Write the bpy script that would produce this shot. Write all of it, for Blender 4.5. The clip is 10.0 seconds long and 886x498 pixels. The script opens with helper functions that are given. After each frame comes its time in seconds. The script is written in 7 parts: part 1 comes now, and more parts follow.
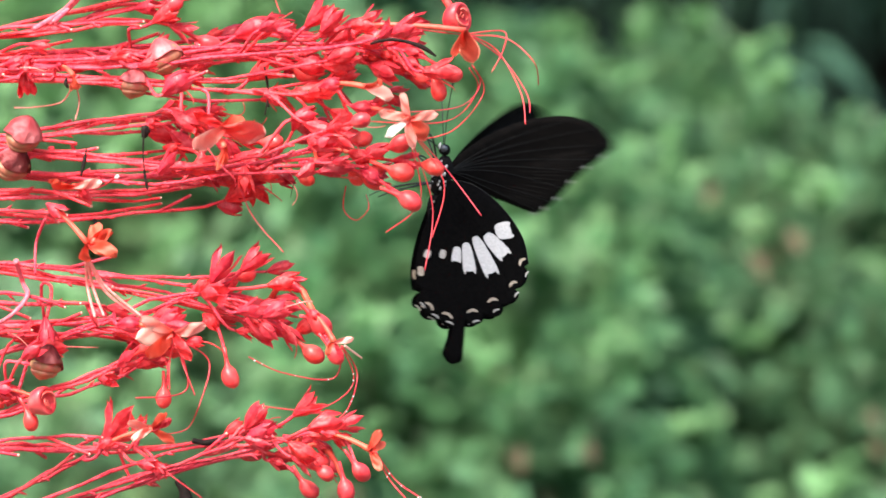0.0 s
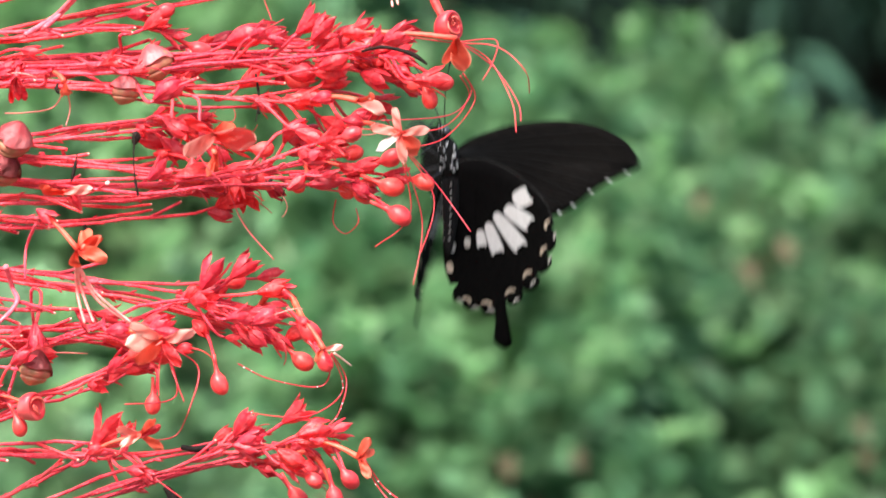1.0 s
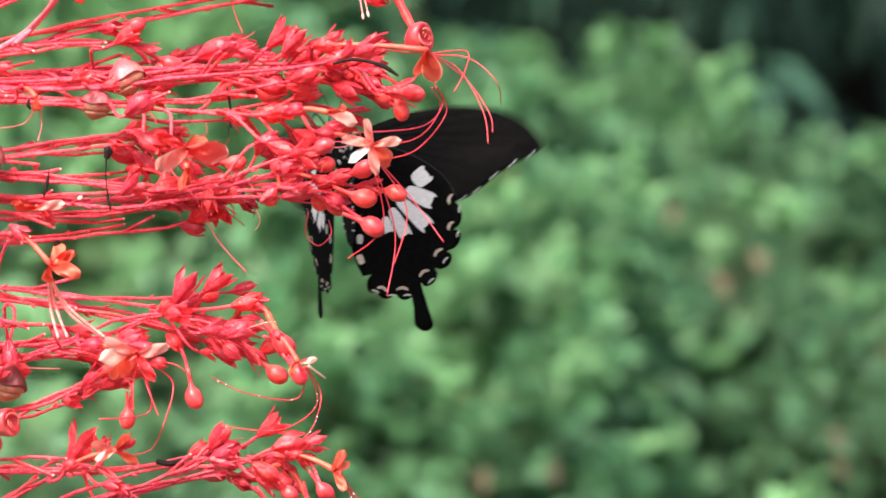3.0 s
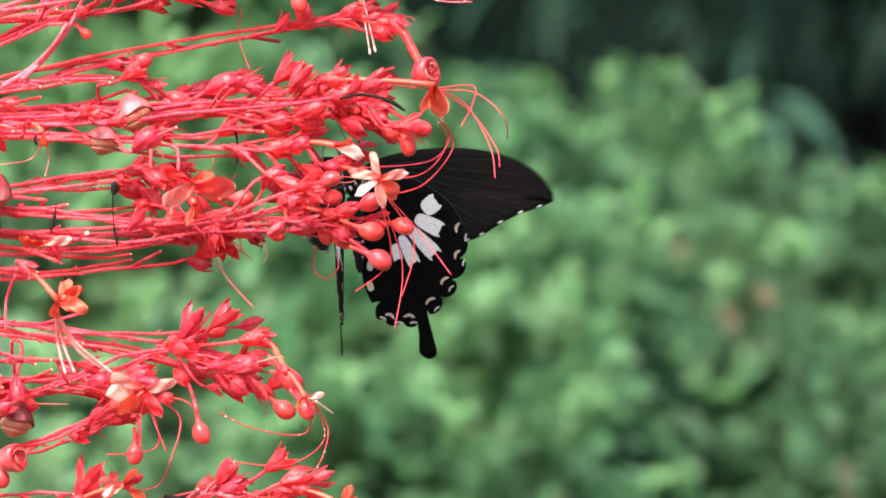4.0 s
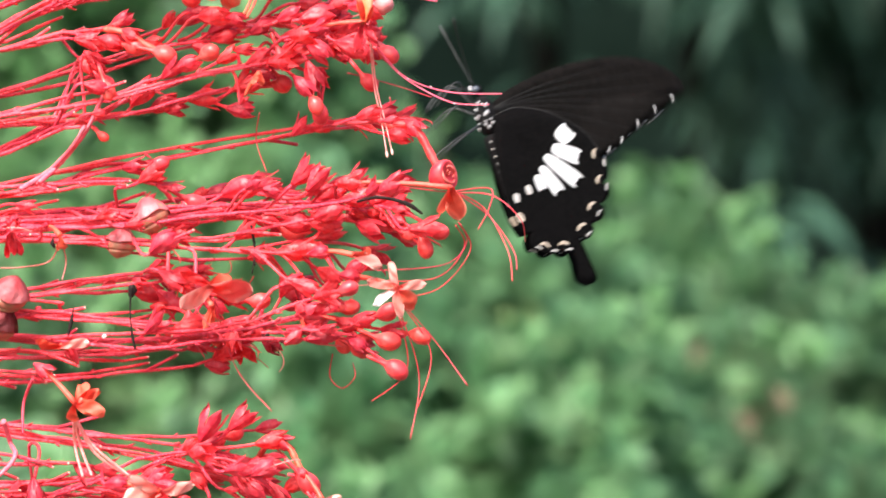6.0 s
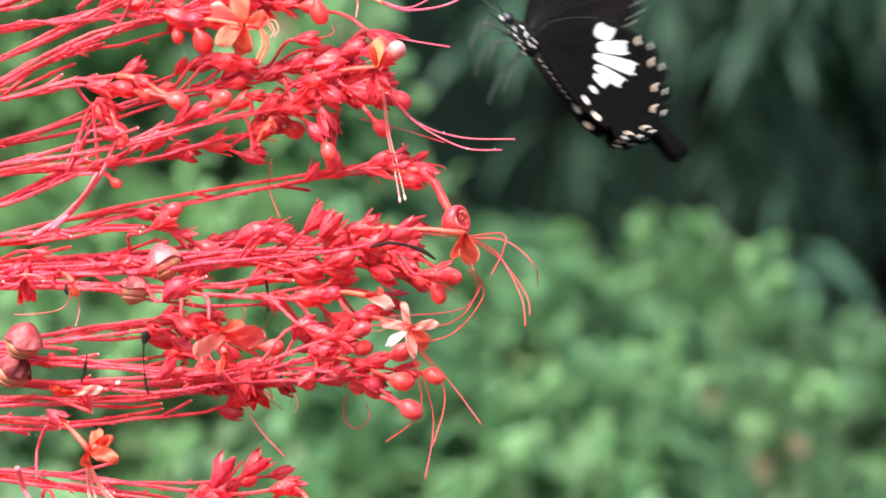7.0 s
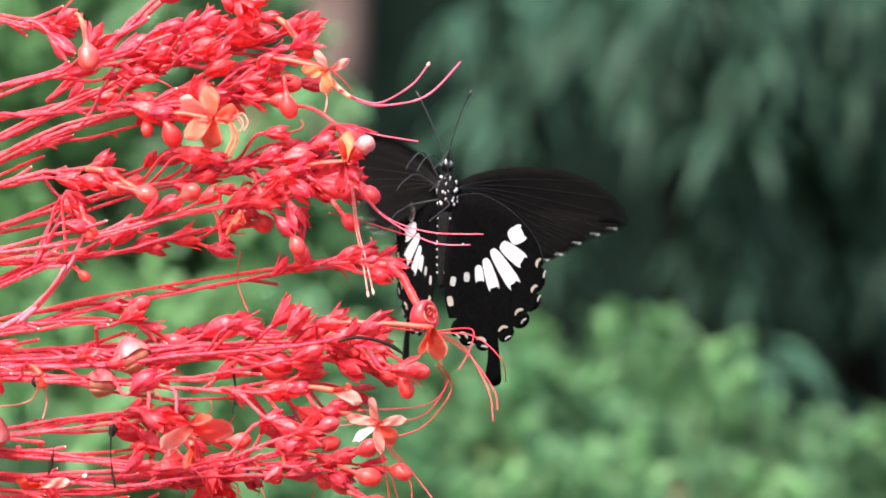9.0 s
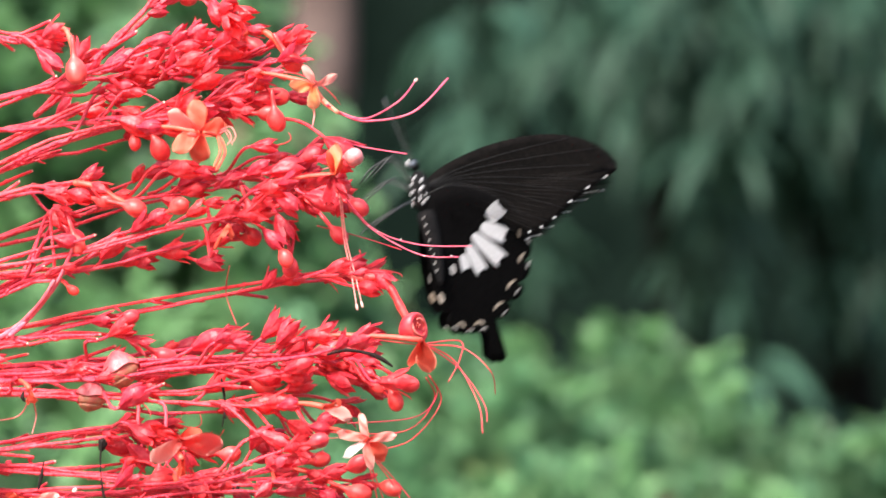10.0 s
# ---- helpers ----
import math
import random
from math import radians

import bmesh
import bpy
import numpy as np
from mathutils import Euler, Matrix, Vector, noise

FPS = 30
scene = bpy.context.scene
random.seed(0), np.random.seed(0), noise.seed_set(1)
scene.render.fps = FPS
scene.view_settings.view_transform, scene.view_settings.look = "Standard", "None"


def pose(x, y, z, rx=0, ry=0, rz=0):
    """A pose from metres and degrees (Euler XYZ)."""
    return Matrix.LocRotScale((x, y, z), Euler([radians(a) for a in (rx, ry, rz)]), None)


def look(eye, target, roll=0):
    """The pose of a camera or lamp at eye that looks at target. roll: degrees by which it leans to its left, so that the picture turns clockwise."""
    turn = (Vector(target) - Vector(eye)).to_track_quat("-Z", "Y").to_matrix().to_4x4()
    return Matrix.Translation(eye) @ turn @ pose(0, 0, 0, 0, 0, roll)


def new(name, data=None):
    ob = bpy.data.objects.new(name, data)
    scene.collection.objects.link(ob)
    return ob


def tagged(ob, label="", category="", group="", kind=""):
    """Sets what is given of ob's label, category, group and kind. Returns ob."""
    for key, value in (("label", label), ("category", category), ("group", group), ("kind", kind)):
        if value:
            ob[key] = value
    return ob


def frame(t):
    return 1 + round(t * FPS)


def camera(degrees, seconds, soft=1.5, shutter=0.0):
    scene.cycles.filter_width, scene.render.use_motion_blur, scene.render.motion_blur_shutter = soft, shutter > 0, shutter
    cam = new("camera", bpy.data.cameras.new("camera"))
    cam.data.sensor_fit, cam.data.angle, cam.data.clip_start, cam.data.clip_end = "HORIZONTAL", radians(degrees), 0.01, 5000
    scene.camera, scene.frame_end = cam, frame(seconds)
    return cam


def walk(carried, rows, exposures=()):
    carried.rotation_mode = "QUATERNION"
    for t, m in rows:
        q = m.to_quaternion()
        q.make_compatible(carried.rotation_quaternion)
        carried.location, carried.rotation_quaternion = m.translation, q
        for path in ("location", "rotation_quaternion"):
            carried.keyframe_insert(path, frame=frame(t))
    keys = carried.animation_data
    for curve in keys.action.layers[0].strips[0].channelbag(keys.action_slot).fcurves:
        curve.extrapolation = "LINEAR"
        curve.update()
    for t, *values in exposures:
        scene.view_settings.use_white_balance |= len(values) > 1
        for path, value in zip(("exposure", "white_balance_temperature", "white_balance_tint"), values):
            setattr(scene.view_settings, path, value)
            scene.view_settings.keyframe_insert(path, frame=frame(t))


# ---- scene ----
F_LONG = 1.8 / 0.0001605     # focal length in the same steps as u and v
NEAR = 1.8                   # metres from the camera to the flower sheet
EYE = 1.45                   # camera height
STEP = 0.0001605             # one step of u or v on the flower sheet, in metres


def stand(x, z, pitch, yaw, roll):
    return pose(x, 0, EYE + z, 90 + pitch, 0, yaw) @ pose(0, 0, 0, 0, 0, roll)


# ---- camera: a long lens held by hand, tilting up slowly ----
cam = camera(8.0, 10.0, soft=1.6, shutter=0.5)
cam.data.dof.use_dof = True
cam.data.dof.focus_distance = 1.82
cam.data.dof.aperture_fstop = 23.0
cam.data.dof.aperture_blades = 0
walk(cam, [
    (0.0, stand(0.0000, -0.0000, 0.000, 0.000, 0.00)),
    (0.5, stand(-0.0001, 0.0004, 0.034, -0.053, -0.01)),
    (1.0, stand(-0.0001, 0.0006, 0.053, -0.093, 0.33)),
    (1.5, stand(-0.0002, 0.0004, 0.021, -0.148, 0.21)),
    (2.0, stand(-0.0005, 0.0001, 0.050, -0.276, 0.16)),
    (2.5, stand(-0.0003, -0.0003, 0.101, -0.399, -0.12)),
    (4.0, stand(-0.0001, -0.0008, 0.519, -0.274, -0.33)),
    (4.5, stand(-0.0001, -0.0010, 0.731, -0.213, -0.31)),
    (5.0, stand(-0.0002, -0.0012, 0.958, -0.201, -0.48)),
    (5.5, stand(-0.0005, -0.0011, 1.222, -0.157, -0.34)),
    (7.0, stand(0.0001, -0.0022, 1.906, -0.002, -0.54)),
    (7.5, stand(-0.0004, -0.0017, 2.140, -0.070, -0.72)),
    (8.0, stand(-0.0008, -0.0014, 2.420, -0.188, -0.47)),
    (8.5, stand(-0.0006, -0.0016, 2.625, -0.290, -0.29)),
    (9.0, stand(-0.0006, -0.0017, 2.745, -0.318, -0.22)),
    (9.5, stand(-0.0009, -0.0020, 2.824, -0.353, -0.26)),
    (10.0, stand(-0.0010, -0.0023, 2.874, -0.435, -0.57)),
], exposures=[(0.0, 1.68, 6500, 6.0), (4.0, 1.70, 6500, 7.0), (5.5, 1.73, 6500, 9.0), (7.0, 1.74, 6500, 10.5), (8.0, 1.79, 6500, 10.5), (9.5, 1.76, 6500, 10.5), (10.0, 1.76, 6500, 10.5)])

# ---- light: bright overcast sky, weak veiled sun high behind the camera ----
world = bpy.data.worlds.new("overcast_sky")
scene.world = world
world.use_nodes = True
wn = world.node_tree
sky = wn.nodes.new("ShaderNodeTexSky")
sky.sky_type = "NISHITA"
sky.sun_disc = False
sky.sun_elevation, sky.sun_rotation = radians(50), radians(209)
sky.air_density, sky.dust_density, sky.ozone_density = 1.0, 4.0, 1.0
wn.links.new(sky.outputs[0], wn.nodes["Background"].inputs[0])
wn.nodes["Background"].inputs[1].default_value = 0.12
sun = new("sun", bpy.data.lights.new("sun", "SUN"))
sun.data.energy, sun.data.angle, sun.data.color = 2.6, radians(20), (1.0, 0.97, 0.92)
sun.matrix_world = look((-3.0, -5.5, 7.5), (0, 0, 0))


# ---- materials ----
def material(name, c1, c2, rough=0.5, scale=200.0, detail=4.0, bump=0.0, bump_scale=None, translucent=0.0,
             metallic=0.0, per_piece=0.0, specular=0.5, c3=None, coarse=25.0, coat=0.0, sheen=0.0, hue=0.02):
    """Two colours mixed by fine noise, a third by coarse blotches, a lightness that changes from piece to piece, relief, thin-leaf glow."""
    m = bpy.data.materials.new(name)
    m.use_nodes = True
    n, l = m.node_tree.nodes, m.node_tree.links
    b = n["Principled BSDF"]
    co = n.new("ShaderNodeTexCoord")
    fine = n.new("ShaderNodeTexNoise")
    fine.inputs["Scale"].default_value, fine.inputs["Detail"].default_value = scale, detail
    l.new(co.outputs["Object"], fine.inputs["Vector"])
    ramp = n.new("ShaderNodeValToRGB")
    ramp.color_ramp.elements[0].position, ramp.color_ramp.elements[1].position = 0.35, 0.65
    ramp.color_ramp.elements[0].color, ramp.color_ramp.elements[1].color = (*c1, 1), (*c2, 1)
    l.new(fine.outputs["Fac"], ramp.inputs[0])
    colour = ramp.outputs[0]
    if c3:
        blot = n.new("ShaderNodeTexNoise")
        blot.inputs["Scale"].default_value = coarse
        l.new(co.outputs["Object"], blot.inputs["Vector"])
        br = n.new("ShaderNodeValToRGB")
        br.color_ramp.elements[0].position, br.color_ramp.elements[1].position = 0.48, 0.68
        l.new(blot.outputs["Fac"], br.inputs[0])
        mix = n.new("ShaderNodeMix")
        mix.data_type = "RGBA"
        l.new(br.outputs[0], mix.inputs[0])
        l.new(colour, mix.inputs[6])
        mix.inputs[7].default_value = (*c3, 1)
        colour = mix.outputs[2]
    if per_piece:
        info = n.new("ShaderNodeObjectInfo")
        geo = n.new("ShaderNodeNewGeometry")
        add = n.new("ShaderNodeMath")
        add.operation = "ADD"
        l.new(info.outputs["Random"], add.inputs[0])
        l.new(geo.outputs["Random Per Island"], add.inputs[1])
        fr = n.new("ShaderNodeMath")
        fr.operation = "FRACT"
        l.new(add.outputs[0], fr.inputs[0])
        rng = n.new("ShaderNodeMapRange")
        rng.inputs[3].default_value, rng.inputs[4].default_value = 1 - per_piece, 1 + per_piece
        l.new(fr.outputs[0], rng.inputs[0])
        hsv = n.new("ShaderNodeHueSaturation")
        l.new(rng.outputs[0], hsv.inputs["Value"])
        hr = n.new("ShaderNodeMapRange")
        hr.inputs[3].default_value, hr.inputs[4].default_value = 0.5 - hue * per_piece, 0.5 + hue * per_piece
        l.new(fr.outputs[0], hr.inputs[0])
        l.new(hr.outputs[0], hsv.inputs["Hue"])
        l.new(colour, hsv.inputs["Color"])
        colour = hsv.outputs[0]
    l.new(colour, b.inputs["Base Color"])
    b.inputs["Roughness"].default_value, b.inputs["Metallic"].default_value = rough, metallic
    b.inputs["Specular IOR Level"].default_value = specular
    b.inputs["Coat Weight"].default_value = coat
    b.inputs["Sheen Weight"].default_value, b.inputs["Sheen Roughness"].default_value = sheen, 0.45
    if bump:
        bn = n.new("ShaderNodeTexNoise")
        bn.inputs["Scale"].default_value = bump_scale or scale
        l.new(co.outputs["Object"], bn.inputs["Vector"])
        bp = n.new("ShaderNodeBump")
        bp.inputs["Strength"].default_value, bp.inputs["Distance"].default_value = bump, 0.001
        l.new(bn.outputs["Fac"], bp.inputs["Height"])
        l.new(bp.outputs[0], b.inputs["Normal"])
    if translucent:
        tr = n.new("ShaderNodeBsdfTranslucent")
        l.new(colour, tr.inputs["Color"])
        ms = n.new("ShaderNodeMixShader")
        ms.inputs[0].default_value = translucent
        l.new(b.outputs[0], ms.inputs[1])
        l.new(tr.outputs[0], ms.inputs[2])
        l.new(ms.outputs[0], n["Material Output"].inputs["Surface"])
    return m


def lobe_material(name, foot, middle, rim, long, half):
    """A corolla lobe: one colour at its foot, another along its middle, a paler one towards the rim and tip."""
    m = material(name, middle, tuple(min(1.0, c * 1.12) for c in middle), 0.45, 380, bump=0.25, bump_scale=650, translucent=0.42, per_piece=0.08, sheen=0.03)
    n, l = m.node_tree.nodes, m.node_tree.links
    b = n["Principled BSDF"]
    body = b.inputs["Base Color"].links[0].from_socket
    co = n.new("ShaderNodeTexCoord")
    cut = n.new("ShaderNodeSeparateXYZ")
    l.new(co.outputs["Object"], cut.inputs[0])
    side = n.new("ShaderNodeMath")
    side.operation = "ABSOLUTE"
    l.new(cut.outputs["X"], side.inputs[0])
    last = body
    for source, a, z, colour in ((side.outputs[0], 0.25 * half, half, rim), (cut.outputs["Z"], 0.45 * long, long, rim), (cut.outputs["Z"], 0.34 * long, 0.02 * long, foot)):
        ramp = n.new("ShaderNodeMapRange")
        ramp.inputs[1].default_value, ramp.inputs[2].default_value = a, z
        ramp.inputs[3].default_value, ramp.inputs[4].default_value = 0.0, 0.85
        l.new(source, ramp.inputs[0])
        mix = n.new("ShaderNodeMix")
        mix.data_type = "RGBA"
        l.new(ramp.outputs[0], mix.inputs[0])
        l.new(last, mix.inputs[6])
        mix.inputs[7].default_value = (*colour, 1)
        last = mix.outputs[2]
    l.new(last, b.inputs["Base Color"])
    l.new(last, n["Translucent BSDF"].inputs["Color"])
    return m


M = {
    "stem": material("stem_red", (0.68, 0.024, 0.048), (0.80, 0.050, 0.080), 0.42, 900, c3=(0.82, 0.085, 0.115), coarse=90, bump=0.8, bump_scale=1100, per_piece=0.18, specular=0.35, sheen=0.04),
    "hair": material("stem_hair_pink", (0.74, 0.08, 0.10), (0.82, 0.20, 0.20), 0.5, 900, per_piece=0.2),
    "pinkstem": material("stem_pink", (0.68, 0.10, 0.15), (0.76, 0.20, 0.24), 0.5, 700, c3=(0.66, 0.06, 0.08), coarse=80, bump=0.35, specular=0.3),
    "stub": material("stub_pale", (0.75, 0.45, 0.38), (0.6, 0.25, 0.2), 0.7, 900),
    # the pink blotches put part of the waxy sheen into the colour
    "calyx": material("calyx_red", (0.64, 0.016, 0.038), (0.84, 0.052, 0.072), 0.40, 520, c3=(0.85, 0.17, 0.190), coarse=190, bump=0.35, bump_scale=900, translucent=0.31, per_piece=0.20, sheen=0.04),
    "bud": material("bud_red", (0.66, 0.024, 0.032), (0.80, 0.058, 0.056), 0.42, 420, c3=(0.84, 0.15, 0.136), coarse=150, bump=0.15, bump_scale=900, per_piece=0.16, coat=0.03, sheen=0.03),
    "bud_pale": material("bud_pale_pink", (0.68, 0.17, 0.18), (0.76, 0.28, 0.27), 0.42, 420, c3=(0.74, 0.16, 0.15), coarse=150, bump=0.15, bump_scale=900, coat=0.05),
    "dew": material("bead_white", (0.86, 0.80, 0.78), (0.92, 0.88, 0.86), 0.15, 900),
    "petal": lobe_material("petal_orange", (0.72, 0.05, 0.045), (0.82, 0.135, 0.075), (0.86, 0.27, 0.175), 0.0086, 0.0023),
    "tube": material("corolla_tube_orange", (0.74, 0.065, 0.040), (0.78, 0.11, 0.065), 0.45, 350, c3=(0.78, 0.15, 0.10), coarse=140, bump=0.3, per_piece=0.12, sheen=0.02, specular=0.3),
    "pale": lobe_material("petal_pale", (0.80, 0.11, 0.11), (0.86, 0.33, 0.28), (0.90, 0.60, 0.53), 0.0086, 0.0020),
    "peach": lobe_material("petal_peach", (0.84, 0.15, 0.06), (0.90, 0.46, 0.20), (0.90, 0.40, 0.28), 0.0086, 0.0026),
    "white": lobe_material("petal_white", (0.84, 0.30, 0.26), (0.88, 0.80, 0.76), (0.92, 0.90, 0.88), 0.0090, 0.0017),
    "filament": material("filament_red", (0.58, 0.020, 0.047), (0.68, 0.050, 0.065), 0.4, 900, per_piece=0.15),
    "pinkfil": material("filament_pink", (0.78, 0.07, 0.16), (0.80, 0.14, 0.20), 0.4, 900),
    "palefil": material("filament_pale", (0.80, 0.17, 0.16), (0.84, 0.30, 0.27), 0.4, 900),
    "pod": material("pod_pink", (0.54, 0.065, 0.08), (0.64, 0.16, 0.17), 0.5, 240, c3=(0.62, 0.19, 0.20), coarse=130, bump=0.6, bump_scale=500, sheen=0.05),
    "rim": material("rolled_rim_coral", (0.70, 0.06, 0.05), (0.80, 0.20, 0.16), 0.42, 300, bump=0.4),
    "seed": material("pod_inner_olive", (0.26, 0.12, 0.055), (0.42, 0.25, 0.13), 0.55, 260, c3=(0.42, 0.07, 0.06), coarse=160, bump=0.5),
    "dry": material("dried_brown", (0.007, 0.0045, 0.004), (0.022, 0.013, 0.011), 0.8, 600, bump=0.4, specular=0.2),
    "wing": material("wing_black", (0.0013, 0.0012, 0.0013), (0.0028, 0.0025, 0.0026), 0.9, 900, bump=0.1, specular=0.04),
    "forewing": material("forewing_black_brown", (0.0018, 0.0015, 0.0014), (0.0048, 0.0039, 0.0036), 0.85, 700, bump=0.1, specular=0.06),
    "vein": material("vein_grey", (0.0042, 0.0037, 0.0036), (0.0075, 0.0066, 0.0062), 0.6, 900, specular=0.3),
    "ray": material("wing_ray_brown", (0.0062, 0.0051, 0.0046), (0.0105, 0.0086, 0.0078), 0.75, 900, specular=0.1),
    "costal": material("wing_rim_grey", (0.014, 0.013, 0.0125), (0.035, 0.033, 0.031), 0.7, 900),
    "scale_white": material("scales_white", (0.43, 0.425, 0.43), (0.54, 0.53, 0.54), 0.8, 1500, bump=0.2),
    "scale_grey": material("scales_grey_white", (0.28, 0.26, 0.25), (0.42, 0.40, 0.38), 0.7, 1200, bump=0.2),
    "scale_buff": material("scales_buff", (0.28, 0.21, 0.15), (0.42, 0.36, 0.30), 0.7, 1200, bump=0.2),
    "fur": material("body_black", (0.004, 0.004, 0.0045), (0.013, 0.012, 0.012), 0.85, 1500, bump=0.6, bump_scale=2500, specular=0.08),
    "leg": material("leg_dark_grey", (0.006, 0.0058, 0.0058), (0.020, 0.019, 0.0185), 0.5, 900),
    "eye": material("eye_grey", (0.03, 0.035, 0.045), (0.10, 0.11, 0.13), 0.2, 900),
    "leaf": material("leaf_green", (0.104, 0.228, 0.101), (0.143, 0.285, 0.137), 0.42, 30, c3=(0.155, 0.30, 0.132), coarse=6, translucent=0.47, per_piece=0.22, specular=0.32, hue=0.10, bump=0.2, bump_scale=80),
    "leaf_l": material("leaf_light_green", (0.136, 0.262, 0.134), (0.19, 0.332, 0.182), 0.40, 30, c3=(0.20, 0.33, 0.15), coarse=6, translucent=0.42, per_piece=0.24, specular=0.36, hue=0.10, bump=0.2, bump_scale=80),
    "leaf_m": material("leaf_mid_green", (0.090, 0.195, 0.084), (0.127, 0.248, 0.115), 0.40, 30, c3=(0.135, 0.26, 0.115), coarse=6, translucent=0.42, per_piece=0.24, specular=0.36, hue=0.10, bump=0.2, bump_scale=80),
    "leaf_b": material("leaf_blue_green", (0.080, 0.167, 0.077), (0.119, 0.225, 0.110), 0.40, 30, c3=(0.115, 0.225, 0.105), coarse=6, translucent=0.44, per_piece=0.28, specular=0.36, hue=0.10, bump=0.2, bump_scale=80),
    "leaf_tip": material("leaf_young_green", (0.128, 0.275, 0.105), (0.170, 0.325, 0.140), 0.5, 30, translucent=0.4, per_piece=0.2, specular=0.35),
    "leaf_brown": material("leaf_russet", (0.080, 0.066, 0.038), (0.120, 0.092, 0.056), 0.6, 30, translucent=0.3, per_piece=0.25, specular=0.2),
    "leaf_y": material("leaf_yellow", (0.23, 0.29, 0.10), (0.29, 0.32, 0.13), 0.5, 30, translucent=0.25),
    # the thicket's shade is put into this dark leaf colour
    "dark": material("leaf_teal_shade", (0.021, 0.052, 0.034), (0.043, 0.098, 0.062), 0.5, 20, c3=(0.020, 0.043, 0.027), coarse=4, translucent=0.15, per_piece=0.4, specular=0.12),
    "bark": material("bark_pinkish_brown", (0.066, 0.041, 0.034), (0.100, 0.067, 0.058), 0.9, 14, c3=(0.046, 0.033, 0.029), coarse=5, bump=0.8),
    # bark coloured near-black, with the shade of the thicket in it
    "shade_bark": material("bark_shade", (0.006, 0.006, 0.0052), (0.012, 0.0115, 0.0098), 0.95, 14, bump=0.6, specular=0.02),
    "twig": material("twig_brown", (0.06, 0.045, 0.03), (0.10, 0.08, 0.05), 0.8, 60, bump=0.4),
    "soil": material("soil_dark", (0.035, 0.030, 0.020), (0.06, 0.055, 0.035), 0.95, 9, c3=(0.03, 0.05, 0.02), coarse=1.2, bump=0.8),
    # near-black, so that the sheet itself carries the deep shade of the woods
    "woods": material("woods_shade_black", (0.0014, 0.0034, 0.0025), (0.0046, 0.0092, 0.0068), 0.95, 3, c3=(0.0025, 0.0046, 0.0036), coarse=0.8, bump=0.5, specular=0.015),
}


# ---- mesh helpers ----
def mesh_of(name, bm, mat, smooth=True):
    me = bpy.data.meshes.new(name)
    bm.normal_update()
    bm.to_mesh(me)
    bm.free()
    me.materials.append(mat)
    if smooth:
        me.polygons.foreach_set("use_smooth", [True] * len(me.polygons))
    return me


def part(name, bm, mat, parent, label="", smooth=True):
    ob = new(name, mesh_of(name, bm, mat, smooth))
    ob.parent = parent
    return tagged(ob, label)


def child(name, me, parent, m, label=""):
    """A part on shared mesh data, at the pose m in its parent's space."""
    ob = new(name, me)
    ob.parent = parent
    ob.matrix_local = m
    return tagged(ob, label)


def tube(bm, pts, radii, sides=6, close=True):
    """A round rod along pts with a radius at each of them."""
    pts = [Vector(p) for p in pts]
    rings, side = [], None
    for i, p in enumerate(pts):
        way = (pts[min(i + 1, len(pts) - 1)] - pts[max(i - 1, 0)]).normalized()
        if side is None:
            side = way.orthogonal().normalized()
        side = (side - way * side.dot(way)).normalized()
        up = way.cross(side)
        rings.append([bm.verts.new(p + (side * math.cos(a) + up * math.sin(a)) * radii[i]) for a in (2 * math.pi * k / sides for k in range(sides))])
    for a, b in zip(rings, rings[1:]):
        for k in range(sides):
            bm.faces.new((a[k], a[(k + 1) % sides], b[(k + 1) % sides], b[k]))
    if close:
        bm.faces.new(rings[0][::-1])
        bm.faces.new(rings[-1])


def bezier(a, b, c, d, n):
    a, b, c, d = Vector(a), Vector(b), Vector(c), Vector(d)
    return [a * (1 - s) ** 3 + b * 3 * s * (1 - s) ** 2 + c * 3 * s * s * (1 - s) + d * s ** 3 for s in (k / (n - 1) for k in range(n))]


def through_points(pts, n):
    """A smooth line of n points a span through a few points."""
    pts = [Vector(p) for p in pts]
    out = []
    for i in range(len(pts) - 1):
        p0, p1, p2, p3 = pts[max(i - 1, 0)], pts[i], pts[i + 1], pts[min(i + 2, len(pts) - 1)]
        for k in range(n):
            s = k / n
            out.append(0.5 * (2 * p1 + (p2 - p0) * s + (2 * p0 - 5 * p1 + 4 * p2 - p3) * s * s + (3 * p1 - p0 - 3 * p2 + p3) * s ** 3))
    return out + [pts[-1]]


def lathe(bm, profile, sides, ribs=0, depth=0.0, turn=0.0):
    """A body of revolution about z from (radius, height) pairs, with ribs if wanted."""
    rings = []
    for r, z in profile:
        rings.append([bm.verts.new((r * (1 + depth * math.cos(ribs * a)) * math.cos(a + turn), r * (1 + depth * math.cos(ribs * a)) * math.sin(a + turn), z))
                      for a in (2 * math.pi * k / sides for k in range(sides))])
    for a, b in zip(rings, rings[1:]):
        for k in range(sides):
            bm.faces.new((a[k], a[(k + 1) % sides], b[(k + 1) % sides], b[k]))
    bm.faces.new(rings[0][::-1])
    bm.faces.new(rings[-1])
    return rings


def aim(p, way, turn=0.0, size=1.0):
    """A pose at p whose z axis points along way."""
    q = Vector(way).to_track_quat("Z", "Y")
    return Matrix.Translation(p) @ q.to_matrix().to_4x4() @ Matrix.Rotation(radians(turn), 4, "Z") @ Matrix.Scale(size, 4)


# ---- ground and what lies far off ----
def far(u, v, dist):
    return Vector(((u - 784) * dist / F_LONG, dist, EYE + (441 - v) * dist / F_LONG))


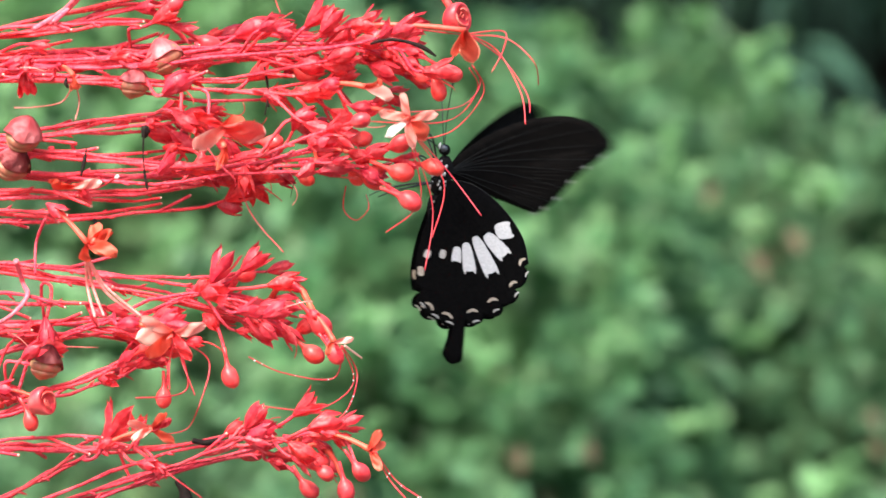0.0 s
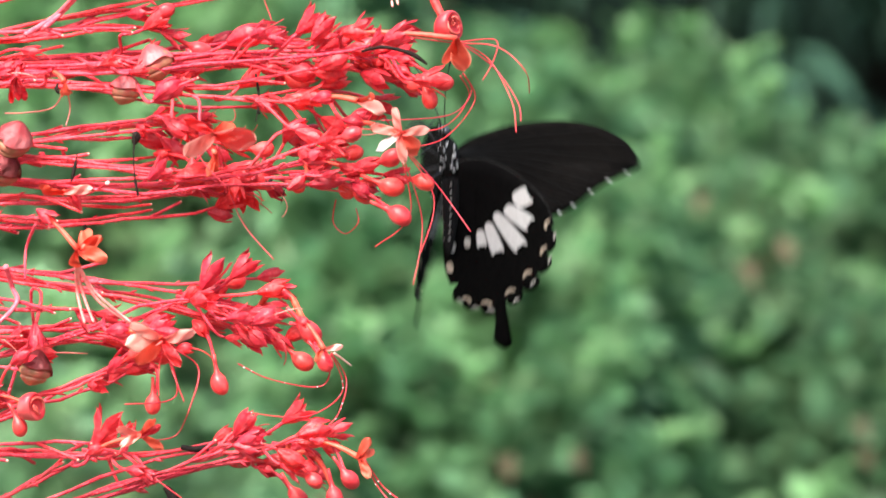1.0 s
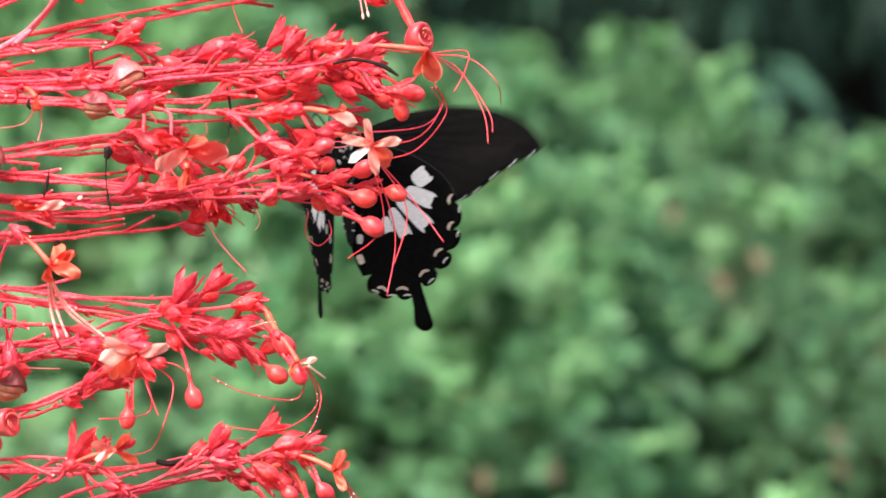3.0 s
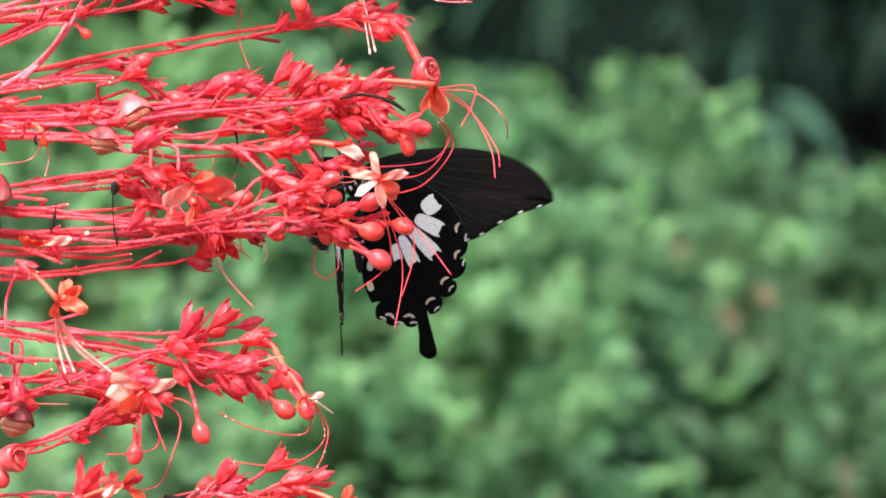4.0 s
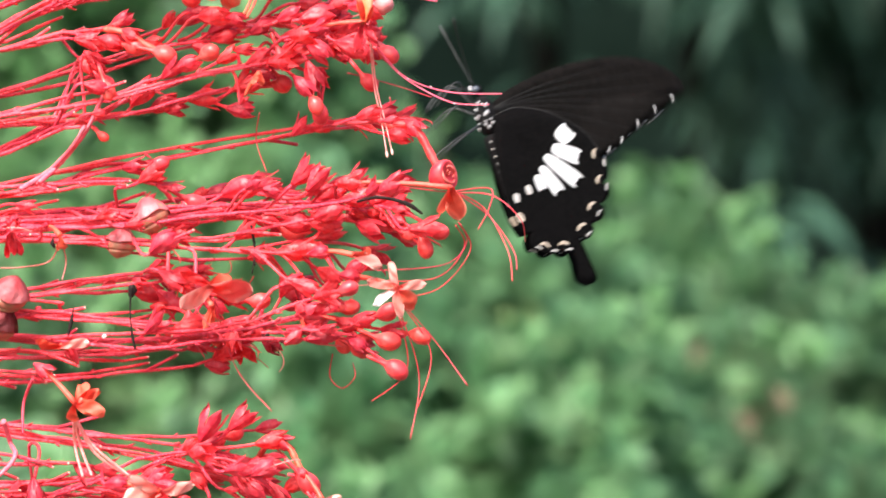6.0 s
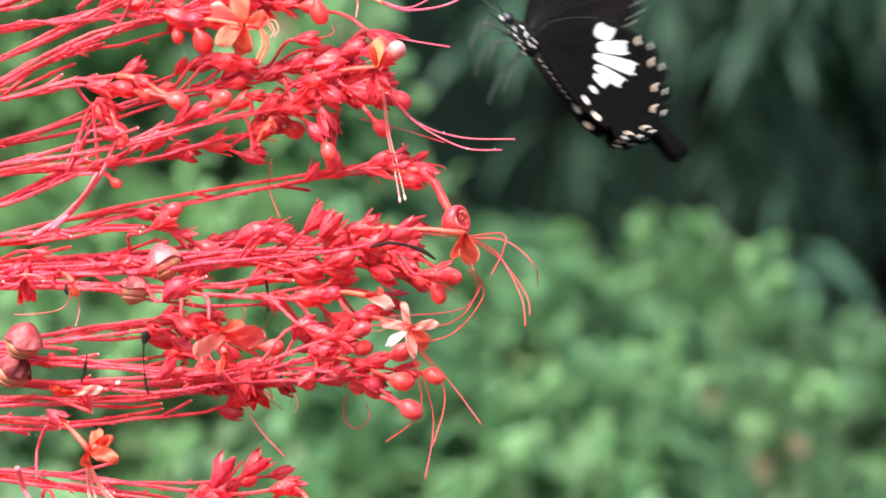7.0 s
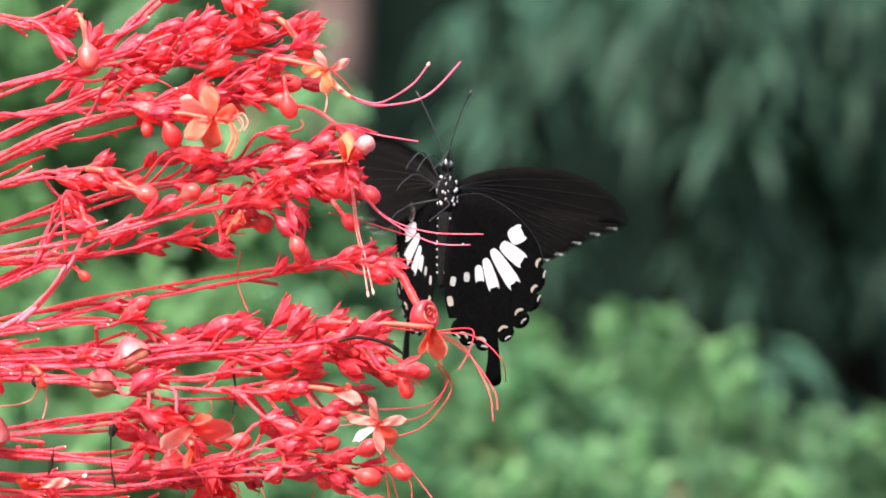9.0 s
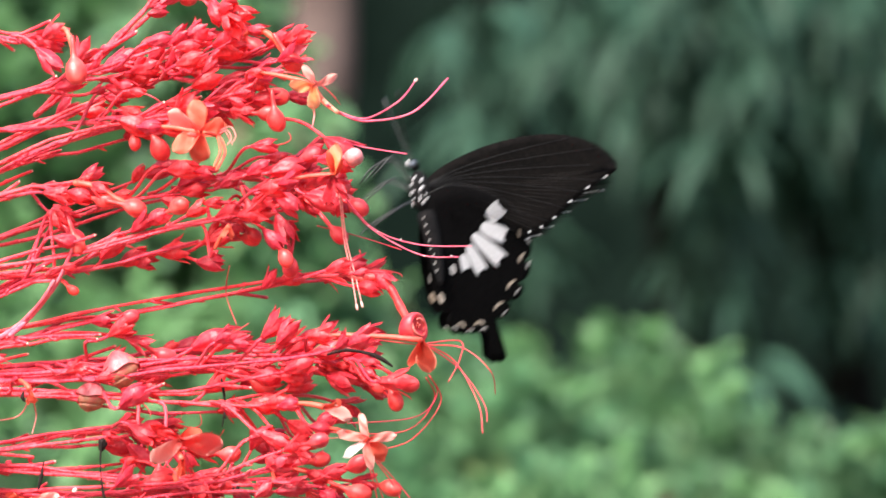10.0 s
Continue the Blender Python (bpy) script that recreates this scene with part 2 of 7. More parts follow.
def build_ground():
    bm = bmesh.new()
    n = 60
    grid = [[None] * (n + 1) for _ in range(n + 1)]
    for i in range(n + 1):
        for j in range(n + 1):
            x, y = (i / n - 0.5) * 2, (j / n - 0.5) * 2
            x, y = x * abs(x) * 400, y * abs(y) * 400
            near = math.exp(-(x * x + y * y) / 900)
            grid[i][j] = bm.verts.new((x, y, 0.05 * near * (noise.noise(Vector((x * 0.6, y * 0.6, 0))))))
    for i in range(n):
        for j in range(n):
            bm.faces.new((grid[i][j], grid[i + 1][j], grid[i + 1][j + 1], grid[i][j + 1]))
    ob = new("ground", mesh_of("ground", bm, M["soil"]))
    tagged(ob, "dark damp garden soil with mossy patches", "ground", kind="structure")


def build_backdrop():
    """A near-black bank closing the distance, the woods' deep shade put into its colour."""
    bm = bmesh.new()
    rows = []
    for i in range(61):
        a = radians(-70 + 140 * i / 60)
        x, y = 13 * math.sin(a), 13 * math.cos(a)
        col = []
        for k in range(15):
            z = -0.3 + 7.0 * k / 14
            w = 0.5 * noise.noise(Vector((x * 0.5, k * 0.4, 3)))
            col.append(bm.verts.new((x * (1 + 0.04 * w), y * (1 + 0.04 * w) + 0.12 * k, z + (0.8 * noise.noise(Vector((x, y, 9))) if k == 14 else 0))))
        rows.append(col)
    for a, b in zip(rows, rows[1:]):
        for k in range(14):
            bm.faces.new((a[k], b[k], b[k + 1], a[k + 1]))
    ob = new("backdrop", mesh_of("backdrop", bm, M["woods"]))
    tagged(ob, "near-black bank, the deep shade of dense woods as its colour", "woods", kind="structure")


def leaf_arrays(rng, centres, ways, lengths, widths, fold=0.25, droop=0.2):
    """Leaves of eight corners each: a folded, drooping blade from stalk to tip."""
    n = len(centres)
    w = ways / np.linalg.norm(ways, axis=1, keepdims=True)
    up = rng.normal(0, 0.35, (n, 3)) + np.array([0, -0.25, 1.0])
    side = np.cross(w, up)
    side /= np.linalg.norm(side, axis=1, keepdims=True) + 1e-9
    nor = np.cross(side, w)
    L, W = lengths[:, None], widths[:, None]
    p = centres
    down = np.array([0, 0, -1.0])
    m1 = p + w * L * 0.35
    m2 = p + w * L * 0.70 + down * L * droop * 0.35
    tip = p + w * L + down * L * droop
    v = np.stack([p, m1 + side * W * 0.5 + nor * W * fold, m1, m1 - side * W * 0.5 + nor * W * fold,
                  m2 + side * W * 0.38 + nor * W * fold * 0.7, m2, m2 - side * W * 0.38 + nor * W * fold * 0.7, tip], 1)
    faces = np.array([[0, 2, 1, 1], [0, 3, 2, 2], [1, 2, 5, 4], [2, 3, 6, 5], [4, 5, 7, 7], [5, 6, 7, 7]])
    allf = []
    for k in range(6):
        f = faces[k]
        idx = np.arange(n)[:, None] * 8 + (f[:3] if f[2] == f[3] else f)
        allf += idx.tolist()
    return v.reshape(-1, 3).tolist(), allf


def foliage(name, rng, centres, ways, lengths, widths, mat, parent, label, fold=0.25, droop=0.2):
    v, f = leaf_arrays(rng, centres, ways, lengths, widths, fold, droop)
    me = bpy.data.meshes.new(name)
    me.from_pydata(v, [], f)
    me.materials.append(mat)
    me.polygons.foreach_set("use_smooth", [True] * len(me.polygons))
    ob = new(name, me)
    ob.parent = parent
    return tagged(ob, label, kind="stuff")


# hollows between the boughs, where the crown falls back: u, v, their half widths and depth in metres
HOLLOWS = ((330, -40, 130, 55, 0.3), (1030, 280, 55, 45, 0.35), (1180, 330, 55, 50, 0.4), (1290, 520, 80, 45, 0.1), (1480, 440, 90, 45, 0.12))
# how high each shrub reaches, as v along u
TALL = ((-420, 435, 480, 545, 590, 660, 800), (-760, -740, -480, -320, -180, -40, 220))
NEAR_MOUND = ((560, 610, 680, 760, 840, 900, 945, 960, 1000, 1040, 1100, 1135, 1175, 1210, 1250, 1300), (-500, -240, -20, 75, 118, 128, 100, 128, 124, 138, 178, 214, 285, 400, 560, 740))
BACK_MOUND = ((1010, 1040, 1070, 1105, 1140, 1170, 1200, 1250, 1300, 1340, 1385, 1420, 1480), (290, 170, 115, 98, 95, 102, 112, 106, 132, 148, 190, 260, 400))
BACK_EDGE = ((-20, 50, 150, 250, 350, 450, 600), (1030, 1065, 1135, 1190, 1230, 1225, 1130))     # where its left side ends, as u along v
SIDE_MOUND = ((1240, 1300, 1360, 1400, 1450, 1500, 1560, 1640, 1700, 1950), (660, 470, 360, 335, 274, 248, 244, 275, 290, 260))


def build_shrub(u0, u1, dist, seed, mat, label, crest, floor_v=1090, dense=2, leaf=1.0, pale_tips=0.10, edge=None, withered=0.0):
    """One shrub: stems from the ground, twigs, and a crown of leafy shoots that fill its stretch of the hedge."""
    rng = np.random.default_rng(seed)

    def bush_top(u):
        return float(np.interp(u, *crest))

    base = Vector(((((u0 + u1) / 2) - 784) * dist / F_LONG, dist + 0.1, 0))
    bush = new("shrub")
    bush.location = base
    tagged(bush, label, "shrub", "shrubs behind the flowers")
    b = np.array(base)
    shoots = []
    step = 60
    us = np.arange(u0, u1 + 1, step)
    for u in us:
        v = bush_top(u) + rng.uniform(-10, 30)
        while v < floor_v:
            uu = u + rng.uniform(-0.55, 0.55) * step
            dd = dist + rng.uniform(-0.17, 0.17) + 0.25 * max(0, (bush_top(uu) + 160 - v) / 160)
            dd -= 0.62 * min(1.1, max(0, v - max(0, bush_top(uu))) / 1000) + 0.15 * min(1, max(0, v + 700) / 700)
            for hu, hv, ru, rv, deep in HOLLOWS:
                dd += deep * math.exp(-((uu - hu) / ru) ** 2 - ((v - hv) / rv) ** 2)
            if v > bush_top(uu) - 15 and (not edge or uu > np.interp(v, *edge)):
                shoots.append(np.array(far(uu, v, dd)))
                for _ in range(dense + (2 if v < -120 else 0)):
                    u2, v2 = uu + rng.uniform(-40, 40), v + rng.uniform(-5, 50)
                    if not edge or u2 > np.interp(v2, *edge):
                        shoots.append(np.array(far(u2, v2, dd + rng.uniform(0.06, 0.24))))
            v += rng.uniform(0.5, 1.15) * step
    low = np.array(far(0, floor_v, dist))[2]
    for _ in range(int((u1 - u0) / 10)):
        shoots.append(np.array([far(rng.uniform(u0, u1), 0, dist)[0], dist - 0.6 + rng.uniform(-0.3, 0.3), rng.uniform(0.1, low)]))
    shoots = np.array(shoots)
    n_each = 42
    cen, way, lng, wid = [], [], [], []
    for s in shoots:
        r = rng.uniform(0.028, 0.058)
        lean = rng.normal(0, 0.5, 3) + np.array([0, -0.5, 0.9])
        lean /= np.linalg.norm(lean)
        for k in range(n_each):
            h = k / n_each
            a = k * 2.4 + rng.uniform(-0.4, 0.4)
            out = np.array([math.cos(a), math.sin(a), 0.0])
            out = out - lean * out.dot(lean)
            cen.append(s + lean * (h - 0.6) * 2.2 * r + out * 0.006)
            way.append(out * (1.1 - 0.6 * h) + lean * (0.15 + 0.9 * h) + rng.normal(0, 0.2, 3))
            size = rng.uniform(0.7, 1.25) * (1.0 - 0.45 * h) * leaf
            lng.append(0.038 * size)
            wid.append(0.022 * size)
    foliage("crown", rng, np.array(cen) - b, np.array(way), np.array(lng), np.array(wid), mat, bush, "many small glossy ovate leaves")
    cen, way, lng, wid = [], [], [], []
    # a tenth is new growth; extra pale tips high up stand in for light
    tips = shoots[rng.random(len(shoots)) < np.where(shoots[:, 2] > 1.5, pale_tips, 0.10)]
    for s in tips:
        for k in range(9 if s[2] < 1.5 or pale_tips < 0.2 else 26):
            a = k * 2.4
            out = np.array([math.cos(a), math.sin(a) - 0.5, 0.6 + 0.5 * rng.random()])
            cen.append(s + np.array([0, -0.05, 0.035]) + rng.normal(0, 0.008 if s[2] < 1.5 or pale_tips < 0.2 else 0.02, 3))
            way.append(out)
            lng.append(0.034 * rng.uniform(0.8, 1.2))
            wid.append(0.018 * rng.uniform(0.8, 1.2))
    foliage("new_growth", rng, np.array(cen) - b, np.array(way), np.array(lng), np.array(wid), M["leaf_tip"], bush, "bright yellow-green leaves at the shoot tips")
    if withered:
        bare = shoots[rng.random(len(shoots)) < withered]
        cen = np.repeat(bare, 12, axis=0) + rng.normal(0, 0.026, (len(bare) * 12, 3)) + np.array([0, -0.05, 0])
        n = len(cen)
        foliage("withered_leaf", rng, cen - b, rng.normal(0, 0.7, (n, 3)) + np.array([0, -0.3, -0.3]), rng.uniform(0.022, 0.036, n), rng.uniform(0.012, 0.02, n), M["leaf_brown"], bush, "withered russet leaves")
    top = float(shoots[:, 2].max())
    for k in range(7):
        bm = bmesh.new()
        x = rng.uniform(-0.35, 0.35) * (u1 - u0) * dist / F_LONG
        tube(bm, through_points([(x * 0.25, 0, -0.05), (x * 0.6 + rng.normal(0, 0.03), 0.1, top * 0.4), (x, 0.12, top * 0.8)], 5),
             np.linspace(0.014, 0.004, 11), 6)
        part("stem", bm, M["twig"], bush, "thin brown woody stem")
    if u0 == 560:
        spot = np.array(far(967, 299, dist - 0.32))
        n = 5
        foliage("yellow_leaf", rng, spot - b + rng.normal(0, 0.008, (n, 3)), rng.normal(0, 0.6, (n, 3)) + np.array([0, -0.4, 0.2]), rng.uniform(0.022, 0.034, n), rng.uniform(0.014, 0.02, n), M["leaf_y"], bush, "yellowing leaves")
    bm = bmesh.new()
    for s in shoots[rng.random(len(shoots)) < 0.6]:
        p = Vector(s - b)
        tube(bm, bezier(p + Vector((rng.normal(0, 0.06), 0.15, -0.18)), p + Vector((0, 0.08, -0.12)), p + Vector((0, 0.02, -0.05)), p, 5), (0.004, 0.0035, 0.003, 0.0022, 0.0015), 4)
    tagged(part("twig", bm, M["twig"], bush), kind="stuff")
    return bush


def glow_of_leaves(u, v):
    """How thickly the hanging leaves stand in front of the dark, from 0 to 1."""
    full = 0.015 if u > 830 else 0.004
    # thick clumps make the lighter patches, bare gaps the shade
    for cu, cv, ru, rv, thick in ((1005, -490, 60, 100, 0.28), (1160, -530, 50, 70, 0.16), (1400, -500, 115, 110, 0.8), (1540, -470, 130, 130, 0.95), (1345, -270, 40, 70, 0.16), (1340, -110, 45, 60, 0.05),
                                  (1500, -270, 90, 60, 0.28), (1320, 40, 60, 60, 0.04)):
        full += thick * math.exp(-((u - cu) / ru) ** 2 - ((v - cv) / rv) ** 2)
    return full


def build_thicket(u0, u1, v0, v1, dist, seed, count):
    """A tall plant, long leaves hanging in tiers, shade put into its dark colours."""
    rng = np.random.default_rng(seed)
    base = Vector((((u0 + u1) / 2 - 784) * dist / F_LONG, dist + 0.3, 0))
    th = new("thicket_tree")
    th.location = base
    tagged(th, "teal-green tree with long drooping leaves, coloured dark for deep shade", "tree", "shaded trees")
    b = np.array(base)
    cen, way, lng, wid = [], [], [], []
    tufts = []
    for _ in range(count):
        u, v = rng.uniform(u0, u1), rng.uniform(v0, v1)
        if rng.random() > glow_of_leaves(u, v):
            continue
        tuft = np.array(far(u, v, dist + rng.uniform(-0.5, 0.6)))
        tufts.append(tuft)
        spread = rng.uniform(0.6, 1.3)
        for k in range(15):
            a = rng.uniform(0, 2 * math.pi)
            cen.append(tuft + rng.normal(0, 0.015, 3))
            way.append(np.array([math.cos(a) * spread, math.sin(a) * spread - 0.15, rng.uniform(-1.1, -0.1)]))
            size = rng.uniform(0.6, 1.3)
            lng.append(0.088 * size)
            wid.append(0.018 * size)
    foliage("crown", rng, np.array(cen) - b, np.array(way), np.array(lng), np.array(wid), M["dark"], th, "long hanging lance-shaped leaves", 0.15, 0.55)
    bm = bmesh.new()
    top = max(t[2] for t in tufts)
    tube(bm, through_points([(0, 0.2, -0.1), (0.05, 0.25, top * 0.5), (-0.03, 0.2, top)], 6), np.linspace(0.05, 0.015, 13), 8)
    for t in tufts[::3]:
        p = Vector(t - b)
        tube(bm, bezier((0, 0.2, max(0.2, p.z - 0.5)), (p.x * 0.3, 0.2, p.z - 0.1), (p.x * 0.7, p.y * 0.7, p.z + 0.08), p, 6), np.linspace(0.012, 0.003, 6), 5)
    part("trunk", bm, M["shade_bark"], th, "thin trunk and boughs, near-black for the shade")


def build_bare_trunk():
    """The pale trunk that rises behind the shrubs."""
    dist = 7.5
    bm = bmesh.new()
    foot, top = far(665, 300, dist), far(662, -900, dist)
    pts = [(foot.x + 0.02, dist, -0.1), (foot.x, dist, foot.z), (far(630, -380, dist).x, dist, far(0, -380, dist).z), (far(660, -560, dist).x, dist, far(0, -560, dist).z), (top.x, dist, top.z + 1.2)]
    line = through_points(pts, 10)
    tube(bm, line, [0.047 - 0.012 * i / len(line) + 0.003 * noise.noise(Vector((0, 0, i * 0.7))) for i in range(len(line))], 12)
    ob = new("tree_trunk", mesh_of("tree_trunk", bm, M["bark"]))
    tagged(ob, "slender pale pinkish-brown bare tree trunk", "tree trunk")


build_ground()
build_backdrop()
build_bare_trunk()
HEDGE = "leafy green garden shrub with small glossy leaves"
# both tall shrubs get many pale tips, brightening their upper crowns by colour
build_shrub(-420, 120, 5.5, 11, M["leaf_l"], HEDGE, TALL, dense=2, leaf=1.2, pale_tips=0.5)
build_shrub(100, 760, 5.55, 12, M["leaf_l"], "tall mid-green garden shrub behind the flower stems", TALL, dense=4, leaf=1.2, pale_tips=0.5)
build_shrub(560, 1280, 5.3, 13, M["leaf"], HEDGE, NEAR_MOUND, dense=3, leaf=1.12, withered=0.015)
build_shrub(1045, 1400, 5.95, 14, M["leaf_m"], "bright green bushy shrub with a domed top", BACK_MOUND, edge=BACK_EDGE)
build_shrub(1250, 1900, 5.5, 15, M["leaf_b"], "bluish-green low shrub beside dark shade", SIDE_MOUND, dense=3, leaf=1.12, withered=0.04)
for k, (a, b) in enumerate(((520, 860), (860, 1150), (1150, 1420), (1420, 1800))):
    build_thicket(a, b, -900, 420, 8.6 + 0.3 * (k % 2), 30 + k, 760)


# ---- the butterfly ----
WING = STEP * 1.87 / 1.8     # one step of the wing plan


def plan(points):
    """Wing plan points (outwards, towards the head) in metres."""
    return [Vector((x * WING, 0, z * WING)) for x, z in points]


def sheet(bm, outline, thick, camber, side):
    """A thin solid plate inside a closed outline, bowed a little; side mirrors it for the other wing."""
    n = len(outline)
    mid = sum(outline, Vector()) / n
    rings = 7
    for face in (1, -1):
        def put(p):
            bow = camber * math.sin(min(1.0, p.length / (330 * WING)) * math.pi)
            return bm.verts.new((p.x * side, p.y + bow + face * thick / 2, p.z))
        layers = []
        for k in range(rings):
            s = 1 - (k / rings) ** 1.0
            layers.append([put(mid + (p - mid) * s) for p in outline])
        hub = put(mid)
        flip = (face * side) > 0
        for a, b in zip(layers, layers[1:]):
            for i in range(n):
                q = (a[i], a[(i + 1) % n], b[(i + 1) % n], b[i])
                bm.faces.new(q if flip else q[::-1])
        for i in range(n):
            q = (layers[-1][i], layers[-1][(i + 1) % n], hub)
            bm.faces.new(q if flip else q[::-1])
        if face == 1:
            rim = layers[0]
        else:
            for i in range(n):
                bm.faces.new((rim[i], layers[0][i], layers[0][(i + 1) % n], rim[(i + 1) % n]))


def bow(p, camber):
    return math.copysign(0.0007, camber) + camber * math.sin(min(1.0, p.length / (330 * WING)) * math.pi)


def scallop(points, lobes, deep):
    """A smooth margin with notches between the vein ends."""
    line = through_points(points, 8)
    out = []
    mid = Vector((90 * WING, 0, -170 * WING))
    for i, p in enumerate(line):
        s = i / (len(line) - 1) * lobes
        notch = abs(math.sin(math.pi * s)) ** 0.55
        out.append(p + (mid - p).normalized() * deep * WING * (1 - notch))
    return out


def blotch(name, parent, centre, long, wide, turn, side, mat, camber, notch=0.0, bend=0.0, taper=0.0, label=""):
    """A patch of pale scales on both faces of a wing, lying just proud of it."""
    bm = bmesh.new()
    c, s = math.cos(radians(turn)), math.sin(radians(turn))
    loop = []
    for k in range(20):
        a = 2 * math.pi * k / 20
        x = math.copysign(abs(math.cos(a)) ** 0.6, math.cos(a)) * long / 2
        z = math.copysign(abs(math.sin(a)) ** 0.6, math.sin(a)) * wide / 2 * (1 - taper * x / long)
        if notch and abs(a - math.pi) < 0.35:
            x += notch * long
        z += bend * (x / long) ** 2 * wide * 4
        loop.append(Vector(((centre[0] + x * c - z * s) * WING, 0, (centre[1] + x * s + z * c) * WING)))
    mid = sum(loop, Vector()) / 20
    for face in (1, -1):
        def put(p):
            return bm.verts.new((p.x * side, bow(p, camber) + face * 0.00020, p.z))
        ring = [put(p) for p in loop]
        inner = [put(mid + (p - mid) * 0.5) for p in loop]
        hub = put(mid)
        flip = face * side > 0
        for i in range(20):
            j = (i + 1) % 20
            q, t = (ring[i], ring[j], inner[j], inner[i]), (inner[i], inner[j], hub)
            bm.faces.new(q[::-1] if flip else q)
            bm.faces.new(t[::-1] if flip else t)
    return part(name, bm, mat, parent, label)


def forewing(parent, side):
    def grown(points):
        return [(x * 1.035, z * 1.035) for x, z in points]

    lead = [(0, 6), (30, 30), (75, 52), (130, 71), (200, 84), (265, 82), (318, 63), (348, 36)]
    outer = [(354, 26), (332, 10), (300, -8), (268, -32), (238, -60), (214, -76), (192, -84)]
    inner = [(192, -84), (125, -58), (55, -28), (0, -8)]
    lead, outer, inner = grown(lead), grown(outer), grown(inner)
    outline = through_points(plan(lead), 5) + scallop(plan(outer), 7, 5) + through_points(plan(inner), 5)[1:]
    bm = bmesh.new()
    sheet(bm, outline, 0.00016, 0.0016, side)
    bmesh.ops.translate(bm, vec=(0, 0.0007, 0), verts=bm.verts)
    wing = part("forewing", bm, M["forewing"], parent, "plain blackish-brown forewing with paler rays")
    # veins fan out from the cell
    ends = grown([(262, 78), (312, 60), (340, 32), (320, 4), (288, -16), (254, -44), (226, -66), (198, -80)])
    for k, e in enumerate(ends):
        bm = bmesh.new()
        start = (100 + 8 * (k % 3), 46 - 9 * k) if k < 6 else (28, 4 - 4 * (k - 5))
        a, b = plan([start, e])
        line = bezier(plan([(4, 2)])[0], (a * 0.7), a, b, 14)
        for face in (1, -1):
            tube(bm, [(p.x * side, bow(p, 0.0016) + face * 0.00010, p.z) for p in line], np.linspace(0.00016, 0.00007, 14), 5)
        part("vein", bm, M["vein"], wing, "grey raised wing vein")
    # paler rays between the veins, in the outer half
    fan = random.Random(7)
    for k in range(18):
        f = (k + 0.5) / 18 * 5.6
        i = int(f)
        rim = Vector(outer[i]).lerp(Vector(outer[i + 1]), f - i)
        a, b = rim * fan.uniform(0.52, 0.68), rim * fan.uniform(0.90, 0.95)
        line = plan([tuple(a.lerp(b, j / 7)) for j in range(8)])
        bm = bmesh.new()
        for face in (1, -1):
            tube(bm, [(p.x * side, bow(p, 0.0016) + face * 0.00002, p.z) for p in line], [0.00009, 0.00013, 0.00016, 0.00017, 0.00017, 0.00015, 0.00012, 0.00006], 5)
        part("ray", bm, M["ray"], wing)
    for k in range(6):
        p = plan(outer)[k + 1] * 0.985
        blotch("fringe_spot", wing, (p.x / WING, p.z / WING), 7, 3, 40, side, M["scale_white"], 0.0016)
    return wing


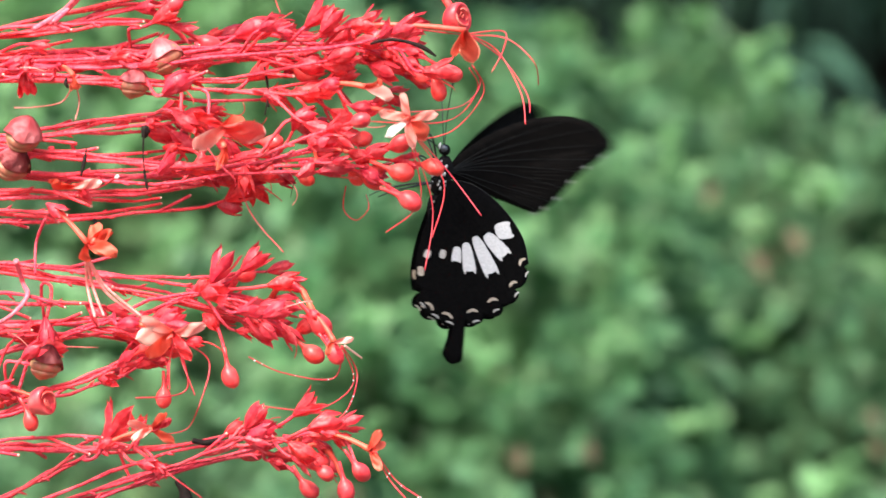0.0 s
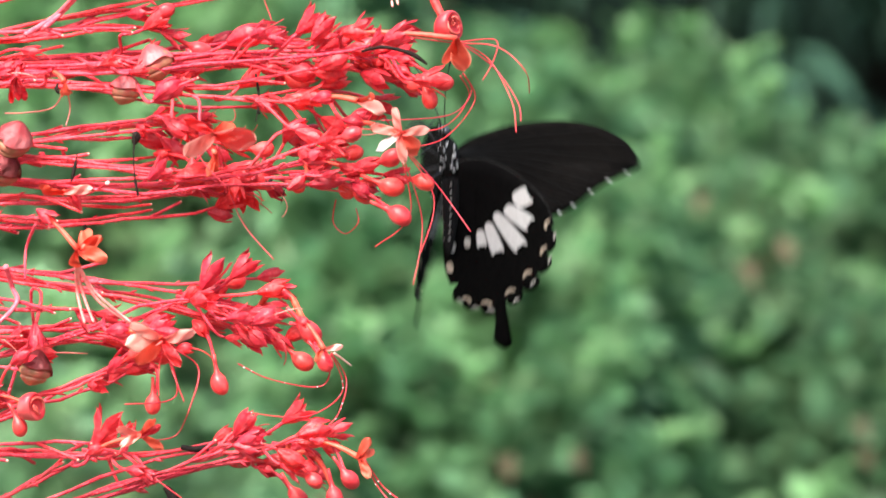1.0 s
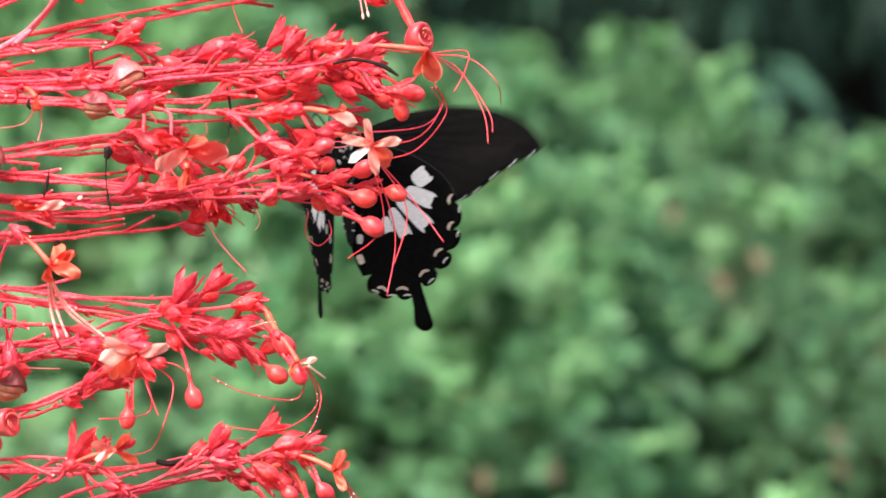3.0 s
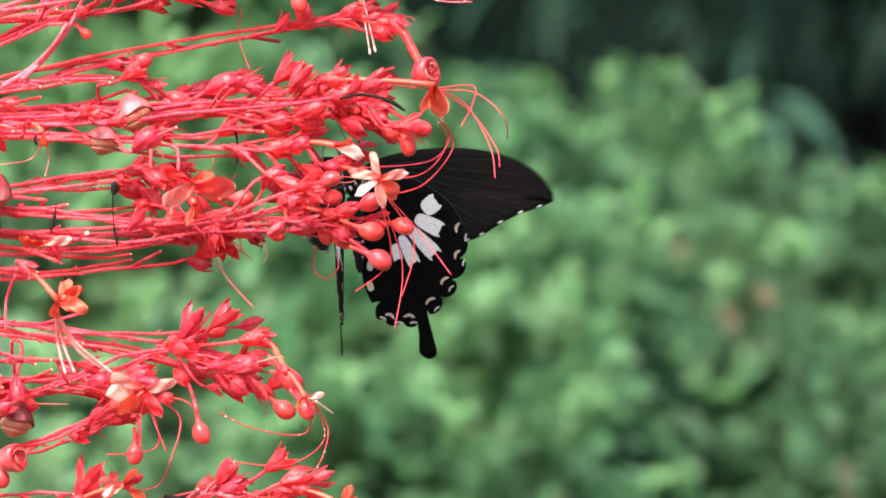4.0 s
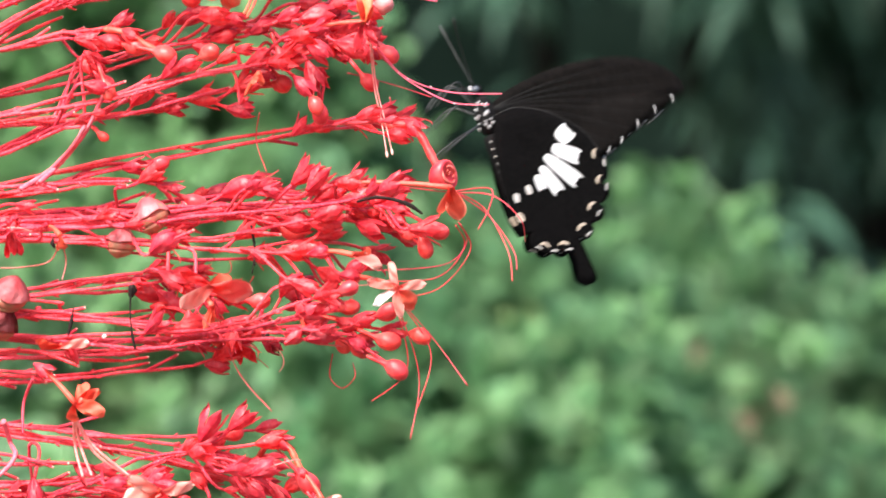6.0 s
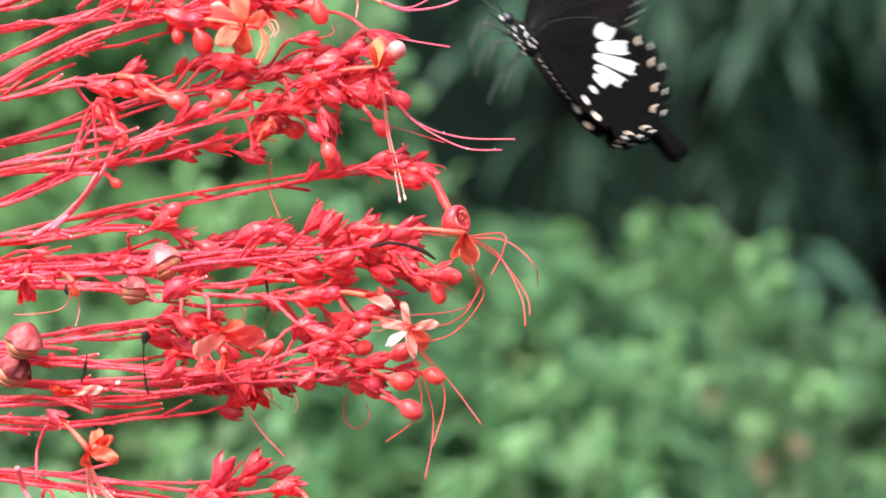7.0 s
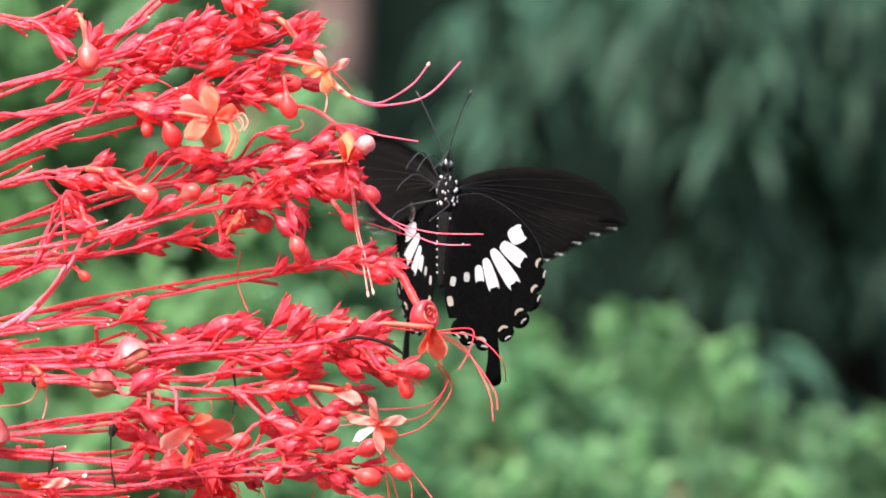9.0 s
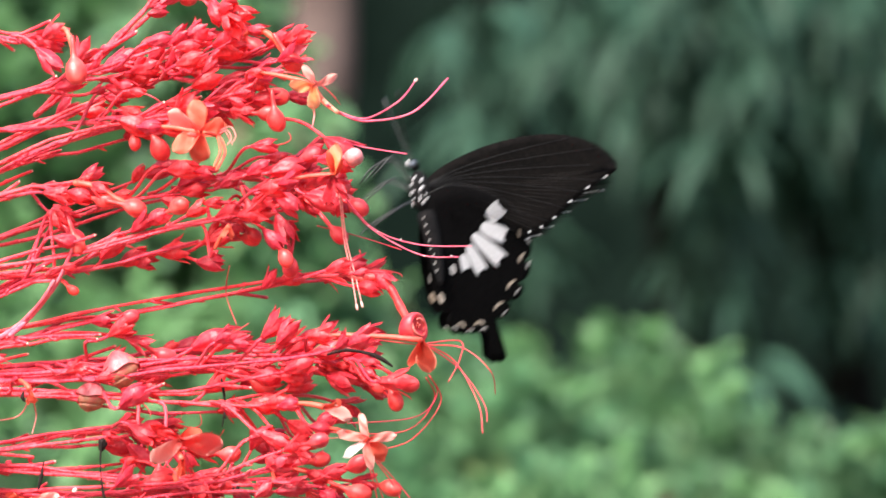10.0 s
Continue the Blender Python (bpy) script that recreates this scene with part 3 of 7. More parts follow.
def hindwing(parent, side):
    costa = [(0, 4), (40, 14), (90, 2), (130, -20), (162, -48), (184, -86)]
    margin = [(184, -86), (192, -128), (184, -165), (168, -198), (144, -226), (116, -248)]
    margin2 = [(98, -262), (72, -262), (44, -258), (20, -248), (12, -222)]
    inner = [(12, -222), (-4, -185), (-13, -125), (-12, -50), (0, 0)]
    tail = [(116, -248), (110, -268), (114, -284), (127, -298), (128, -313), (114, -320), (97, -308), (97, -288), (96, -274), (94, -262)]
    outline = (through_points(plan(costa), 5) + scallop(plan(margin), 4, 17)[1:] + through_points(plan(tail), 4)[1:]
               + scallop(plan(margin2), 3, 15)[1:] + through_points(plan(inner), 4)[1:-1])
    bm = bmesh.new()
    sheet(bm, outline, 0.00016, -0.0010, side)
    bmesh.ops.translate(bm, vec=(0, -0.0007, 0), verts=bm.verts)
    wing = part("hindwing", bm, M["wing"], parent, "velvet black scalloped hindwing with a spoon-shaped tail")
    bm = bmesh.new()
    tube(bm, [(q.x * side, bow(q, -0.0010), q.z) for q in through_points(plan(costa), 5)], [0.00010] * 26, 5)
    part("costal_vein", bm, M["costal"], wing, "pale grey rim of the wing")
    w = M["scale_white"]
    for c, long, wide, turn, taper in (((123, -46), 35, 32, 35, 0.1), ((120, -81), 60, 28, -27, 0.3), ((106, -111), 86, 26, -46, 0.5), ((79, -127), 64, 22, -64, 0.45), ((57, -129), 33, 17, -76, 0.3)):
        blotch("white_patch", wing, c, long, wide, turn + 180, side, w, -0.0010, 0.14, taper=taper, label="white patch between black veins")
    for c, turn in (((33, -138), -85), ((7, -150), -95)):
        blotch("spot", wing, c, 17, 11.5, turn, side, M["scale_grey"], -0.0010, label="greyish white spot")
    blotch("spot", wing, (6, -186), 12, 18, 20, side, M["scale_buff"], -0.0010, label="buff spot")
    for c, turn, long in (((169, -87), 70, 22), ((167, -134), 58, 21), ((143, -179), 40, 23), ((116, -214), 30, 24), ((78, -240), -5, 24), ((43, -238), -25, 22)):
        blotch("lunule", wing, c, long * 0.86, 5.2, turn, side, M["scale_buff"], -0.0010, bend=-0.8, label="buff crescent spot near the margin")
    for c, turn in (((186, -106), 80), ((181, -150), 70), ((156, -195), 48), ((129, -230), 38), ((86, -253), 0), ((58, -252), -5), ((30, -243), -25)):
        blotch("fringe_spot", wing, c, 14, 3.2, turn, side, M["scale_grey"], -0.0010, bend=-0.6)
    for e in ((176, -96), (180, -150), (150, -204), (108, -245), (60, -245), (24, -236)):
        bm = bmesh.new()
        a, b = plan([(60, -40 - 0.1 * e[0])])[0], plan([e])[0]
        line = bezier(plan([(6, -6)])[0], a * 0.6, a, b, 12)
        for face in (1, -1):
            tube(bm, [(p.x * side, bow(p, -0.0010) + face * 0.00009, p.z) for p in line], np.linspace(0.00013, 0.00006, 12), 4)
        part("vein", bm, M["wing"], wing)
    return wing


def build_butterfly():
    fly = new("butterfly")
    tagged(fly, "black swallowtail butterfly with white hindwing patches, fluttering at the flowers", "butterfly")
    mm = 0.001
    bm = bmesh.new()
    lathe(bm, [(0.6 * mm, -6 * mm), (2.4 * mm, -4.5 * mm), (3.1 * mm, -1.5 * mm), (3.2 * mm, 1.5 * mm), (2.7 * mm, 4.2 * mm), (1.5 * mm, 6 * mm), (0.8 * mm, 6.6 * mm)], 16)
    thorax = part("thorax", bm, M["fur"], fly, "black furry thorax with white dots")
    dots = random.Random(4)
    for k in range(32):
        a, z = radians(dots.uniform(-200, 20)), dots.uniform(-4, 5)
        r = 3.15 - 0.05 * z * z * 0.9
        bm = bmesh.new()
        bmesh.ops.create_icosphere(bm, subdivisions=1, radius=dots.uniform(0.30, 0.52) * mm)
        bmesh.ops.scale(bm, vec=(1, 1, 1.5), verts=bm.verts)
        bmesh.ops.translate(bm, vec=(r * mm * math.cos(a), r * mm * math.sin(a), z * mm), verts=bm.verts)
        part("dot", bm, M["scale_white"], thorax)
    bm = bmesh.new()
    prof = [(1.0 * mm, 0)] + [((2.7 - 1.7 * (k / 9) ** 2 + 0.12 * (k % 2)) * mm, -(1 + 2.3 * k) * mm) for k in range(10)] + [(0.3 * mm, -23.2 * mm)]
    lathe(bm, prof[::-1], 14)
    for v in bm.verts:
        v.co.y -= 0.0012 * (v.co.z / 0.02) ** 2
    abdomen = part("abdomen", bm, M["fur"], fly, "tapered black abdomen with pale side dots")
    abdomen.matrix_local = pose(0, 0.0004, -0.005, -6)
    for k in range(8):
        for s in (-1, 1):
            bm = bmesh.new()
            bmesh.ops.create_icosphere(bm, subdivisions=1, radius=0.40 * mm)
            z = -(2.5 + 2.3 * k) * mm
            r = (2.65 - 1.7 * (k / 9) ** 2) * mm
            bmesh.ops.translate(bm, vec=(s * r * 0.8, -r * 0.6 - 0.0012 * (z / 0.02) ** 2, z), verts=bm.verts)
            part("dot", bm, M["scale_grey"], abdomen)
    bm = bmesh.new()
    bmesh.ops.create_uvsphere(bm, u_segments=14, v_segments=10, radius=1.9 * mm)
    bmesh.ops.scale(bm, vec=(1.05, 0.95, 0.9), verts=bm.verts)
    head = part("head", bm, M["fur"], fly, "small black head")
    head.matrix_local = pose(0, -0.0008, 0.0082)
    for s in (-1, 1):
        bm = bmesh.new()
        bmesh.ops.create_uvsphere(bm, u_segments=12, v_segments=8, radius=1.15 * mm)
        bmesh.ops.translate(bm, vec=(s * 1.25 * mm, -0.5 * mm, 0.3 * mm), verts=bm.verts)
        part("eye", bm, M["eye"], head, "glossy grey compound eye")
        bm = bmesh.new()
        bmesh.ops.create_icosphere(bm, subdivisions=1, radius=0.5 * mm)
        bmesh.ops.scale(bm, vec=(0.6, 0.6, 2.2), verts=bm.verts)
        bmesh.ops.translate(bm, vec=(s * 0.6 * mm, -1.7 * mm, 0.9 * mm), verts=bm.verts)
        part("palp", bm, M["scale_white"], head, "white scaled palp")
        bm = bmesh.new()
        line = bezier((s * 0.7 * mm, -0.4 * mm, 1.4 * mm), (s * 2.5 * mm, -2 * mm, 9 * mm), (s * 6 * mm, -3 * mm, 16 * mm), (s * 10 * mm, -3.5 * mm, 22 * mm), 16)
        tube(bm, line, [0.16 * mm] * 12 + [0.2 * mm, 0.34 * mm, 0.42 * mm, 0.2 * mm], 6)
        part("antenna", bm, M["leg"], head, "thin dark clubbed antenna")
    bm = bmesh.new()
    tube(bm, bezier((0, -1.6 * mm, 0), (0, -7 * mm, 4 * mm), (1 * mm, -13 * mm, 3 * mm), (1 * mm, -17 * mm, -3 * mm), 14), [0.22 * mm] * 14, 6)
    part("proboscis", bm, M["leg"], head, "thin dark feeding tube")
    for s in (-1, 1):
        for k, (z, reach, lift) in enumerate(((3.6, 15, 5), (1.0, 18, 1), (-2.0, 19, -5))):
            bm = bmesh.new()
            line = [(s * 1.2 * mm, -2.4 * mm, z * mm), (s * (4.5 + k) * mm, -(reach * 0.45) * mm, (z + lift + 3) * mm),
                    (s * (5.5 + k) * mm, -(reach * 0.8) * mm, (z + lift) * mm), (s * (4.8 + k) * mm, -reach * mm, (z + lift - 2.5) * mm)]
            tube(bm, through_points(line, 6), np.linspace(0.34 * mm, 0.14 * mm, 19), 6)
            part("leg", bm, M["leg"], fly, "thin jointed dark leg")
    wings = {}
    for key, side in (("left", 1), ("right", -1)):
        wings["fore_" + key] = forewing(fly, side)
        wings["hind_" + key] = hindwing(fly, side)
    return fly, wings, abdomen


butterfly, wings, abdomen = build_butterfly()


# ---- the pagoda flower ----
ROOT_U = -330
ROOT = Vector(((ROOT_U - 784) * STEP, NEAR + 0.03, 0))


def site(u, v, d=0.0):
    """A place on the flower sheet, in the plant's own space; d metres deeper."""
    k = (NEAR + d) / NEAR
    return Vector(((u - 784) * STEP * k, NEAR + d, EYE + (441 - v) * STEP * k)) - ROOT


def heading(angle, deep=0.0):
    """A direction at so many degrees above the horizontal, to the right; deep leans it away."""
    a = radians(angle)
    return Vector((math.cos(a), deep, math.sin(a))).normalized()


def calyx_mesh(seed):
    """A swollen five-lobed calyx with pointed, parted lobes; some stand closed, some open into a star."""
    r = random.Random(seed)
    bm = bmesh.new()
    mm = 0.001
    gape = (-0.5, 0.3, 1.0, 1.9, 3.0)[seed % 5]
    slim = r.uniform(0.82, 1.08)
    prof = [(0.45, 0), (0.68, 0.8), (1.1, 1.9), (1.5, 3.0), (1.6, 3.7)]
    rings = []
    n = 20
    for rad, z in prof:
        rings.append([bm.verts.new((rad * mm * (1 + 0.2 * math.cos(5 * a)) * math.cos(a), rad * mm * (1 + 0.2 * math.cos(5 * a)) * math.sin(a), z * mm)) for a in (2 * math.pi * k / n for k in range(n))])
    for a, b in zip(rings, rings[1:]):
        for k in range(n):
            bm.faces.new((a[k], a[(k + 1) % n], b[(k + 1) % n], b[k]))
    bm.faces.new(rings[0][::-1])
    base = rings[-1]
    for lobe in range(5):
        flare = gape + r.uniform(-0.9, 0.9)
        tall = r.uniform(4.4, 7.4)
        lean = r.uniform(-0.7, 0.7)
        idx = [(lobe * 4 - 2 + k) % n for k in range(5)]
        row = [base[i] for i in idx]
        mid_a = 2 * math.pi * lobe / 5
        rad = Vector((math.cos(mid_a), math.sin(mid_a), 0))
        tan = Vector((-math.sin(mid_a), math.cos(mid_a), 0))
        for s, w in ((0.22, 0.86), (0.45, 0.86), (0.66, 0.62), (0.85, 0.30)):
            nxt = []
            for j in range(5):
                x = (j - 2) / 2
                keel = 0.34 * (1 - abs(x)) * (1 - s)
                out = 1.55 + flare * s ** 1.6 + 0.4 * math.sin(s * 3.1) + keel - 0.45 * abs(x) * s
                nxt.append(bm.verts.new(rad * out * mm + tan * (x * (1.0 + 0.5 * math.sin(3.1 * s)) * w + lean * s * s) * mm + Vector((0, 0, (3.7 + tall * s) * mm))))
            for j in range(4):
                bm.faces.new((row[j], row[j + 1], nxt[j + 1], nxt[j]))
            row = nxt
        tip = bm.verts.new(rad * (1.5 + flare * 1.12) * mm + tan * lean * mm + Vector((0, 0, (3.7 + tall) * mm)))
        for j in range(4):
            bm.faces.new((row[j], row[j + 1], tip))
    bmesh.ops.scale(bm, vec=(1.34 * slim, 1.34 * slim, 0.94), verts=bm.verts)
    return mesh_of("calyx", bm, M["calyx"])


def bud_mesh(seed, mat="bud"):
    """A globular closed corolla on a short curved tube."""
    r = random.Random(seed)
    mm = 0.001
    bm = bmesh.new()
    bend = r.uniform(-1.5, 1.5)
    prof = [(0.55, 0), (0.6, 2), (0.65, 3.8), (0.85, 5.2), (1.5, 6.0), (2.2, 6.8), (2.65, 7.9), (2.8, 9.1), (2.6, 10.3), (2.1, 11.2), (1.3, 11.9), (0.3, 12.2)]
    rings = lathe(bm, [(a * mm, z * mm) for a, z in prof], 20, 0, 0.0, 0.0)
    # the rolled lobes overlap in a slow spiral
    for i, ring in enumerate(rings):
        for k, v in enumerate(ring):
            a = 2 * math.pi * k / 20 + i * 0.28
            lap = (a * 3 / (2 * math.pi)) % 1.0
            g = 1 + (0.13 * lap - 0.06) * min(1.0, max(0.0, (i - 3) / 2))
            v.co.x, v.co.y = v.co.x * g, v.co.y * g
    for v in bm.verts:
        v.co.x, v.co.y = v.co.x * 0.93, v.co.y * 0.93
        z = v.co.z / (12 * mm)
        v.co.x += bend * mm * z * z
    return mesh_of("bud", bm, M[mat])


def petal_mesh(seed, mat, long=8.8, wide=3.6, curl=1.0):
    """A narrow spoon-shaped corolla lobe with a waved, rolled rim, bending back along an arc of so many radians."""
    r = random.Random(seed)
    mm = 0.001
    bm = bmesh.new()
    rows = []
    twist, skew = r.uniform(-0.9, 0.9), r.uniform(-1.0, 1.0)
    y0 = z0 = 0.0
    for i in range(15):
        s = i / 14
        a = curl * max(0.0, s - 0.12)
        if i:
            y0, z0 = y0 + math.sin(a) * long / 14, z0 + math.cos(a) * long / 14
        w = wide * (0.34 + 0.66 * math.sin(min(1.0, s / 0.66) * math.pi / 2) ** 1.3) * math.sqrt(max(0.03, 1 - max(0.0, (s - 0.60) / 0.41) ** 2.2))
        row = []
        for j in range(9):
            x = (j - 4) / 4
            lift_by = (-1.2 + 2.3 * s) * x * x * 0.75 + 0.48 * abs(x) * math.sin(s * 8 + x * 2 + seed * 1.7) + 0.22 * math.sin(s * 11 + x * 3.5 + seed) + twist * x * s * 1.3
            row.append(bm.verts.new(((x * w * 0.5 + skew * s * s) * mm, (y0 + lift_by * math.cos(a)) * mm, (z0 - lift_by * math.sin(a)) * mm)))
        rows.append(row)
    for a, b in zip(rows, rows[1:]):
        for j in range(8):
            bm.faces.new((a[j], a[j + 1], b[j + 1], b[j]))
    bmesh.ops.solidify(bm, geom=bm.faces[:], thickness=0.00018)
    return mesh_of("petal", bm, mat)


def pod_meshes():
    """A fruit: a peaked pink hood over a berry with coarse creases."""
    mm = 0.001
    bm = bmesh.new()
    n, m = 40, 22
    grid = []
    for i in range(m + 1):
        s = i / m
        ring = []
        for k in range(n):
            a = 2 * math.pi * k / n
            front = 0.5 + 0.5 * math.cos(a + math.pi / 2)
            th = math.pi * (0.02 + s * (0.55 - 0.13 * front + 0.04 * math.sin(3 * a + 0.5)))
            fold = 0.13 * abs(math.sin(3 * a + 0.9 * th)) ** 0.6 - 0.10 + 0.02 * math.cos(11 * a)
            rad = 4.45 * math.sin(th) * (1 + fold) * (1 + 0.06 * s ** 6)
            z = 4.45 * math.cos(th) * 0.95 + 1.1 * math.exp(-(th / 0.5) ** 2)
            ring.append(bm.verts.new((rad * math.cos(a) * mm, rad * math.sin(a) * mm, z * mm)))
        grid.append(ring)
    for a, b in zip(grid, grid[1:]):
        for k in range(n):
            bm.faces.new((a[k], b[k], b[(k + 1) % n], a[(k + 1) % n]))
    bm.faces.new(grid[0])
    bmesh.ops.solidify(bm, geom=bm.faces[:], thickness=-0.00034)
    dome = mesh_of("pod_dome", bm, M["pod"])
    bm = bmesh.new()
    prof = []
    for i in range(45):
        th = math.pi * (0.03 + 0.94 * i / 44)
        crease = 1 - 0.14 * max(0.0, math.cos(th * 11)) ** 3
        prof.append((4.15 * math.sin(th) * crease * mm, -4.0 * math.cos(th) * mm))
    rings = lathe(bm, prof, 28, 3, 0.05)
    for ring in rings:
        for k, v in enumerate(ring):
            v.co.z += 0.35 * mm * math.sin(2 * math.pi * k / 28 + 0.7)
    return dome, mesh_of("pod_berry", bm, M["seed"])


def rolled_meshes():
    """A corolla about to open: a globe of lobes rolled round each other, seen into the mouth, and the pale rims of the lobes."""
    mm = 0.001
    bm = bmesh.new()
    bmesh.ops.create_uvsphere(bm, u_segments=28, v_segments=20, radius=3.6 * mm)
    for v in bm.verts:
        p = v.co / (3.6 * mm)
        a = math.atan2(p.y, p.x)
        mouth = max(0.0, p.z - 0.45) / 0.55
        v.co *= 1 + 0.07 * math.sin(2 * a + 3.2 * p.z) * (1 - mouth)
        v.co.z -= 2.6 * mm * mouth ** 1.3
    globe = mesh_of("rolled_bud", bm, M["bud"])
    bm = bmesh.new()
    for r0, turn, arc, shift in ((2.5, 0.4, 3.6, 0.0), (1.6, 3.4, 3.0, 0.5)):
        pts, rad = [], []
        for i in range(22):
            k = i / 21
            a = turn + arc * k
            r = r0 * (1 - 0.2 * k) + 0.2 * math.sin(9 * k)
            pts.append(((r * math.cos(a) + shift) * mm, r * math.sin(a) * mm, (2.0 - 0.25 * r0 + 0.5 * math.sin(3.1 * k)) * mm))
            rad.append((0.10 + 0.26 * math.sin(math.pi * k)) * mm)
        tube(bm, pts, rad, 6)
    # crumpled anthers in the mouth
    r = random.Random(3)
    for k in range(7):
        a, z = r.uniform(0, 6.3), r.uniform(0.4, 1.4)
        p = Vector((r.uniform(0, 0.9) * math.cos(a) + 0.4, r.uniform(0, 0.9) * math.sin(a), z))
        tube(bm, [p * mm, (p + Vector((r.uniform(-0.7, 0.7), r.uniform(-0.7, 0.7), 0.4))) * mm], (0.3 * mm, 0.2 * mm), 5)
    return globe, mesh_of("rolled_rim", bm, M["rim"])


CALYX = [calyx_mesh(k) for k in (0, 1, 2, 3, 4, 5, 6, 7, 8, 11, 12)]
BUD = [bud_mesh(k) for k in range(5)]
PALE_BUD = bud_mesh(6, "bud_pale")
GLOBE, RIM = rolled_meshes()
PETAL = [petal_mesh(k, M["petal"], curl=(0.9, 1.7, 0.4, 2.2, 1.3, -0.5)[k]) for k in range(6)]
PALE = [petal_mesh(10 + k, M["pale"], wide=3.1, curl=(0.4, 0.8, 0.6)[k]) for k in range(3)]
RED = [petal_mesh(30 + k, M["calyx"], 8.5, 2.8, 0.5) for k in range(2)]
WIDE = [petal_mesh(40 + k, M["petal"], 8.6, 5.2, (0.5, 1.2, 0.8)[k]) for k in range(3)]
WIDE_PALE = petal_mesh(51, M["pale"], 9.6, 5.0, 0.6)
PEACH = [petal_mesh(60 + k, M["peach"], 8.6, 4.6, (0.3, 0.9)[k]) for k in range(2)]
WHITE = petal_mesh(20, M["white"], 9.0, 3.2, 0.5)
DOME, BERRY = pod_meshes()

plant = new("pagoda_flower")
plant.location = ROOT
tagged(plant, "tall red pagoda flower spike with buds and old stalk stubs", "flowering plant")


def build_stalk():
    bm = bmesh.new()
    line = through_points([(0.01, 0.03, -0.06), (0.0, 0.02, 0.6), (-0.006, 0.0, 1.2), (0, 0, 1.5), (0.003, 0, site(0, -760).z)], 8)
    tube(bm, line, np.linspace(0.0085, 0.0028, len(line)), 10)
    stalk = part("stalk", bm, M["stem"], plant, "upright reddish main stalk")
    return stalk


build_stalk()


SPINE = {}
HAIRY = {}                   # stem lines that carry fine hairs, branch by branch


def nearest(br, q, ahead=0.0):
    """The place on a branch's own curve that lies nearest to q, at least so far to the left of it."""
    line = [s for s in SPINE[br.name] if s.x <= q.x - ahead] or SPINE[br.name][:1]
    return min(line, key=lambda s: (s - q).length)


def branch(root, c1, c2, tip, seed, strands=9, fan=46, depth=0.0, deep_fan=0.018, buds=0.25, stubs=0.3, first=0.5, thick=1.0, size=1.0, spur=True):
    """A cyme: a bundle of thin stems that part along a curve and end in calyces, buds and cut stubs. Curve points are (u, v)."""
    rng = random.Random(seed)
    d0 = rng.uniform(-0.012, 0.012) + depth
    foot = site(ROOT_U, root[1] + 0.35 * (root[1] - c1[1]) * 0.3, 0.03)
    p = [site(*root, 0.02 + d0 * 0.5), site(*c1, d0), site(*c2, d0), site(*tip, d0)]
    bm = bmesh.new()
    ends = []
    spine = bezier(p[0], p[1], p[2], p[3], 101)
    stub_tips, hairy = [], []
    for k in range(strands):
        stub = rng.random() < stubs
        s_end = rng.uniform(0.42, 0.95) if stub else rng.uniform(first, 1.0)
        if k == 0:
            stub, s_end = False, 1.0
        s_part = rng.uniform(0.0, 0.35)
        lie = Vector((0, rng.uniform(-1, 1) * 0.006, rng.uniform(-1, 1) * 9 * STEP))
        off = Vector((rng.uniform(-10, 25) * STEP, rng.uniform(-1, 1) * deep_fan, rng.uniform(-1, 1) * fan * STEP * (0.45 if stub else 1)))
        if k == 0:
            off = Vector((0, 0, 0))
        pts, rad = [], []
        n = 14
        bow_k = rng.uniform(-9, 9) * STEP
        wave, phase = rng.uniform(2, 7) * STEP, rng.uniform(0, 6.3)
        for i in range(n):
            s = s_end * i / (n - 1)
            q = max(0.0, (s - s_part) / max(0.05, s_end - s_part))
            base = spine[round(s * 100)]
            pts.append(base + lie * min(1, s * 4) + off * q ** 1.7 + Vector((0, wave * math.sin(s * 9 + phase), bow_k * math.sin(math.pi * q) + wave * math.sin(s * 11 + phase) * min(1, s * 3))))
            rad.append((0.00056 - 0.00014 * q) * thick * (1 + 0.12 * math.sin(i * 2.1 + k)))
        for i in range(3, n - 1, 4):
            rad[i] *= 1.25
        for i in range(2, n - 1):
            pts[i] = pts[i] + Vector((0, rng.uniform(-1, 1), rng.uniform(-1, 1))) * 2.4 * STEP
        for i in range(5, n - 1):
            if rng.random() < 0.34:
                away = ((pts[i + 1] - pts[i]).normalized() + Vector((0, rng.uniform(-0.6, 0.6), rng.choice((-1, 1)) * rng.uniform(0.3, 0.9)))).normalized()
                ln = rng.uniform(0.0012, 0.0032)
                tube(bm, [pts[i], pts[i] + away * ln * 0.5, pts[i] + away * ln], (0.0004, 0.00042, 0.00008), 5)
        tube(bm, pts, rad, 6)
        hairy.append((pts, rad[n // 2]))
        way = (pts[-1] - pts[-2]).normalized()
        if stub:
            stub_tips.append((pts[-1], way, rad[-1]))
        else:
            ends.append((pts[-1], way))
        if rng.random() < 0.55:
            i = rng.randrange(6, n - 1)
            side = (way + Vector((0, rng.uniform(-0.5, 0.5), rng.choice((-1, 1)) * rng.uniform(0.15, 0.4)))).normalized()
            e = pts[i] + side * rng.uniform(0.006, 0.014)
            tube(bm, [pts[i], (pts[i] + e) / 2, e], (0.0006 * thick, 0.0005 * thick, 0.00052 * thick), 5)
            stub_tips.append((e, side, 0.0005))
    if spur:
        tube(bm, bezier(foot, foot + (p[0] - foot) * 0.4, p[0] - (p[1] - p[0]).normalized() * 0.01, spine[3], 6), np.linspace(0.0024, 0.0014, 6), 7)
    br = part("flower_branch", bm, M["stem"], plant, "bundle of thin red flower stems")
    SPINE[br.name] = spine
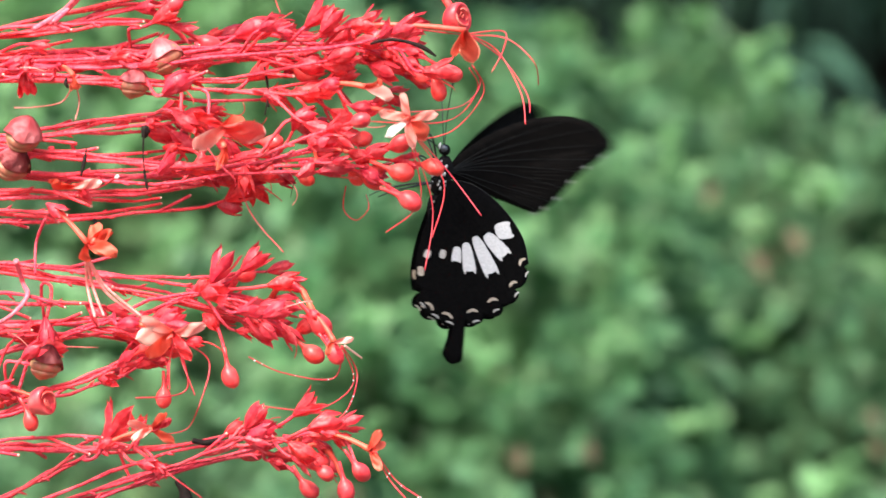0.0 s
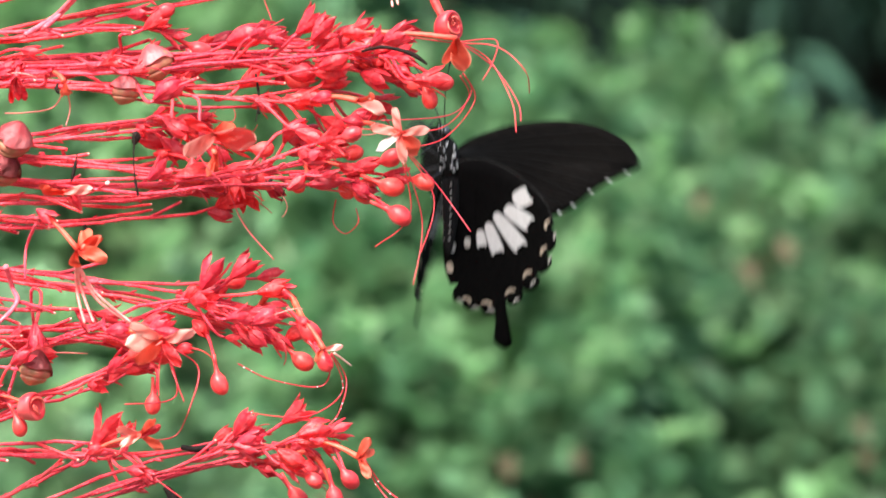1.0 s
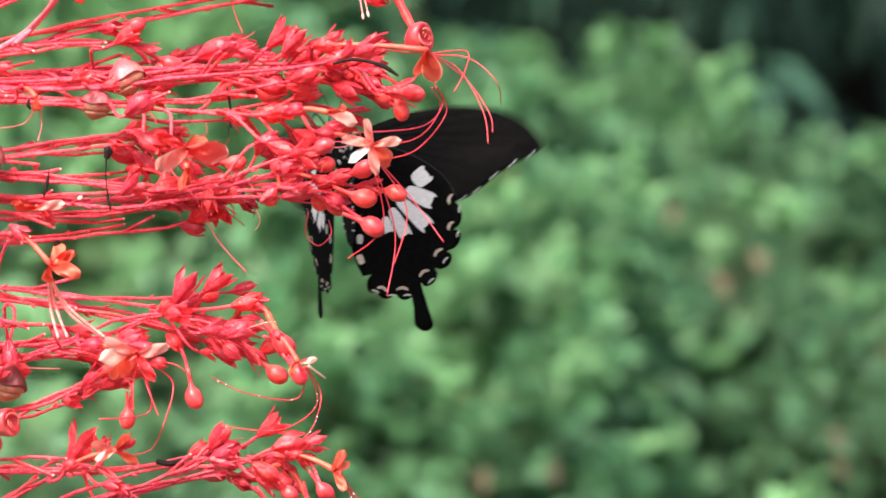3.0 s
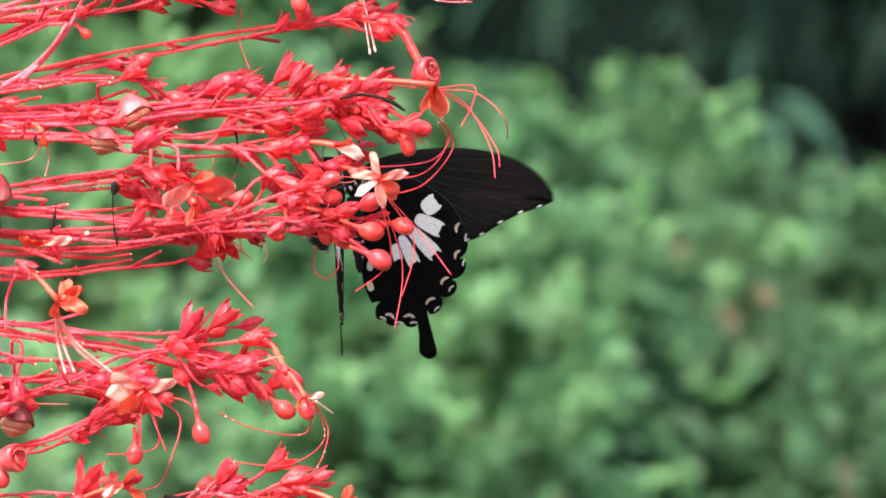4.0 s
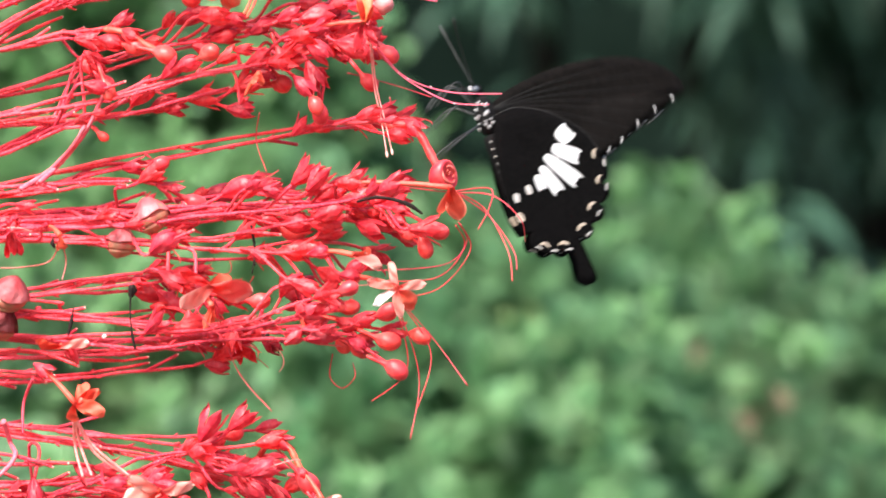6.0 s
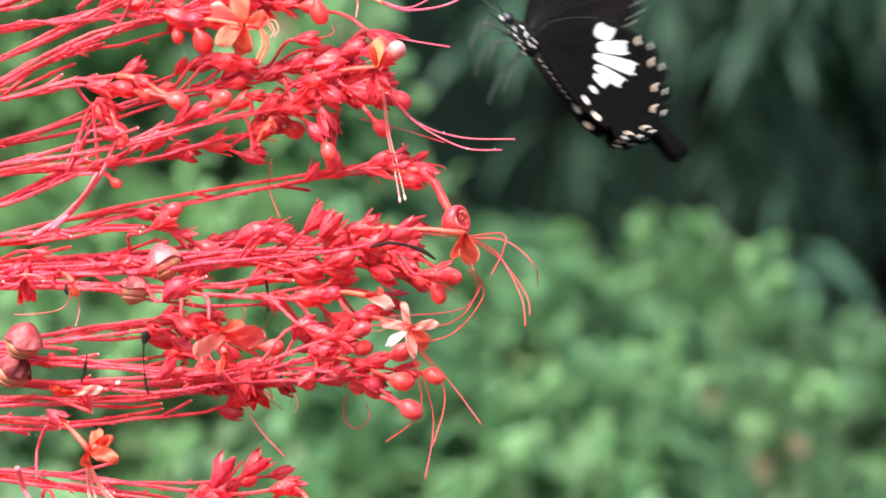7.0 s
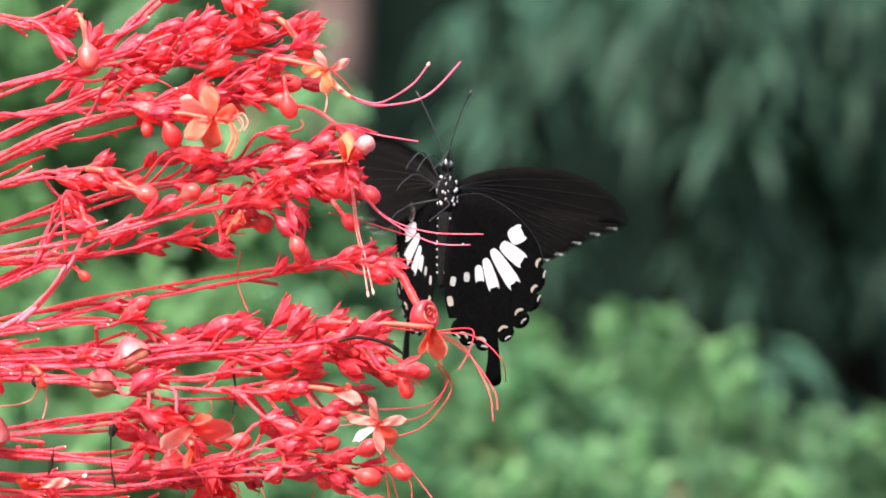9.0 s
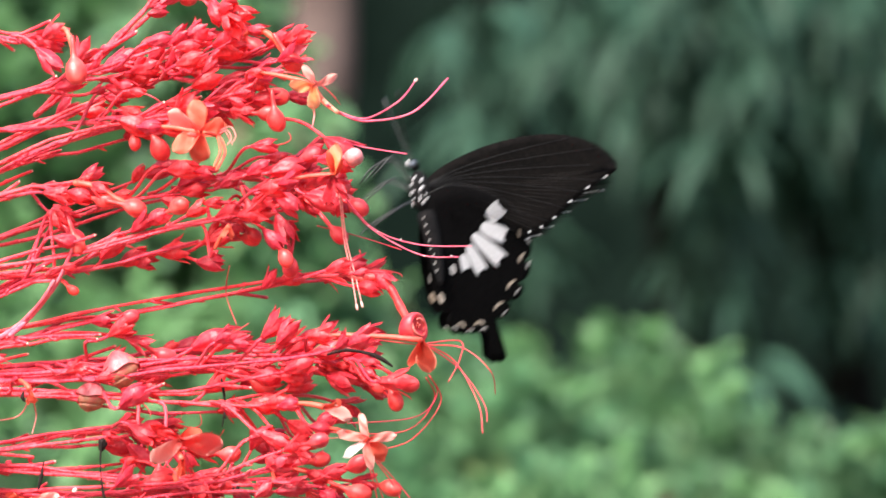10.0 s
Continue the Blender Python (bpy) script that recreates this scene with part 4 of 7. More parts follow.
    HAIRY[br] = hairy
    for q, way, r in stub_tips:
        b2 = bmesh.new()
        tube(b2, [q - way * 0.0001, q + way * 0.0004], (r * 1.02, r * 0.8), 6)
        part("stub_end", b2, M["stub"], br)
    for q, way in ends:
        way = (way + Vector((0, rng.uniform(-0.3, 0.3), rng.uniform(-0.15, 0.28)))).normalized()
        if rng.random() < buds:
            head(br, q, way, rng, size)
        else:
            child("calyx", rng.choice(CALYX), br, aim(q, way, rng.uniform(0, 72), rng.uniform(0.8, 1.1) * size))
        # a pair of side calyces at the fork
        if rng.random() < 0.75:
            w2 = (way + Vector((0, rng.uniform(-0.5, 0.5), rng.choice((-1, 1)) * rng.uniform(0.3, 0.8)))).normalized()
            q2 = q - way * rng.uniform(0.002, 0.009)
            child("calyx", rng.choice(CALYX), br, aim(q2, w2, rng.uniform(0, 72), rng.uniform(0.55, 0.95) * size))
    return br


def head(br, q, way, rng, size=1.0):
    """A calyx with its closed bud."""
    child("calyx", rng.choice(CALYX), br, aim(q, way, rng.uniform(0, 72), 0.85 * size))
    child("bud", rng.choice(BUD), br, aim(q + way * 0.0035, (way + Vector((0.1, rng.uniform(-0.2, 0.2), rng.uniform(-0.5, 0.1)))).normalized(), rng.uniform(0, 360), rng.uniform(0.8, 1.05) * size))


def stalked(br, kind, u, v, angle, start, d=0.0, size=1.0, sag=0.0, mat="stem", deep=0.0, r=0.00050, seed=0):
    """One named bud, calyx or pod on its own curved stalk from start (u, v)."""
    rng = random.Random(seed + u * 7 + v)
    q, way = site(u, v, d), heading(angle, deep)
    a = site(start[0], start[1], d + 0.004)
    join = nearest(br, a)
    bm = bmesh.new()
    span = (q - a).length
    if 0.0008 < (join - a).length < 0.02:
        tube(bm, bezier(join, join + Vector((0.002, 0, 0)), a - Vector((0.002, 0, 0)), a + Vector((0.0004, 0, sag * STEP * 0.02)), 7), [r] * 7, 6)
    lead = Vector((1, 0, 0.1)) if kind == "pod" else way
    line = bezier(a, a + Vector((0.4 * span, 0, 0.0 + sag * STEP)), q - lead * span * 0.4, q, 16)
    tube(bm, line, [r * (1 + 0.1 * math.sin(i * 1.9)) for i in range(16)], 7)
    HAIRY[br].append((line, r))
    part("pedicel", bm, M[mat], br)
    if kind in ("bud", "pale_bud", "rolled_bud"):
        # the calyx sits where the corolla tube begins; the bud's ball sits at u, v
        foot = max(0, 15 - round(15 * 0.012 * size / max(span, 0.004)))
        along = (line[min(15, foot + 2)] - line[foot]).normalized()
        child("calyx", rng.choice(CALYX[:3]), br, aim(line[foot] - along * 0.003, along, rng.uniform(0, 72), 0.66 * size))
    if kind == "bud":
        child("bud", rng.choice(BUD), br, aim(q - way * 0.0087 * size, way, rng.uniform(0, 360), 0.92 * size))
    elif kind == "pale_bud":
        child("bud", PALE_BUD, br, aim(q - way * 0.0087 * size, way, rng.uniform(0, 360), 0.92 * size), "pale pink bud")
    elif kind == "rolled_bud":
        m = aim(q, Vector((0.85, -0.62, 0.05)), rng.uniform(0, 360), size)
        child("rolled_bud", GLOBE, br, m, "opening bud with its lobes rolled up")
        child("rolled_rim", RIM, br, m, "pink rolled rims")
    elif kind == "calyx":
        child("calyx", rng.choice(CALYX), br, aim(q - way * 0.003, way, rng.uniform(0, 72), size * 0.8))
    elif kind == "pod":
        turn = Matrix.Rotation(radians(rng.uniform(-22, 22)), 4, "Z")
        m = spread(q, heading(angle, deep), 0, size) @ turn
        child("pod_dome", DOME, br, m, "pale pink creased seed hood")
        child("pod_berry", BERRY, br, m, "creased olive-brown berry")


def filament(parent, pts, d, mat, r=0.00034, deep=0.006, name="stamen", anther="", beads=0):
    """A thread through (u, v) points; stamens and styles are finer than side stems and may carry tiny beads."""
    line = through_points([site(u, v, d + deep * math.sin(i * 1.7)) for i, (u, v) in enumerate(pts)], 8)
    if name in ("stamen", "style"):
        r *= 0.58
    rng = random.Random(round(pts[0][0] * 3 + pts[-1][1]))
    bm = bmesh.new()
    tube(bm, line, [r * (1 - 0.25 * i / len(line)) * rng.uniform(0.88, 1.12) for i in range(len(line))], 6)
    f = part(name, bm, M[mat], parent)
    if anther:
        bm = bmesh.new()
        way = (line[-1] - line[-2]).normalized()
        tube(bm, [line[-1] - way * 0.0006, line[-1], line[-1] + way * 0.0008, line[-1] + way * 0.0013], (r, r * 1.7, r * 1.7, r * 0.6), 6)
        part("anther", bm, M[anther], parent)
    for k in range(beads):
        q = line[rng.randrange(len(line) // 4, len(line))]
        bm = bmesh.new()
        bmesh.ops.create_icosphere(bm, subdivisions=1, radius=rng.uniform(0.00014, 0.00027))
        bmesh.ops.translate(bm, vec=q + Vector((rng.uniform(-0.0002, 0.0002), -0.0003, rng.uniform(-0.0003, 0.0003))), verts=bm.verts)
        part("bead", bm, M["dew"], parent)
    return f


def spread(p, way, tilt=0.0, size=1.0):
    """A lobe's pose: it points along way with its open face to the viewer's side."""
    z = Vector(way).normalized()
    y = (Vector((0, 1, 0)) - z * z.y).normalized()
    m = Matrix((y.cross(z), y, z)).transposed().to_4x4()
    return Matrix.Translation(p) @ m @ Matrix.Rotation(radians(tilt), 4, "Z") @ Matrix.Scale(size, 4)


def flower(u, v, angles, d=0.0, tube_from=None, size=1.0, kinds="ooooo", skin="tube", deep=-0.35):
    """An open flower: a tube with lobes that lie at the given angles in the picture plane and lean to the viewer, in a calyx on a stalk from the nearest cyme."""
    rng = random.Random(u * 5 + v)
    q = site(u, v, d)
    bm = bmesh.new()
    a = site(*(tube_from or (u - 60, v)), d + 0.004)
    line = bezier(a, a + (q - a) * 0.35 + Vector((0, 0, 0.001)), a + (q - a) * 0.7 + Vector((0, 0, 0.0006)), q, 9)
    tube(bm, line, np.linspace(0.0005, 0.00085, 9), 8)
    fl = part("flower", bm, M[skin], plant, "open orange-red flower with reflexed lobes")
    along = (line[1] - line[0]).normalized()
    child("calyx", CALYX[rng.randrange(3)], fl, aim(a - along * 0.003, along, rng.uniform(0, 72), 0.72 * size))
    foot = min((p for spine in SPINE.values() for p in spine if p.x < a.x - 0.004), key=lambda p: (p - a).length)
    if (foot - a).length < 0.03:
        bm = bmesh.new()
        tube(bm, bezier(foot, foot + Vector((0.004, 0, 0)), a - along * 0.006, a - along * 0.002, 9), [0.0005] * 9, 6)
        part("pedicel", bm, M["stem"], fl)
    for k, (ang, kind) in enumerate(zip(angles, kinds)):
        w = heading(ang, deep if k % 2 else deep * 0.3)
        me = {"o": PETAL[(k * 5 + u) % 6], "p": PALE[(k + u) % 3], "w": WHITE, "r": RED[k % 2], "O": WIDE[k % 3], "P": WIDE_PALE, "y": PEACH[k % 2]}[kind]
        child("petal", me, fl, spread(q, w, 22 * math.sin(k * 2.3 + u), size * rng.uniform(0.9, 1.08)), {"o": "orange-red lobe", "p": "pale salmon lobe", "w": "white lobe", "r": "dark red lobe", "O": "broad orange lobe", "P": "broad pale salmon lobe", "y": "peach-yellow lobe"}[kind])
    return fl


def thread(br, q, way, rng):
    """A spent stamen or style left hanging from a calyx."""
    bend = Vector((rng.uniform(-0.3, 0.9), rng.uniform(-0.5, 0.5), rng.uniform(-1.0, 0.6)))
    ln = rng.uniform(0.006, 0.016)
    bm = bmesh.new()
    a = q + way * 0.004
    tube(bm, bezier(a, a + way * ln * 0.4, a + way * ln * 0.6 + bend * ln * 0.3, a + way * ln * 0.5 + bend * ln * 0.8, 9), np.linspace(0.00022, 0.00013, 9), 5)
    part("thread", bm, M[rng.choice(("filament", "filament", "stem", "palefil"))], br)


def tuft(br, u, v, wide, tall, count, seed, d=0.0, buds=0.04, angle=5, size=1.0, back=90):
    """A crowd of calyces and buds on short stalks that come from the branch behind them."""
    rng = random.Random(seed)
    for k in range(count):
        uu, vv = u + rng.uniform(-0.5, 0.5) * wide, v + rng.uniform(-0.5, 0.5) * tall
        dd = d + rng.uniform(-0.026, 0.010)
        a = angle + rng.gauss(0, 22)
        q, way = site(uu, vv, dd), heading(a, rng.uniform(-0.5, 0.4))
        s = nearest(br, q, rng.uniform(0.5, 1.1) * back * STEP)
        bm = bmesh.new()
        line = bezier(s, s + Vector((0.5 * (q.x - s.x), 0, rng.uniform(-8, 8) * STEP)), q - way * 0.005, q, 9)
        tube(bm, line, np.linspace(0.00052, 0.00044, 9), 6)
        HAIRY[br].append((line, 0.00048))
        part("pedicel", bm, M["stem"], br)
        if rng.random() < buds:
            head(br, q, way, rng, size)
        else:
            child("calyx", rng.choice(CALYX), br, aim(q, way, rng.uniform(0, 72), rng.choice((0.55, 0.75, 0.85, 0.95, 1.05)) * rng.uniform(0.9, 1.1) * size))
        if rng.random() < 0.3:
            thread(br, q, way, rng)


# lower cymes
b1 = branch((-200, 985), (160, 870), (380, 775), (590, 762), 1, 5, 34, buds=0.2, first=0.7)
b2 = branch((-230, 1010), (0, 890), (110, 840), (190, 785), 2, 3, 20, buds=0.1, first=0.8)
b3 = branch((-240, 800), (0, 785), (200, 795), (440, 764), 3, 5, 20, stubs=0.6, first=0.8)
b4 = branch((-230, 800), (40, 715), (150, 670), (280, 590), 4, 4, 30, first=0.75)
b5 = branch((-240, 600), (0, 580), (140, 575), (300, 590), 5, 5, 26, stubs=0.4, first=0.75)
b5b = branch((-240, 545), (-60, 535), (60, 540), (190, 548), 51, 3, 12, stubs=0.9, first=0.8)
b6 = branch((-240, 470), (60, 462), (270, 505), (470, 535), 6, 6, 46, buds=0.2, first=0.75)
b6b = branch((-60, 640), (150, 600), (270, 540), (370, 515), 61, 3, 12, stubs=0.6, first=0.8)
b7 = branch((-240, 392), (0, 388), (250, 392), (400, 350), 7, 4, 14, stubs=0.75, first=0.8)
b7b = branch((-240, 350), (0, 342), (240, 360), (460, 305), 71, 5, 24, stubs=0.4, first=0.75)
b8 = branch((-240, 262), (0, 255), (220, 270), (440, 300), 8, 5, 26, stubs=0.5, first=0.7)
b8b = branch((-240, 265), (60, 235), (200, 215), (350, 200), 81, 5, 30, stubs=0.4, first=0.65)
b8c = branch((-100, 300), (300, 340), (480, 290), (640, 275), 82, 5, 40, buds=0.35, stubs=0.1, first=0.78, depth=-0.008)
b9 = branch((-240, 135), (0, 132), (260, 118), (470, 108), 9, 5, 22, stubs=0.3, first=0.75)
b9b = branch((-240, 125), (80, 130), (340, 180), (580, 150), 91, 5, 36, buds=0.1, stubs=0.25, first=0.75, depth=-0.006)
b9c = branch((-100, 120), (250, 105), (470, 105), (700, 85), 92, 5, 30, buds=0.0, stubs=0.05, first=0.78, depth=-0.01)
b10 = branch((-240, 105), (0, 98), (260, 92), (470, 62), 10, 5, 26, buds=0.04, stubs=0.4, first=0.75)
b10b = branch((-240, 90), (0, 70), (200, 30), (300, 45), 101, 4, 22, stubs=0.55, first=0.75)
# middle and upper cymes
b11 = branch((-200, 100), (58, 38), (258, -6), (679, -72), 11, 3, 14, stubs=0.45, first=0.8)
b12 = branch((-200, -40), (39, -61), (269, -69), (459, -127), 12, 3, 18, stubs=0.4, first=0.75)
b13 = branch((-200, 60), (108, -36), (249, -115), (410, -175), 13, 4, 22, stubs=0.35, first=0.7)
b14 = branch((-200, -10), (39, -79), (229, -115), (510, -177), 14, 4, 34, buds=0.3, stubs=0.25, first=0.75)
b15 = branch((-200, -60), (39, -117), (220, -185), (561, -266), 15, 4, 34, buds=0.25, stubs=0.2, first=0.75)
b16 = branch((-200, -130), (40, -207), (130, -226), (220, -233), 16, 3, 22, stubs=0.5, first=0.7)
b17 = branch((-200, -160), (20, -227), (161, -285), (326, -311), 17, 3, 16, stubs=0.5, first=0.7)
b18 = branch((-200, -120), (61, -246), (232, -360), (522, -372), 18, 4, 38, buds=0.05, stubs=0.15, first=0.75)
b19 = branch((-200, -180), (51, -266), (222, -385), (483, -447), 19, 4, 36, buds=0.0, stubs=0.1, first=0.72)
b20 = branch((-200, -280), (41, -322), (142, -356), (381, -325), 20, 3, 20, stubs=0.2, first=0.7)
b21 = branch((-200, -320), (52, -356), (172, -405), (403, -475), 21, 4, 34, buds=0.0, stubs=0.05, first=0.7)
b22 = branch((-200, -480), (23, -495), (93, -500), (158, -493), 22, 3, 16, stubs=0.1, first=0.8)
b23 = branch((142, -351), (212, -405), (288, -494), (369, -573), 23, 3, 8, stubs=0, first=0.9, thick=1.35, spur=False)
b24 = branch((346, -554), (374, -583), (434, -565), (485, -520), 24, 4, 18, buds=0.1, stubs=0.1, first=0.85, spur=False)

# crowds at the ends of the cymes
tuft(b1, 520, 790, 204, 80, 9, 201, buds=0.05, angle=-5)
tuft(b2, 215, 775, 84, 46, 3, 202, angle=60, buds=0)
tuft(b2, 260, 830, 144, 46, 4, 212, angle=-15, buds=0, size=0.9)
tuft(b6, 470, 562, 130, 70, 6, 203, buds=0.10, angle=-15)
tuft(b5, 260, 590, 156, 69, 6, 205, buds=0.05)
tuft(b8c, 480, 270, 276, 126, 16, 206, buds=0.04, angle=15, d=0.004)
tuft(b8c, 640, 305, 132, 69, 7, 207, buds=0.12, angle=-20)
tuft(b9b, 590, 190, 228, 103, 10, 208, buds=0.03, angle=-25)
tuft(b9c, 590, 85, 276, 80, 10, 209, buds=0.0, angle=12)
tuft(b9c, 720, 105, 132, 69, 6, 210, buds=0.0, angle=-20)
tuft(b10, 560, 48, 110, 45, 3, 211, buds=0, angle=28)
tuft(b8b, 360, 225, 156, 92, 8, 213, buds=0.10, angle=-10)
tuft(b7b, 430, 300, 80, 40, 2, 214, buds=0.10, angle=-60)
tuft(b10, 150, 100, 300, 57, 6, 215, buds=0, size=0.7, angle=10)
tuft(b4, 20, 600, 144, 92, 4, 216, buds=0, angle=20)
tuft(b14, 535, -182, 132, 103, 8, 220, buds=0.20, angle=-35)
tuft(b15, 571, -251, 180, 103, 12, 221, buds=0.12, angle=-5)
tuft(b15, 460, -222, 204, 80, 8, 222, buds=0.05, angle=10)
tuft(b18, 512, -372, 156, 114, 10, 223, buds=0.12, angle=0)
tuft(b19, 482, -442, 204, 92, 12, 224, buds=0.0, angle=18)
tuft(b21, 353, -449, 228, 80, 9, 225, buds=0.0, angle=30)
tuft(b21, 242, -415, 132, 69, 4, 226, buds=0.03, angle=25)
tuft(b20, 312, -354, 144, 69, 5, 227, buds=0.03, angle=-20)
tuft(b18, 342, -374, 192, 69, 5, 228, buds=0.05, angle=0)
tuft(b16, 210, -215, 144, 69, 4, 229, buds=0.05, angle=0, size=0.9)
tuft(b13, 139, -136, 156, 126, 5, 230, buds=0.05, angle=-20, size=0.9)
tuft(b14, 620, -231, 108, 69, 4, 231, buds=0.15, angle=-25)
tuft(b11, 679, -60, 108, 41, 4, 232, buds=0, angle=5)
tuft(b15, 640, -206, 108, 69, 4, 233, buds=0.15, angle=-40)

# single buds, calyces and pods that stand out
stalked(b11, "rolled_bud", 810, 31, -48, (722, -54), -0.014, 1.22, 24, "bud", r=0.0012)
stalked(b9c, "bud", 748, 135, -40, (650, 95), -0.012, 0.95)
stalked(b9c, "bud", 800, 135, -35, (690, 88), -0.014, 1.05)
stalked(b9c, "bud", 780, 163, -60, (700, 108), -0.016, 0.95)
stalked(b9c, "bud", 722, 122, -40, (640, 100), -0.008, 0.9)
stalked(b8c, "bud", 712, 312, -25, (560, 262), -0.016, 1.15, mat="tube")
stalked(b8c, "bud", 731, 354, -20, (610, 300), -0.018, 1.15)
stalked(b8c, "bud", 660, 325, -30, (560, 285), -0.012, 0.85)
stalked(b8c, "bud", 630, 318, -60, (560, 285), -0.010, 0.85)
stalked(b7b, "bud", 362, 294, -80, (300, 262), -0.010, 0.95)
stalked(b7b, "bud", 545, 320, -30, (440, 295), -0.004, 0.75)
stalked(b4, "bud", 405, 672, -82, (345, 590), -0.012, 1.05, 70)
stalked(b4, "bud", 291, 708, -88, (283, 640), -0.012, 0.95)
stalked(b6b, "calyx", 492, 502, 12, (400, 512), -0.012, 1.3)
stalked(b6, "calyx", 452, 572, -35, (390, 540), -0.012, 1.5)
stalked(b6, "calyx", 470, 545, -8, (400, 530), -0.014, 1.3)
stalked(b6, "bud", 572, 578, -45, (500, 503), -0.014, 1.2, 12, "tube", r=0.0009)
stalked(b6, "bud", 597, 630, -50, (530, 560), -0.016, 0.95)
stalked(b1, "bud", 640, 840, -55, (590, 775), -0.012, 1.0)
stalked(b1, "bud", 615, 872, -75, (530, 800), -0.010, 1.05, 40, "tube", r=0.0008)
stalked(b1, "bud", 545, 872, -60, (470, 815), -0.008, 1.0)
stalked(b4, "bud", 58, 748, -62, (0, 690), -0.014, 0.9)
stalked(b4, "rolled_bud", 75, 710, -25, (0, 690), -0.016, 1.18, mat="tube")
stalked(b15, "pale_bud", 710, -270, -10, (660, -268), -0.030, 1.1, deep=-1.6)
stalked(b5, "calyx", 82, 580, -85, (75, 500), -0.006, 1.1)
stalked(b10, "calyx", 435, 58, 20, (350, 88), -0.010, 1.5)
stalked(b10, "calyx", 285, 30, 35, (230, 50), -0.008, 1.1)
stalked(b9c, "calyx", 650, 42, 42, (590, 75), -0.010, 1.2)
stalked(b9c, "calyx", 720, 45, 5, (630, 50), -0.010, 1.3)
stalked(b9b, "calyx", 455, 130, 30, (400, 165), -0.010, 1.2)
stalked(b6b, "calyx", 383, 485, 62, (330, 525), -0.010, 1.5)
stalked(b6b, "calyx", 440, 468, 42, (380, 505), -0.010, 1.3)
stalked(b1, "calyx", 535, 725, 35, (450, 765), -0.010, 1.3)
stalked(b1, "calyx", 445, 745, 55, (410, 770), -0.010, 1.2)
stalked(b2, "calyx", 195, 765, 60, (150, 815), -0.010, 1.7)
stalked(b10, "pod", 292, 103, 112, (200, 92), -0.012, 1.15)
stalked(b9, "pod", 238, 150, 80, (150, 120), -0.010, 0.98)
stalked(b8, "pod", 40, 240, 68, (130, 255), -0.012, 1.21, deep=-0.5)
stalked(b8, "pod", 22, 292, 60, (90, 262), -0.010, 1.15, deep=-0.4)
stalked(b4, "pod", 80, 645, 75, (10, 640), -0.012, 1.09)
stalked(b21, "bud", 214, -424, -85, (172, -498), -0.034, 1.25, 30, "tube", r=0.0008)
stalked(b22, "calyx", 158, -458, -45, (103, -494), -0.008, 1.3)
stalked(b20, "bud", 366, -287, -60, (287, -359), -0.012, 1.15)
stalked(b20, "bud", 321, -299, -70, (282, -354), -0.004, 0.75)
stalked(b16, "bud", 323, -187, -12, (215, -230), -0.014, 1.1, 0, "tube", r=0.0009)
stalked(b13, "bud", 217, -117, -70, (170, -185), -0.012, 0.95)
stalked(b14, "bud", 525, -169, -70, (450, -193), -0.014, 1.05)
stalked(b14, "bud", 591, -75, -88, (580, -151), -0.014, 1.0)
stalked(b14, "bud", 529, -132, -50, (480, -162), -0.006, 0.8)
stalked(b15, "bud", 680, -130, -50, (600, -191), -0.014, 0.95)
stalked(b15, "bud", 636, -276, 15, (551, -252), -0.012, 0.95, mat="palefil")
stalked(b18, "bud", 567, -335, -85, (537, -402), -0.014, 1.1)
stalked(b24, "bud", 597, -439, -60, (508, -490), -0.014, 1.15, 30, "tube", r=0.0009)
stalked(b24, "bud", 503, -480, -75, (478, -532), -0.010, 0.8)
stalked(b18, "calyx", 671, -295, -35, (581, -341), -0.010, 1.4)
stalked(b12, "calyx", 269, -109, 45, (229, -75), -0.008, 1.3)
stalked(b12, "calyx", 374, -108, 5, (299, -84), -0.008, 1.3)
stalked(b12, "calyx", 454, -127, 15, (389, -103), -0.008, 1.2)
stalked(b12, "calyx", 444, -88, -5, (379, -103), -0.008, 1.1)
stalked(b12, "bud", 208, -39, -40, (179, -60), -0.006, 0.6)
stalked(b19, "calyx", 418, -475, 40, (372, -443), -0.010, 1.5)
stalked(b19, "calyx", 355, -458, 50, (312, -424), -0.008, 1.1)

# open flowers with their stamens
white_flower = fl = flower(725, 211, (166, 110, 214, 12, -42, 270), -0.032, (640, 190), 0.98, "ppwpOp", deep=-0.2)
for e, c in (((852, 382), (790, 300)), ((752, 478), (765, 360)), ((683, 412), (745, 350)), ((765, 420), (785, 320))):
    filament(fl, [(716, 220), c, e], -0.022, "filament")
salmon_flower = flower(646, 154, (-14, 0), -0.034, (585, 150), 0.98, "Po", deep=-0.2)
flower(395, 226, (220, -14, 35, 150), -0.030, (340, 205), 1.2, "PPor")
fl = flower(398, 262, (250, 275), -0.030, (380, 235), 0.8, "oo")
for e, c in (((502, 447), (440, 370)), ((418, 330), (410, 300)), ((440, 345), (425, 300))):
    filament(fl, [(400, 245), c, e], -0.018, "filament")
fl = flower(155, 432, (28, -28, 252, -8, 60), -0.032, (98, 372), 1.0)
for e, c in (((168, 562), (155, 510)), ((184, 560), (165, 510)), ((262, 568), (190, 520)), ((250, 560), (185, 505))):
    filament(fl, [(152, 450), c, e], -0.022, "palefil", 0.0009)
fl = flower(305, 588, (192, 158, 4, 235, 300), -0.032, (225, 575), 1.1, "Pppor")
for e, c in (((345, 700), (322, 640)), ((352, 720), (370, 640)), ((300, 690), (300, 640)), ((240, 705), (330, 690))):
    filament(fl, [(312, 600), c, e], -0.020, "filament", 0.00045)
fl = flower(270, 760, (165, 200, 60, 20, -30), -0.028, (190, 785), 0.8, "pporo")
